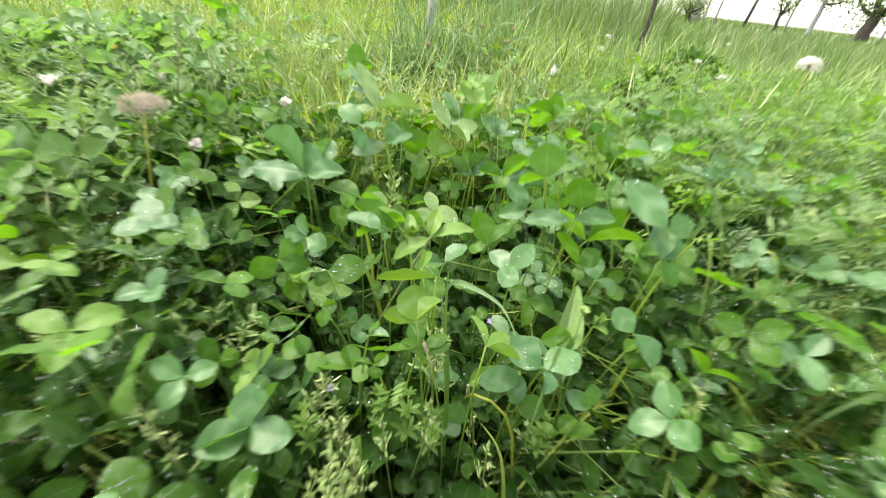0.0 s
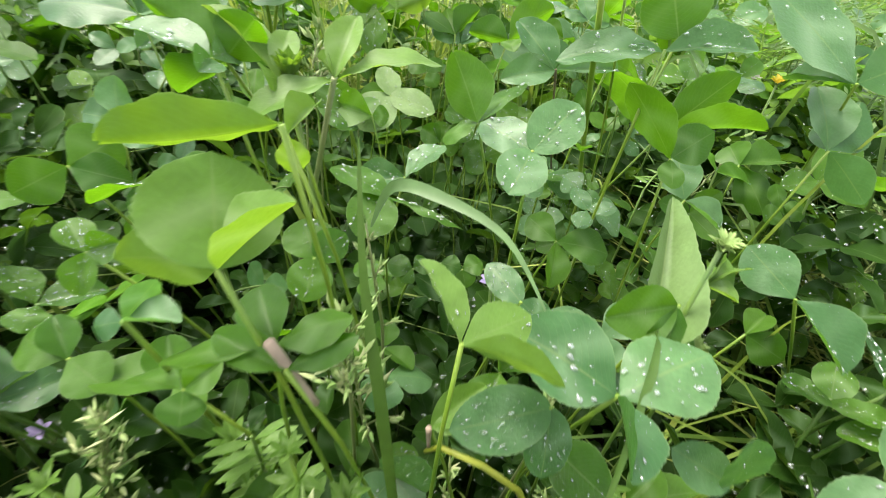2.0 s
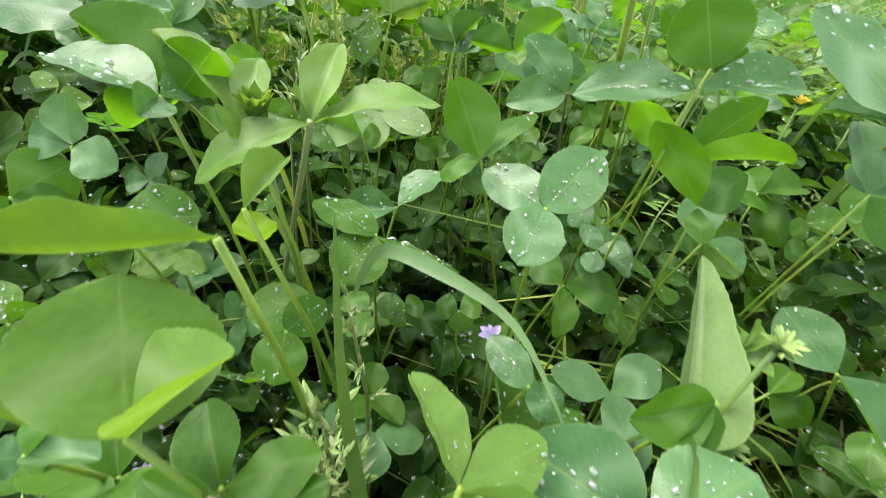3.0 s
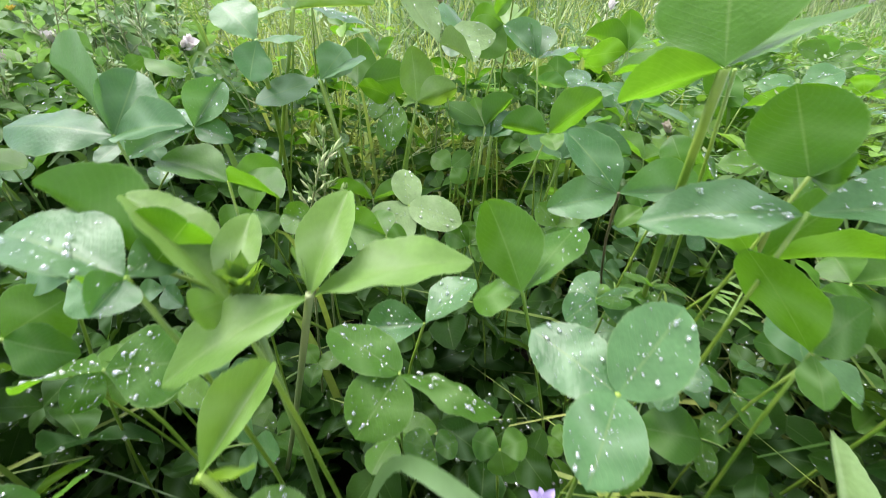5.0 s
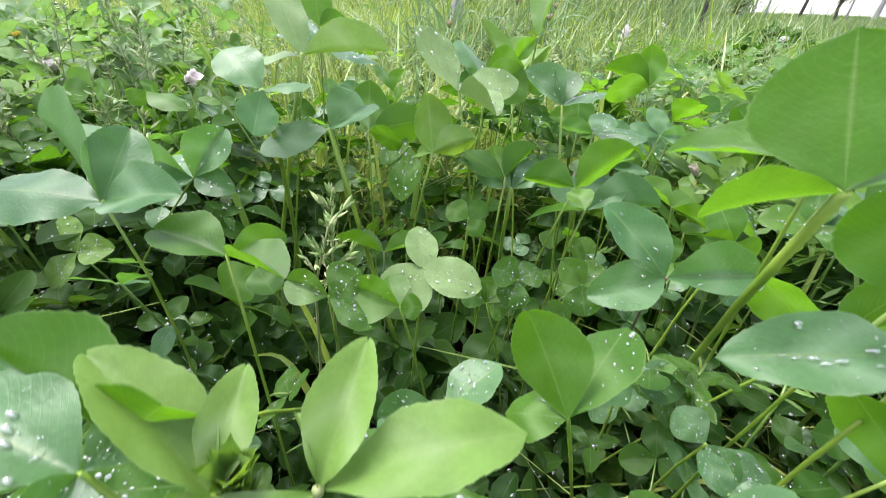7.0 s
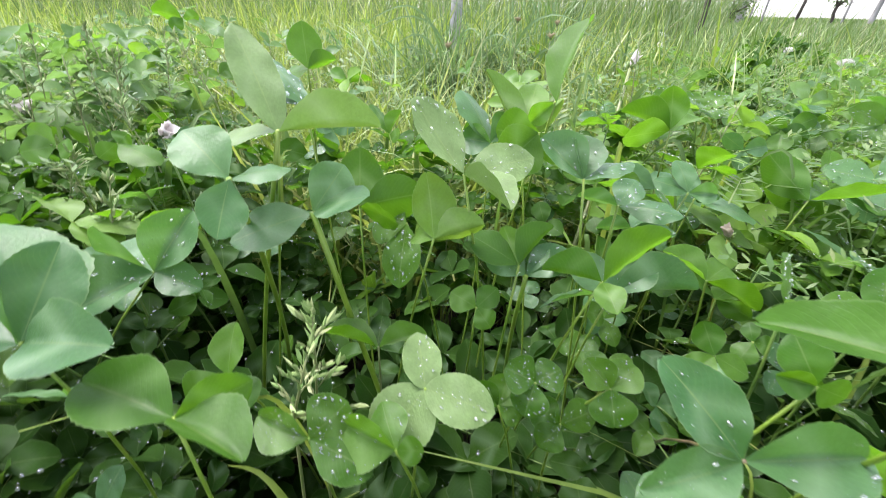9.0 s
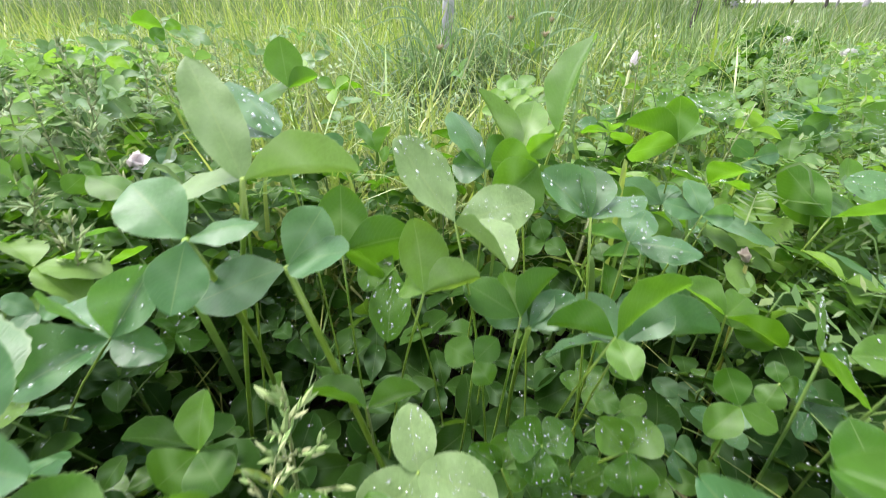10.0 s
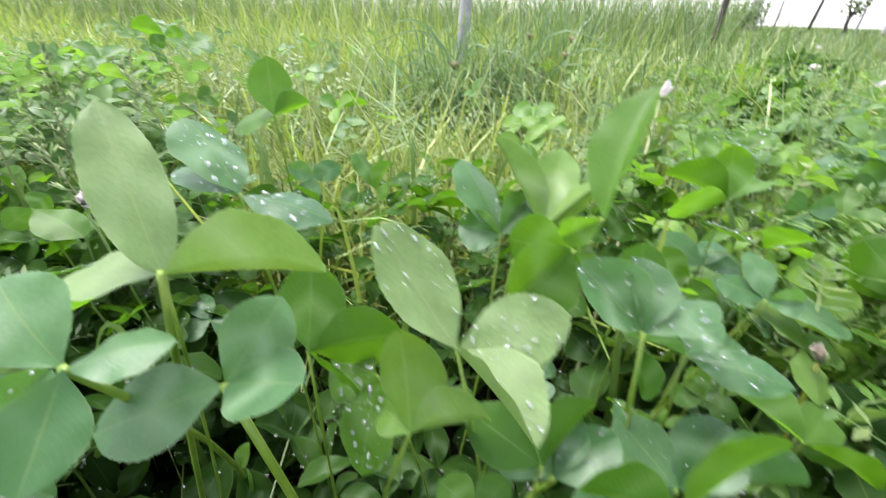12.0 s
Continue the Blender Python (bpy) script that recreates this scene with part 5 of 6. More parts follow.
spray((0.0911, 0.4100, 0.2463), [((0.1146, 0.4222, 0.2639), (-0.53, 0.84, 0.13), 0.72, 1), ((0.0681, 0.4129, 0.2491), (0.16, 0.92, 0.35), 0.72, 3), ((0.0927, 0.3940, 0.2456), (-0.25, -0.07, 0.97), 0.72, 2)])
spray((0.0603, 0.4200, 0.2453), [((0.0537, 0.4330, 0.2559), (0.26, 0.69, -0.68), 0.80, 1), ((0.0736, 0.4322, 0.2585), (-0.70, 0.72, 0.04), 0.72, 3), ((0.0394, 0.4276, 0.2550), (0.25, -0.43, 0.87), 0.72, 0)])
spray((0.1075, 0.5000, 0.2546), [((0.1062, 0.5092, 0.2704), (0.21, 0.85, -0.48), 1.12, 3), ((0.1297, 0.5020, 0.2535), (-0.01, 0.59, 0.80), 0.72, 0), ((0.0895, 0.5057, 0.2581), (-0.07, -0.68, 0.73), 0.72, 3)])
spray((0.1359, 0.3600, 0.2488), [((0.1307, 0.3681, 0.2597), (-0.48, -0.80, 0.37), 0.86, 2), ((0.1452, 0.3599, 0.2450), (0.04, -0.99, 0.13), 1.04, 0), ((0.1265, 0.3624, 0.2494), (-0.21, -0.93, 0.30), 0.86, 3)])
spray((0.1165, 0.3600, 0.1856), [((0.1077, 0.3699, 0.1899), (-0.41, -0.64, 0.64), 1.25, 2), ((0.1409, 0.3584, 0.1798), (0.12, -0.70, 0.70), 0.72, 0), ((0.1018, 0.3487, 0.1808), (0.12, -0.52, 0.85), 0.91, 0)], kind="bluish", wet=3)
spray((-0.0445, 0.2756, 0.2100), [((-0.0712, 0.2741, 0.2051), (-0.19, 0.38, 0.91), 0.72, 2), ((-0.0507, 0.2656, 0.2024), (0.53, -0.69, 0.48), 0.76, 4), ((-0.0183, 0.2785, 0.2136), (-0.02, -0.70, 0.72), 0.85, 0)], wet=3)
spray((-0.0021, 0.2534, 0.2611), [((-0.0250, 0.2569, 0.2679), (0.27, -0.09, 0.96), 0.72, 1), ((-0.0014, 0.2448, 0.2601), (0.72, -0.01, 0.69), 0.96, 3), ((0.0009, 0.2646, 0.2624), (0.77, -0.27, 0.58), 0.72, 2)], kind="bluish", wet=2)
spray((-0.0064, 0.3520, 0.2178), [((-0.0248, 0.3562, 0.2207), (-0.08, -0.79, 0.61), 0.73, 3), ((0.0041, 0.3610, 0.2244), (0.36, -0.79, 0.50), 1.22, 4), ((0.0149, 0.3477, 0.2115), (0.26, -0.14, 0.96), 0.72, 4)], wet=3)
spray((-0.0728, 0.3101, 0.1700), [((-0.0873, 0.3188, 0.1747), (0.16, -0.25, 0.96), 1.25, 3), ((-0.0525, 0.3085, 0.1649), (0.17, -0.51, 0.84), 1.16, 0), ((-0.0902, 0.3016, 0.1615), (0.17, -0.85, 0.50), 0.94, 1)])
spray((0.0494, 0.2871, 0.1700), [((0.0444, 0.2825, 0.1667), (-0.03, -0.56, 0.83), 1.25, 4), ((0.0565, 0.2908, 0.1716), (0.06, -0.49, 0.87), 1.25, 1), ((0.0380, 0.2885, 0.1719), (0.08, -0.52, 0.85), 0.95, 4)], wet=2)
spray((0.0715, 0.2895, 0.1700), [((0.0621, 0.2910, 0.1721), (0.09, -0.56, 0.82), 1.14, 4), ((0.0806, 0.2927, 0.1727), (-0.07, -0.51, 0.86), 1.11, 2), ((0.0738, 0.2841, 0.1637), (-0.03, -0.76, 0.64), 1.25, 1)])
spray((0.0564, 0.4000, 0.1852), [((0.0436, 0.4046, 0.1920), (-0.02, -0.85, 0.53), 1.00, 3), ((0.0687, 0.3996, 0.1829), (0.06, -0.85, 0.52), 1.21, 2), ((0.0617, 0.4099, 0.1940), (0.09, -0.69, 0.72), 1.25, 3)], wet=2)
spray((0.0845, 0.4000, 0.1768), [((0.0718, 0.4056, 0.1830), (-0.10, -0.84, 0.53), 1.01, 2), ((0.1010, 0.4053, 0.1821), (0.05, -0.78, 0.62), 0.85, 4), ((0.0757, 0.3922, 0.1703), (0.07, -0.68, 0.73), 1.13, 2)], wet=2)
spray((0.0142, 0.2548, 0.2569), [((-0.0056, 0.2643, 0.2732), (0.61, -0.07, 0.79), 0.45, 1), ((0.0133, 0.2692, 0.2673), (0.25, -0.56, 0.79), 0.45, 1), ((0.0121, 0.2468, 0.2598), (-0.85, 0.03, -0.53), 0.88, 2)], kind="young")
spray((0.0282, 0.2568, 0.2577), [((0.0317, 0.2722, 0.2721), (-0.01, -0.68, 0.73), 0.45, 1), ((0.0553, 0.2657, 0.2655), (-0.22, -0.18, 0.96), 0.45, 2), ((0.0066, 0.2421, 0.2513), (-0.07, -0.31, 0.95), 0.45, 2), ((0.0218, 0.2662, 0.2610), (0.65, 0.18, 0.74), 0.45, 3)], kind="young", r=0.0009, root=(-0.058, 0.341, 0), mat=STEM_PALE)
spray((0.1725, 0.5200, 0.2407), [((0.1670, 0.5369, 0.2572), (0.26, -0.63, 0.73), 0.72, 0), ((0.1868, 0.5216, 0.2419), (-0.13, 0.97, 0.19), 0.72, 1), ((0.2112, 0.5188, 0.2310), (0.24, -0.11, 0.96), 0.72, 0)], kind="bluish")
spray((0.1322, 0.5000, 0.2285), [((0.1588, 0.5021, 0.2271), (0.06, -0.09, 0.99), 0.72, 0), ((0.1122, 0.5007, 0.2282), (0.03, 0.89, 0.45), 0.72, 1), ((0.1499, 0.5136, 0.2321), (-0.27, 0.11, 0.96), 0.72, 1)], kind="bluish", wet=1)
spray((0.1657, 0.5200, 0.2030), [((0.1700, 0.5121, 0.1918), (-0.40, -0.81, 0.43), 0.74, 0), ((0.1566, 0.5267, 0.2131), (0.15, -0.76, 0.64), 0.72, 2)], kind="bluish")
spray((0.1875, 0.4900, 0.1895), [((0.1642, 0.5027, 0.2088), (0.57, -0.17, 0.80), 0.72, 0), ((0.2086, 0.5023, 0.1964), (-0.23, -0.15, 0.96), 0.72, 6), ((0.2069, 0.4843, 0.1830), (0.33, 0.93, 0.18), 0.72, 4)], kind="clover")
spray((0.1143, 0.5000, 0.2227), [((0.1185, 0.4878, 0.2045), (0.87, 0.47, -0.12), 0.72, 1), ((0.1132, 0.5110, 0.2290), (-0.36, -0.49, 0.80), 0.90, 0)], kind="clover")
spray((0.1739, 0.5800, 0.2241), [((0.1487, 0.5899, 0.2392), (0.23, -0.60, 0.77), 0.72, 0), ((0.1995, 0.5816, 0.2241), (0.03, -0.44, 0.90), 0.72, 1), ((0.1849, 0.5969, 0.2351), (-0.26, -0.40, 0.88), 0.72, 2)], kind="bluish")
spray((0.3298, 0.7000, 0.2470), [((0.3080, 0.7041, 0.2504), (-0.16, -0.98, 0.15), 0.86, 1), ((0.3543, 0.7086, 0.2571), (-0.16, 0.91, -0.39), 0.72, 4), ((0.3318, 0.6865, 0.2317), (-0.65, -0.61, 0.46), 0.84, 4)], kind="clover")
spray((0.2614, 0.6400, 0.2414), [((0.2455, 0.6471, 0.2518), (0.44, 0.90, 0.05), 0.72, 0), ((0.2828, 0.6443, 0.2447), (0.10, -0.88, 0.47), 0.76, 1), ((0.2556, 0.6285, 0.2280), (-0.12, -0.73, 0.68), 0.72, 0)], kind="bluish")
# lighter leaflet colour stands for light coming through its underside
spray((-0.0337, 0.4218, 0.2952), [((0.0042, 0.4266, 0.2985), (-0.20, 0.82, 0.54), 0.44, 3)], kind="young", root=(-0.106, 0.475, 0))

spray((0.1180, 0.3170, 0.2900), [((0.0945, 0.3380, 0.2870), (-0.20, -0.30, 0.93), 0.40, 1)], kind="clover", root=(0.17, 0.41, 0), label="tall green clover stalk with one long dark leaf")
spray((0.0509, 0.2100, 0.1400), [((0.0399, 0.2000, 0.1340), (-0.10, -0.60, 0.79), 0.95, 6), ((0.0600, 0.2040, 0.1620), (0.10, -0.75, 0.65), 0.80, 6), ((0.0610, 0.2000, 0.1390), (0.20, -0.60, 0.77), 0.85, 6)], kind="bluish", wet=3)
spray((0.0900, 0.2005, 0.2000), [((0.0660, 0.1935, 0.1985), (0.10, -0.60, 0.79), 0.62, 6), ((0.0890, 0.1900, 0.1860), (0.10, -0.75, 0.65), 0.70, 6)], kind="bluish", wet=3)
spray((0.1340, 0.1900, 0.1895), [((0.1200, 0.1950, 0.1950), (-0.15, -0.65, 0.75), 0.72, 6), ((0.1300, 0.1890, 0.2090), (0.10, -0.90, 0.42), 0.62, 6)], kind="bluish", wet=1)
spray((0.0965, 0.2090, 0.1710), [((0.1080, 0.1905, 0.1770), (-0.15, -0.60, 0.79), 0.72, 0)], kind="clover", wet=1)
young = spray((0.0610, 0.2010, 0.1870), [((0.0749, 0.2083, 0.1965), (-0.30, -0.60, 0.74), 0.48, 1), ((0.0700, 0.2010, 0.1905), (-0.10, -0.50, 0.86), 0.55, 2)], kind="young", label="small young clover shoot with a papery base")
petiole(young, (0.0612, 0.2008, 0.1780), (0.0608, 0.2006, 0.1872), (0, 0, 0), 0.0005, 0.0009, SHEATH, "sheath")
spray((0.246, 0.532, 0.239), [((0.225, 0.555, 0.262), (0.45, 0.80, -0.35), 0.60, 1), ((0.278, 0.515, 0.251), (-0.15, 0.75, 0.60), 0.52, 5), ((0.262, 0.567, 0.243), (0.10, -0.60, 0.79), 0.65, 0)], kind="clover")
spray((0.105, 0.452, 0.261), [((0.088, 0.458, 0.2635), (0.15, 0.80, 0.55), 0.62, 1), ((0.128, 0.440, 0.2645), (-0.10, -0.45, 0.89), 0.50, 4), ((0.117, 0.470, 0.268), (-0.15, -0.65, 0.74), 0.66, 0)], kind="bluish", wet=2)

pr = random.Random(21)
count = 0
while count < 175:
    x, y = pr.uniform(NEAR[0], NEAR[1]), pr.uniform(NEAR[2], NEAR[3])
    if grassy(x, y) > -0.02 and pr.random() < 0.7:
        continue
    top = float(canopy(x, y)) + 0.015 * math.sin(11 * x + 5 * y)
    if math.hypot((x - 0.06) / 0.20, (y - 0.48) / 0.15) < 1:
        continue
    if y < 0.24 and -0.03 < x < 0.10:
        continue
    if 0.08 < x < 0.20 and 0.18 < y < 0.40 and pr.random() < 0.6:
        continue
    if x > 0.17 and y > 0.38 and pr.random() < 0.5:
        continue
    z = top - 0.06 * pr.random() ** 1.5
    wild_clover(pr, x, y, z, pr.uniform(0.012, 0.021) + 0.006 * (z / 0.25), pr.choice((0, 1, 2, 3, 3)) if y < 0.62 else pr.choice((0, 0, 1)))
    count += 1
for k in range(46):
    x, y = pr.uniform(0.16, 0.50), pr.uniform(0.40, 0.78)
    wild_clover(pr, x, y, 0.222 + 0.03 * pr.random() + 0.015 * (y > 0.6), pr.uniform(0.021, 0.031), pr.choice((0, 1, 2, 3)))
for k in range(24):
    wild_clover(pr, pr.uniform(-0.36, -0.13), pr.uniform(0.12, 0.36), pr.uniform(0.205, 0.240), pr.uniform(0.016, 0.024), pr.choice((0, 1, 2)))


# ---- trees, posts and what stands beyond the meadow ----
def tree(place, height, lean, trunk_r, mat, label, crown_z, crown_r, seed, leaves=900, leaf=0.05, name="tree", forked=0.4):
    rng = random.Random(seed)
    x, y = place
    foot = float(rise(y))
    crown_z += foot
    ob = thing(name, (x, y, foot), label, "tree")
    lx, ly = lean
    fork = Vector((x + lx * height * forked, y + ly * height * forked, foot + height * forked))
    pts = [Vector((x, y, foot - 0.02)).lerp(fork, i / 5) + Vector((rng.gauss(0, trunk_r * 0.25), rng.gauss(0, trunk_r * 0.25), 0)) * (0 < i < 5) for i in range(6)]
    v, f = tube_data(pts, [trunk_r * (1.35, 1.1, 1.0, 0.95, 0.9, 0.85)[i] for i in range(6)], 10)
    part_mesh("trunk", mesh_of("trunk", v, f, mat), ob)
    ends = []
    for k in range(6):
        a = k * 1.05 + rng.uniform(-0.3, 0.3)
        end = Vector((x + lx * height, y + ly * height, 0)) + Vector((math.cos(a) * crown_r * rng.uniform(0.5, 1), math.sin(a) * crown_r * rng.uniform(0.5, 1), crown_z + rng.uniform(-0.2, 0.5) * crown_r))
        start = pts[4].lerp(fork, rng.uniform(0, 1))
        bow = Vector((0, 0, -0.12 * crown_r))
        lp = arc(start, end, bow, 7)
        v, f = tube_data(lp, [trunk_r * (0.6 - 0.52 * i / 6) for i in range(7)], 6)
        part_mesh("limb", mesh_of("limb", v, f, BARK), ob)
        ends.append(lp)
    nr = np.random.default_rng(seed)
    pts = []
    for lp in ends:
        for _ in range(leaves // 6):
            p = lp[rng.randrange(2, 7)]
            pts.append(p + Vector((rng.gauss(0, 0.22), rng.gauss(0, 0.22), rng.gauss(0.02, 0.2))) * crown_r)
    p = np.array(pts)
    n = len(p)
    d = nr.normal(0, 1, (n, 3))
    d /= np.linalg.norm(d, axis=1, keepdims=True)
    s = np.cross(d, nr.normal(0, 1, (n, 3)))
    s /= np.linalg.norm(s, axis=1, keepdims=True)
    L = nr.uniform(0.6, 1.2, (n, 1)) * leaf
    verts = np.stack([p, p + d * L * 0.5 + s * L * 0.28, p + d * L, p + d * L * 0.5 - s * L * 0.28], 1).reshape(-1, 3)
    quads = np.arange(4 * n).reshape(-1, 4)
    part_mesh("crown", quads_mesh("crown", verts, quads, TREE_LEAF), ob, None, "loose crown of small green leaves")
    return ob


tree((1.40, 3.5), 2.4, (0.06, 0.02), 0.019, BARK, "young dark-barked fruit tree leaning in the meadow", 1.7, 0.8, 3, 700, 0.045, forked=0.26)
tree((-0.05, 1.60), 2.6, (0.01, 0.05), 0.0155, LIME, "young tree with a limewashed trunk in a grass tussock", 2.2, 0.6, 4, 600, 0.045)


def stake(place, height, lean, r, mat, label, name="stake"):
    foot = float(rise(place[1]))
    ob = thing(name, (*place, foot), label, "post")
    a = Vector((*place, foot - 0.05))
    b = Vector((place[0] + lean[0] * height, place[1] + lean[1] * height, foot + height))
    v, f = tube_data(arc(a, b, (0.003, 0, 0), 5), [r, r * 0.97, r * 0.95, r * 0.93, r * 0.9], 8)
    part_mesh("shaft", mesh_of("shaft", v, f, mat), ob)
    return ob


tree((13.2, 20.0), 2.6, (0.06, 0.0), 0.06, BARK, "small orchard tree with sparse leaves far across the meadow", 1.5, 0.7, 6, 600, 0.10, forked=0.3)
tree((16.9, 20.0), 5.0, (0.08, 0.0), 0.22, BARK, "orchard tree with a thick dark trunk far across the meadow", 2.0, 1.8, 7, 2200, 0.13, forked=0.26)
tree((15.0, 20.5), 4.0, (0.08, 0.0), 0.09, CONCRETE, "slender pale-barked orchard tree far across the meadow", 1.8, 1.1, 8, 900, 0.1)
tree((9.3, 19.5), 3.6, (0.02, 0.0), 0.10, BARK, "bushy orchard tree far across the meadow", 0.9, 0.8, 9, 1300, 0.09, forked=0.15)
stake((11.9, 20.0), 3.2, (0.14, 0), 0.06, BARK, "dark wooden post leaning in the meadow")
for px in (8.7, 10.7, 11.2, 14.3, 18.6):
    stake((px, 21.0), 2.0, (0.05, 0), 0.045, CONCRETE, "grey concrete trellis post far across the meadow")
stake((10.55, 21.5), 1.7, (0, 0), 0.22, CONCRETE, "broad grey concrete pillar far across the meadow", "pillar")
for wz in (0.9, 1.45):
    v, f = tube_data([Vector((7.5, 21.0, wz + 0.25)), Vector((13, 21.0, wz + 0.22)), Vector((20, 21.0, wz + 0.25))], [0.012] * 3, 6)
    tagged(new("trellis_wire", mesh_of("trellis_wire", v, f, WIRE)), "thin grey wire strung between the trellis posts", "wire", "trellis wires")


# ---- grass panicles, flowers, vetch and single blades ----
def spikelet_data(p, d, length, width, rng):
    """A slim pointed husk."""
    d = Vector(d).normalized()
    a = d.orthogonal().normalized()
    a = Matrix.Rotation(rng.uniform(0, 6.28), 3, d) @ a
    b = d.cross(a)
    p = Vector(p)
    verts = [p]
    for t, w in ((0.3, 1.0), (0.65, 0.8)):
        for k in range(4):
            ang = k * math.pi / 2
            verts.append(p + d * length * t + (a * math.cos(ang) + b * math.sin(ang) * 0.6) * width * w)
    verts.append(p + d * length)
    faces = []
    for k in range(4):
        q = (k + 1) % 4
        faces += [(0, 1 + q, 1 + k), (1 + k, 1 + q, 5 + q, 5 + k), (5 + k, 5 + q, 9)]
    return verts, faces


def panicle(top, bottom, spread, count, size, seed, label="pale green flowering grass panicle among the clover", mat=None):
    """A grass stalk that ends in a loose head of husks."""
    rng = random.Random(seed)
    top, bottom = Vector(top), Vector(bottom)
    axis = (top - bottom)
    root = bottom - axis.normalized() * 0.02
    ground_at = Vector((root.x + rng.uniform(-0.02, 0.02), root.y + rng.uniform(0, 0.03), 0))
    ob = thing("grass_panicle", ground_at, label, "grass", "grass panicles")
    pts = [ground_at, ground_at.lerp(bottom, 0.5) + Vector((rng.uniform(-0.006, 0.006), 0.004, 0)), bottom, bottom.lerp(top, 0.5), top]
    v, f = tube_data(pts, [0.0008, 0.0007, 0.0006, 0.0005, 0.0003], 5)
    husks, twigs = [], [(v, f)]
    n_twigs = max(count // 5, 3)
    for k in range(n_twigs):
        t = k / n_twigs
        at = bottom.lerp(top, t)
        ang = k * 2.4 + rng.uniform(-0.4, 0.4)
        side = Vector((math.cos(ang), math.sin(ang), 0))
        reach = spread * (1 - 0.7 * t) * rng.uniform(0.6, 1.1)
        end = at + side * reach + axis.normalized() * reach * rng.uniform(0.4, 1.2)
        twigs.append(tube_data([at, at.lerp(end, 0.5) + axis.normalized() * reach * 0.15, end], [0.0003, 0.00025, 0.0002], 4))
        for m in range(count // n_twigs):
            p = at.lerp(end, 0.3 + 0.7 * m / max(count // n_twigs - 1, 1))
            d = (end - at).normalized() + Vector((rng.gauss(0, 0.45), rng.gauss(0, 0.45), rng.gauss(0.2, 0.4)))
            husks.append(spikelet_data(p, d, size * rng.uniform(0.5, 0.9), size * 0.11, rng))
    for m in range(count // 5):
        husks.append(spikelet_data(bottom.lerp(top, 0.4 + 0.6 * rng.random()), axis + Vector((rng.gauss(0, 0.3), rng.gauss(0, 0.3), 0)) * axis.length, size * 0.7, size * 0.11, rng))
    part_mesh("stalk", mesh_of("stalk", *join_data(twigs), STEM_PALE), ob)
    part_mesh("panicle", mesh_of("panicle", *join_data(husks), mat or SEED, smooth=False), ob, None, "loose head of pale husks")
    return ob


panicle((0.0394, 0.235, 0.2275), (0.0437, 0.235, 0.1872), 0.005, 30, 0.006, 1)
panicle((0.0372, 0.215, 0.2121), (0.0406, 0.215, 0.1622), 0.014, 80, 0.0085, 2)
panicle((-0.0094, 0.375, 0.2518), (-0.0137, 0.375, 0.1996), 0.015, 55, 0.009, 3)
panicle((-0.0062, 0.36, 0.2450), (-0.0146, 0.36, 0.2162), 0.010, 36, 0.006, 4)
panicle((-0.2846, 0.62, 0.3018), (-0.2813, 0.62, 0.2251), 0.015, 70, 0.007, 5)
panicle((-0.2022, 0.50, 0.2584), (-0.2267, 0.50, 0.2078), 0.022, 80, 0.007, 6)
panicle((-0.0251, 0.20, 0.1838), (-0.0417, 0.20, 0.1344), 0.012, 55, 0.007, 7)
panicle((-0.1135, 0.25, 0.1914), (-0.1462, 0.25, 0.1251), 0.020, 70, 0.008, 8)
panicle((0.108, 0.205, 0.150), (0.112, 0.21, 0.115), 0.010, 40, 0.006, 9)
panicle((0.075, 0.175, 0.165), (0.079, 0.18, 0.115), 0.008, 40, 0.007, 10)
panicle((-0.02, 0.15, 0.165), (-0.035, 0.15, 0.10), 0.010, 50, 0.008, 11)
panicle((0.02, 0.12, 0.15), (0.01, 0.125, 0.09), 0.010, 50, 0.008, 12)
panicle((0.0420, 0.2000, 0.2270), (0.0385, 0.2100, 0.1860), 0.007, 50, 0.0055, 21)
panicle((-0.0300, 0.2050, 0.1760), (-0.0370, 0.1990, 0.1420), 0.007, 60, 0.0065, 22)
panicle((0.0699, 0.2179, 0.1400), (0.0714, 0.2130, 0.1120), 0.003, 34, 0.006, 23)
panicle((0.0917, 0.2060, 0.1970), (0.0929, 0.2080, 0.1700), 0.005, 40, 0.0055, 24)
panicle((-0.0720, 0.2150, 0.2200), (-0.0980, 0.2200, 0.1650), 0.012, 80, 0.0065, 25)
pq = random.Random(63)
for k in range(14):
    x, y = 0.008 + pq.uniform(-0.03, 0.03), 0.150 + pq.uniform(-0.025, 0.03)
    h = pq.uniform(0.165, 0.205)
    panicle((x + pq.uniform(-0.012, 0.006), y, h), (x, y, h - pq.uniform(0.035, 0.05)), pq.uniform(0.003, 0.006), 42, 0.0068, 600 + k)
for k in range(40):
    x, y = (pq.uniform(-0.32, -0.08) if k % 3 else pq.uniform(0.2, 0.4)), pq.uniform(0.02, 0.40)
    h = pq.uniform(0.17, 0.225)
    panicle((x + pq.uniform(-0.02, 0.02), y, h), (x, y, h - pq.uniform(0.04, 0.06)), pq.uniform(0.006, 0.014), 40, 0.007, 300 + k)
pg = random.Random(77)
for k in range(100):
    x = pg.uniform(-0.85, 1.0) if k % 2 else pg.uniform(-0.75, -0.2)
    y = pg.uniform(0.55, 1.5)
    if grassy(x, y) < -0.25 and x > -0.1:
        continue
    h = pg.uniform(0.25, 0.33)
    lean = pg.uniform(-0.03, 0.03)
    panicle((x + lean, y, h), (x, y, h - pg.uniform(0.05, 0.08)), pg.uniform(0.006, 0.018), 36, 0.007, 100 + k)


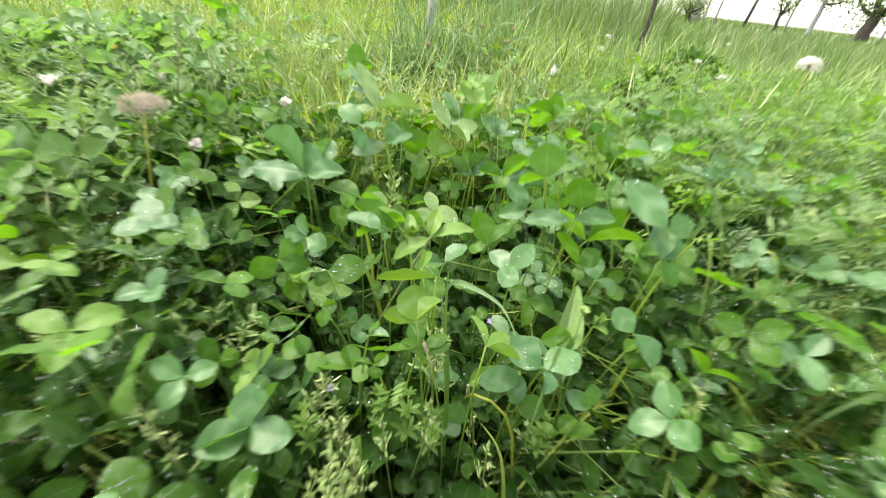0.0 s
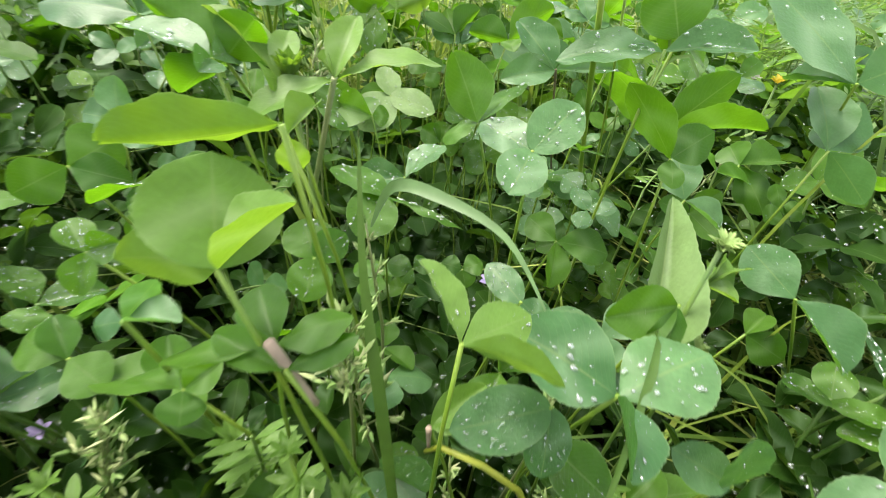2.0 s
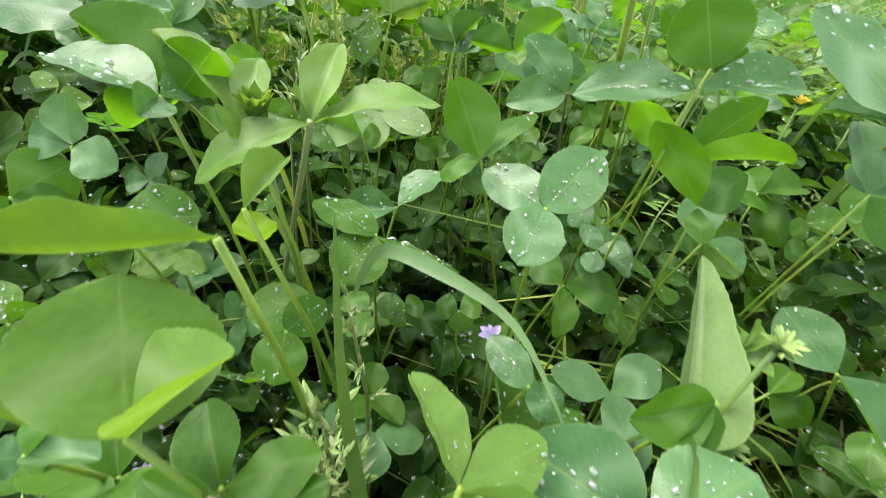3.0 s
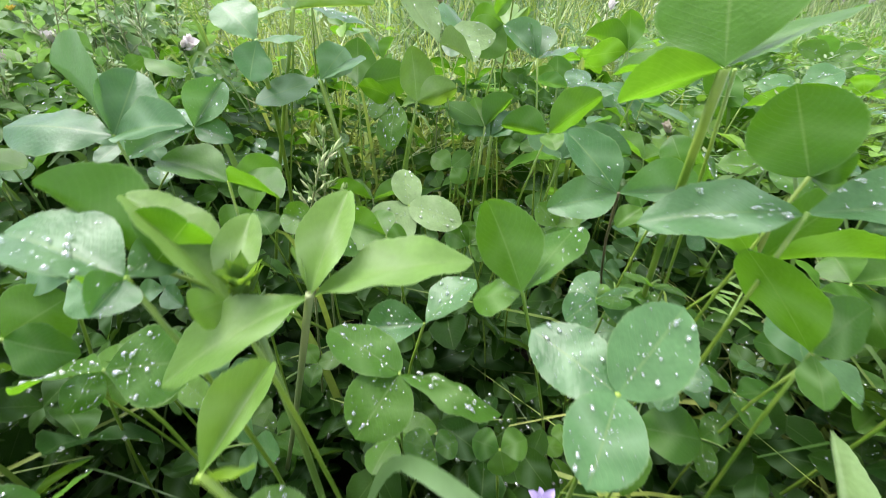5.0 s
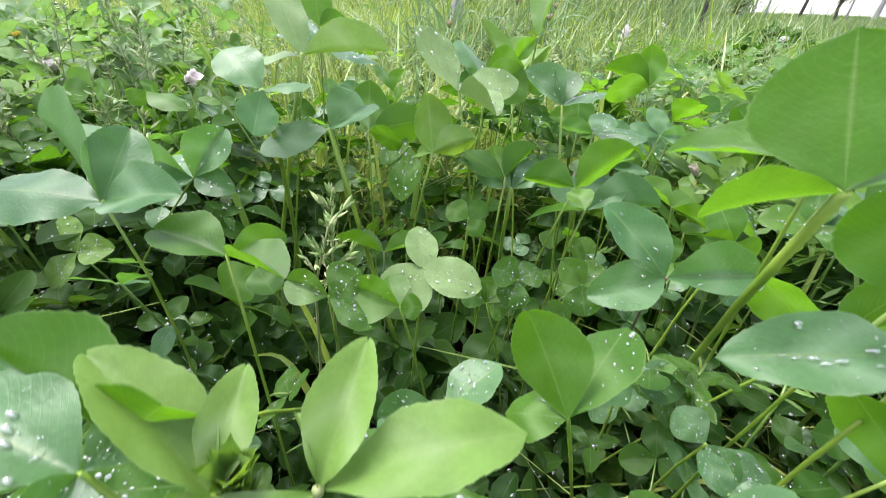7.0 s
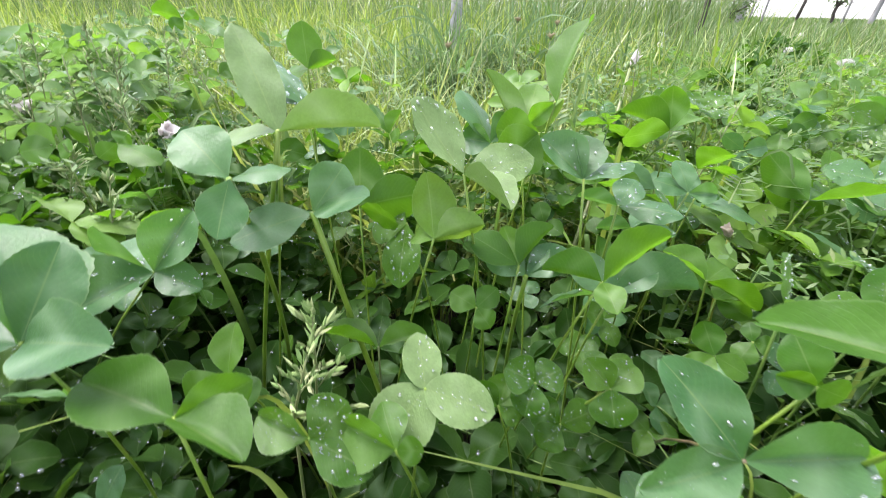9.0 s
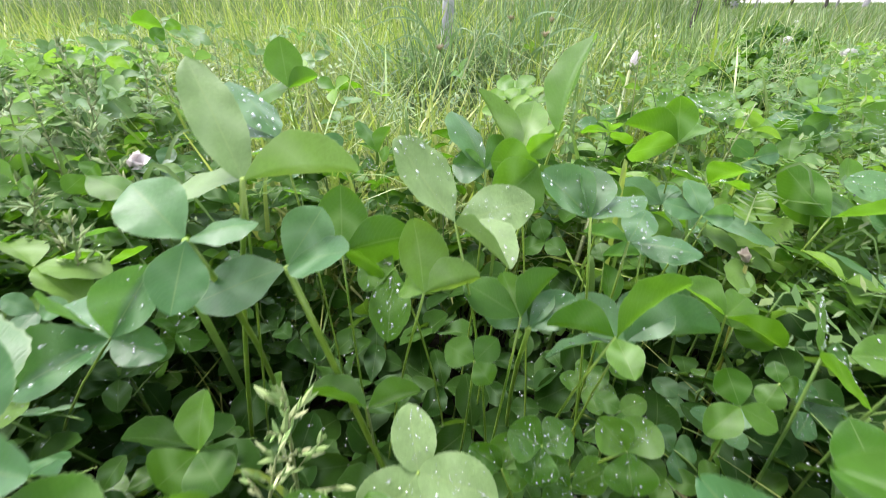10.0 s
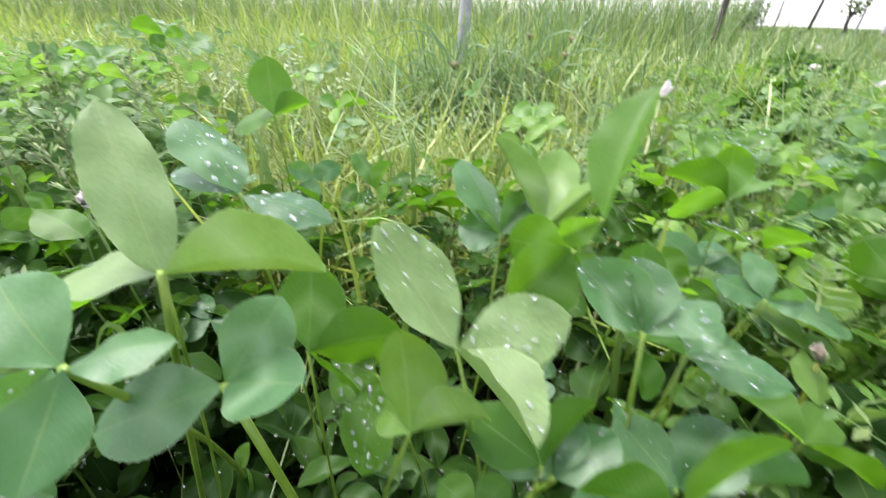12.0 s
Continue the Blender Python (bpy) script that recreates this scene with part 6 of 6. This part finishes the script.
for k in range(22):
    x, y = pg.uniform(-0.46, -0.17), pg.uniform(0.45, 0.78)
    h = pg.uniform(0.23, 0.30) + 0.05 * (y > 0.6)
    lean = pg.uniform(-0.03, 0.04)
    panicle((x + lean, y, h), (x, y, h - pg.uniform(0.05, 0.08)), pg.uniform(0.008, 0.016), 55, 0.010, 400 + k)


def petals(ob, at, up, count, length, width, open_angle, mat, seed, name="petal"):
    """Petals in a ring, each a mesh of its own."""
    rng = random.Random(seed)
    v0, f0, uv0 = leaflet_data(0.3, 0.15, 0.02, 0.9, seed, nu=4, nv=4)
    me = mesh_of(name, v0, f0, mat, uv0)
    up = Vector(up).normalized()
    side = up.orthogonal().normalized()
    for k in range(count):
        a = k * 2.39996 + rng.uniform(-0.2, 0.2)
        out = Matrix.Rotation(a, 3, up) @ side
        lean = open_angle * rng.uniform(0.6, 1.2)
        d = up * math.cos(lean) + out * math.sin(lean)
        L = length * rng.uniform(0.85, 1.1)
        m = Matrix.Translation(Vector(at)) @ frame_of(d, up * math.sin(lean) - out * math.cos(lean)) @ Matrix.Diagonal((L * width, L, L, 1))
        part_mesh(name, me, ob, m)


def flower(at, root, count, length, width, open_angle, mat, seed, label, stalk=None, name="flower", up=(0, -0.2, 1), r=0.0009):
    ob = thing(name, root, label, "flower")
    petiole(ob, root, at, (0.004, 0.002, 0), r, r * 0.7, stalk or STEM, "stalk")
    cup = []
    for k in range(7):
        a = k * 0.9
        cup.append(spikelet_data(Vector(at) - Vector(up).normalized() * length * 0.2, Vector(up) + Vector((math.cos(a) * 0.6, math.sin(a) * 0.6, 0)), length * 0.6, length * 0.1, random.Random(k)))
    part_mesh("calyx", mesh_of("calyx", *join_data(cup), STEM), ob)
    petals(ob, at, up, count, length, width, open_angle, mat, seed)
    return ob


PALE = "pale closed flower with papery pinkish-white petals"
flower((-0.203, 0.40, 0.245), (-0.19, 0.42, 0), 5, 0.014, 0.7, 0.3, PETAL, 1, PALE, up=(0.7, -0.3, 0.5))
flower((-0.163, 0.525, 0.262), (-0.15, 0.54, 0), 5, 0.015, 0.7, 0.3, PETAL, 2, PALE, up=(0.8, -0.2, 0.5))
flower((-0.358, 0.62, 0.248), (-0.35, 0.63, 0), 7, 0.016, 0.7, 0.6, PETAL, 3, PALE)
flower((-0.45, 0.55, 0.245), (-0.44, 0.56, 0), 7, 0.018, 0.7, 0.6, PETAL, 4, PALE)
flower((0.0813, 0.265, 0.1833), (0.085, 0.27, 0), 8, 0.005, 0.6, 1.0, LILAC, 5, "tiny lilac flower deep among the clover")
flower((-0.0813, 0.221, 0.132), (-0.08, 0.23, 0), 6, 0.005, 0.6, 1.0, LILAC, 6, "tiny lilac flower deep among the clover")
flower((-0.0348, 0.2335, 0.132), (-0.03, 0.24, 0), 6, 0.005, 0.6, 1.0, LILAC, 7, "tiny lilac flower deep among the clover")
flower((0.1245, 0.2200, 0.2370), (0.118, 0.222, 0), 26, 0.0048, 0.28, 0.9, SEED, 8, "small white clover flower head with slim florets")
flower((0.1290, 0.2170, 0.2060), (0.128, 0.225, 0), 22, 0.005, 0.3, 0.9, SEED, 9, "small white clover flower head with slim florets")
flower((0.254, 0.408, 0.235), (0.26, 0.42, 0), 7, 0.006, 0.5, 0.9, YELLOW, 10, "small yellow flower among the clover")
flower((-0.47, 0.70, 0.27), (-0.47, 0.70, 0), 6, 0.008, 0.6, 0.9, YELLOW, 12, "small yellow flower among the clover")
flower((0.28, 0.47, 0.22), (0.28, 0.48, 0), 6, 0.009, 0.6, 0.6, PETAL, 13, "small white flower among the clover")
flower((0.0157, 0.258, 0.252), (0.022, 0.262, 0.0), 16, 0.012, 0.4, 0.25, CLOVER_YOUNG, 14, "closed green flower bud at a clover shoot's tip", STEM, "flower_bud", (0.1, -0.2, 1), 0.0012)
flower((0.188, 0.50, 0.2255), (0.215, 0.51, 0), 5, 0.011, 0.5, 0.25, TUFT_DULL, 16, "withered beige flower drooping among clover leaves", STEM_YELLOW, up=(-0.5, -0.2, 0.8), r=0.0014)


def dandelion(at, root, radius, label, seed, cap=1.0, count=150, tuft=None):
    """A dandelion clock: a small cushion and many fine tufted seeds."""
    rng = random.Random(seed)
    ob = thing("dandelion", root, label, "flower", "dandelions")
    petiole(ob, root, at, (0.002, 0.001, 0), 0.0023, 0.0018, STEM_YELLOW, "stalk")
    at = Vector(at)
    ball = [spikelet_data(at, Vector((rng.gauss(0, 1), rng.gauss(0, 1), rng.gauss(0.2, 1))), radius * 0.25, radius * 0.08, rng) for _ in range(24)]
    part_mesh("cushion", mesh_of("cushion", *join_data(ball), SHEATH), ob)
    tufts = []
    for _ in range(count):
        d = Vector((rng.gauss(0, 1), rng.gauss(0, 1), rng.gauss(0, 1))).normalized()
        if d.z < -0.35:
            d.z *= -1
        d.z *= cap
        end = at + d * radius * rng.uniform(0.8, 1.0)
        side = d.orthogonal().normalized()
        other = d.cross(side).normalized()
        verts, faces = [at + d * radius * 0.2, at + d * radius * 0.2 + side * 0.00025, end + side * 0.00025, end], [(0, 1, 2, 3)]
        for k in range(7):
            a = k * 0.898 + rng.uniform(-0.2, 0.2)
            out = side * math.cos(a) + other * math.sin(a)
            w = out.cross(d) * 0.0005
            o = len(verts)
            tip = end + (out + d * 0.25) * radius * 0.24
            verts += [end - w, end + w, tip + w * 0.6, tip - w * 0.6]
            faces.append((o, o + 1, o + 2, o + 3))
        tufts.append((verts, faces))
    part_mesh("seed_head", mesh_of("seed_head", *join_data(tufts), tuft or TUFT, smooth=False), ob, None, "airy pale seed head")
    return ob


dandelion((-0.2936, 0.48, 0.258), (-0.305, 0.425, 0), 0.024, "spent dandelion with a flattened beige seed head", 1, 0.3, 170, TUFT_DULL)
dandelion((0.86, 1.1, 0.331), (0.85, 1.06, 0), 0.026, "white dandelion clock standing above the clover", 2, 0.8, 170)
flower((0.2046, 0.80, 0.288), (0.10, 0.55, 0.08), 6, 0.017, 0.5, 0.3, PETAL, 24, "half-closed pale flower on a slanting stalk", STEM_PALE, up=(0.4, 0.3, 0.8), r=0.0022)
for n, (x, y, z) in enumerate(((0.10, 1.20, 0.325), (0.19, 1.30, 0.32), (-0.02, 1.05, 0.285), (0.16, 1.15, 0.30))):
    flower((x, y, z), (x - 0.02, y, 0), 14, 0.012, 0.3, 0.7, STRAW, 60 + n, "withered brownish flower head in the grass", STEM_PALE, "withered_flower", r=0.0009)
CLOCK = "white dandelion clock far out in the grass"
for n, (x, y) in enumerate(((0.62, 1.88), (2.05, 3.5), (1.56, 4.6), (0.965, 1.78), (0.89, 2.65))):
    dandelion((x, y, 0.262 + 0.01 * (n % 3)), (x - 0.02, y - 0.02, 0), 0.014 + 0.004 * (n % 3), CLOCK, 30 + n, 0.8, 60)
dandelion((0.7933, 1.3, 0.265), (0.75, 1.26, 0), 0.016, "small withered dandelion in the grass", 7, 0.5, 50)


def vetch(start, end, pairs, size, seed):
    """A vetch leaf: a thin rib with narrow leaflets in pairs."""
    rng = random.Random(seed)
    start, end = Vector(start), Vector(end)
    root = Vector((start.x + rng.uniform(-0.02, 0.02), start.y + rng.uniform(0, 0.03), 0))
    ob = thing("vetch", root, "green vetch with narrow leaflets in pairs along a thin rib", "vetch", "vetch plants")
    petiole(ob, root, start, (0.004, 0.004, 0), 0.0008, 0.0006)
    rib = arc(start, end, (0, 0, 0.004), 7)
    v, f = tube_data(rib, [0.0005] * 7, 5)
    part_mesh("rib", mesh_of("rib", v, f, STEM), ob)
    d = (end - start).normalized()
    side = d.cross(Vector((0, 0, 1))).normalized()
    for k in range(pairs):
        p = rib[0].lerp(rib[-1], (k + 0.5) / pairs)
        for s in (-1, 1):
            tip = p + (side * s + d * 0.45 + Vector((0, 0, rng.uniform(-0.5, 0.1)))).normalized() * size * rng.uniform(0.85, 1.1)
            leaflet(ob, p, tip, Vector((0, 0, 1)), 0.26, 0, "clover" if seed % 2 else "young")
    return ob


vetch((0.205, 0.49, 0.2135), (0.262, 0.50, 0.205), 7, 0.019, 1)
vetch((0.215, 0.70, 0.23), (0.193, 0.70, 0.285), 6, 0.014, 2)
vetch((0.264, 0.36, 0.1666), (0.32, 0.40, 0.175), 8, 0.015, 3)
vetch((0.170, 0.35, 0.187), (0.19, 0.375, 0.187), 5, 0.012, 4)
vetch((0.010, 0.205, 0.150), (0.0135, 0.200, 0.178), 5, 0.012, 6)
vetch((0.30, 0.52, 0.215), (0.35, 0.50, 0.21), 8, 0.018, 7)
vetch((0.33, 0.60, 0.22), (0.39, 0.62, 0.225), 8, 0.018, 8)
vetch((0.36, 0.42, 0.19), (0.42, 0.44, 0.185), 8, 0.016, 9)
vetch((0.24, 0.63, 0.235), (0.29, 0.65, 0.24), 7, 0.015, 10)


def long_blade(points, width, seed, label, mat=None, fold=0.25):
    """One broad grass blade, creased along its middle."""
    pts = [Vector(p) for p in points]
    fine = []
    for i in range(len(pts) - 1):
        p0, p1, p2, p3 = pts[max(i - 1, 0)], pts[i], pts[i + 1], pts[min(i + 2, len(pts) - 1)]
        for k in range(5):
            t = k / 5
            fine.append(0.5 * ((2 * p1) + (p2 - p0) * t + (2 * p0 - 5 * p1 + 4 * p2 - p3) * t * t + (3 * p1 - p0 - 3 * p2 + p3) * t ** 3))
    fine.append(pts[-1])
    n = len(fine)
    verts, faces = [], []
    for i, p in enumerate(fine):
        d = (fine[min(i + 1, n - 1)] - fine[max(i - 1, 0)]).normalized()
        s = d.cross(Vector((0.25, -0.8, 0.55))).normalized()
        up = s.cross(d)
        w = width * 0.5 * min(1, 3 * (i + 1) / n) * (1 - 0.92 * max(0, i / (n - 1) - 0.45) / 0.55)
        verts += [p - s * w + up * w * fold, p, p + s * w + up * w * fold]
    for i in range(n - 1):
        a = i * 3
        faces += [(a, a + 1, a + 4, a + 3), (a + 1, a + 2, a + 5, a + 4)]
    ob = new("wild_grass", mesh_of("wild_grass", verts, faces, mat or GRASS_LOW))
    return tagged(ob, label, "grass", "broad grass blades")


long_blade([(0.040, 0.240, 0.222), (0.046, 0.242, 0.2345), (0.0596, 0.235, 0.236), (0.0761, 0.225, 0.2317), (0.087, 0.21, 0.2196)], 0.0036, 1, "broad pale grass blade arching over the clover", GRASS_BLUE)
long_blade([(0.06, 0.20, 0.0), (0.049, 0.205, 0.1687), (0.0425, 0.216, 0.22), (0.0408, 0.225, 0.2546)], 0.0035, 3, "upright fresh green grass blade", GRASS_LOW)
long_blade([(0.10, 0.16, 0.0), (0.095, 0.165, 0.09), (0.088, 0.185, 0.14), (0.072, 0.20, 0.155)], 0.003, 4, "thin bent grass blade under the leaves", GRASS)
lb = random.Random(31)
for k in range(70):
    x, y = lb.uniform(-0.4, 0.6), lb.uniform(0.02, 0.75)
    h = lb.uniform(0.12, 0.2) if y < 0.45 else lb.uniform(0.2, 0.28)
    a, q = lb.uniform(0, 6.28), lb.uniform(0.02, 0.07)
    long_blade([(x, y, 0), (x + 0.25 * q * math.cos(a), y + 0.25 * q * math.sin(a), h * 0.6), (x + 0.6 * q * math.cos(a), y + 0.6 * q * math.sin(a), h * 0.95), (x + q * math.cos(a), y + q * math.sin(a), h * lb.uniform(0.8, 1.05))],
               lb.uniform(0.0025, 0.0055), k, "fresh green grass blade between clover plants", lb.choice((GRASS_LOW, GRASS, GRASS_LOW)))


for k in range(150):
    x, y = (lb.uniform(0.13, 0.75), lb.uniform(0.22, 0.95)) if k % 4 else (lb.uniform(-0.55, -0.16), lb.uniform(0.42, 0.85))
    h = lb.uniform(0.19, 0.27)
    a, q = lb.uniform(0, 6.28), lb.uniform(0.03, 0.12)
    long_blade([(x, y, 0), (x + 0.2 * q * math.cos(a), y + 0.2 * q * math.sin(a), h * 0.65), (x + 0.6 * q * math.cos(a), y + 0.6 * q * math.sin(a), h), (x + q * math.cos(a), y + q * math.sin(a), h * lb.uniform(0.75, 1.0))],
               lb.uniform(0.003, 0.0075), 200 + k, "broad green grass blade arching through vetch and clover", lb.choice((GRASS_LOW, GRASS, GRASS_LOW, GRASS_BLUE)))


def whorled_herb(x, y, z, seed):
    """A small herb with rings of narrow pointed leaves up its stem."""
    rng = random.Random(seed)
    ob = thing("whorled_herb", (x, y, 0), "small yellow-green herb with rings of narrow leaves", "herb", "whorled herbs")
    lean = Vector((rng.uniform(-0.01, 0.01), rng.uniform(-0.012, 0.004), 0))
    top = Vector((x, y, z)) + lean
    petiole(ob, (x, y, 0), top, (0.002, 0.002, 0), 0.0007, 0.0005, STEM_BRIGHT)
    for level, reach in ((0.80, 0.011), (0.91, 0.010), (1.0, 0.007)):
        at = Vector((x, y, 0)).lerp(top, level)
        turn = rng.uniform(0, 6.28)
        for k in range(7):
            a = turn + k * 0.898 + rng.uniform(-0.15, 0.15)
            tip = at + Vector((math.cos(a), math.sin(a), rng.uniform(0.25, 0.7) + 0.5 * (level == 1.0))).normalized() * reach * rng.uniform(0.8, 1.15)
            leaflet(ob, at, tip, Vector((0, 0, 1)), 0.34, rng.choice((0, 1)), "young")
    return ob


for n, (x, y, z) in enumerate(((0.0253, 0.1943, 0.178), (0.0070, 0.2120, 0.168), (0.0385, 0.2010, 0.170), (-0.030, 0.190, 0.165), (0.118, 0.205, 0.160))):
    whorled_herb(x, y, z, 40 + n)
bent = thing("bent_stalk", (0.115, 0.190, 0), "bent pale yellow stalk hanging over the dark hollow", "stalk")
v, f = tube_data([Vector(q) for q in ((0.0605, 0.2010, 0.1750), (0.0640, 0.1990, 0.1815), (0.0757, 0.1945, 0.1815), (0.0870, 0.1955, 0.1680), (0.0960, 0.1970, 0.1450), (0.1040, 0.1960, 0.1000), (0.115, 0.190, 0.0))], [0.0007, 0.0008, 0.0009, 0.0010, 0.0010, 0.0011, 0.0012], 6)
part_mesh("stalk", mesh_of("stalk", v, f, STEM_YELLOW), bent)

# ---- tussock round the pale trunk ----
tr = np.random.default_rng(14)


def tussock(x, y, spread, counts, height, label):
    """A tuft of long grass: an upright heart, an arching ring and drooping outer blades."""
    ob = thing("grass_tussock", (x, y, 0), label, "grass", "grass tussocks")
    for n, lean, droop, ring in zip(counts, ((0.02, 0.2), (0.1, 0.4), (0.25, 0.6)), ((0.0, 0.4), (0.3, 1.0), (0.7, 1.3)), (0.5, 1.0, 1.15)):
        a, q = tr.uniform(0, 6.283, n), spread * ring * np.sqrt(tr.uniform(0, 1, n))
        xy = np.stack([x + q * np.cos(a) * 1.5, y + q * np.sin(a)], 1)
        part_mesh("foliage", blades("foliage", tr, xy, height * tr.uniform(0.6, 1.05, n), tr.uniform(0.004, 0.009, n), tr.uniform(*lean, n), tr.uniform(*droop, n), GRASS_BLUE, levels=8), ob)
    return ob


tussock(-0.04, 1.50, 0.16, (120, 220, 110), 0.44, "bluish tussock of long arching grass round a pale trunk")
tussock(0.20, 1.72, 0.13, (140, 140, 60), 0.50, "tall bluish tussock of upright grass in the meadow")


for k, (dx, h, reach) in enumerate(((-0.02, 0.35, -0.20), (0.0, 0.33, -0.22), (-0.03, 0.295, -0.13), (0.03, 0.30, 0.12), (-0.02, 0.31, 0.10), (0.16, 0.31, 0.20), (0.14, 0.28, 0.17), (0.10, 0.34, 0.22), (-0.06, 0.27, -0.10))):
    x = -0.02 + dx
    long_blade([(x, 1.36, 0.02), (x + reach * 0.12, 1.34, h * 0.78), (x + reach * 0.45, 1.31, h), (x + reach, 1.28, h * 0.87)], 0.0062, 500 + k, "long pale arching grass blade of the tussock", GRASS_BLUE)
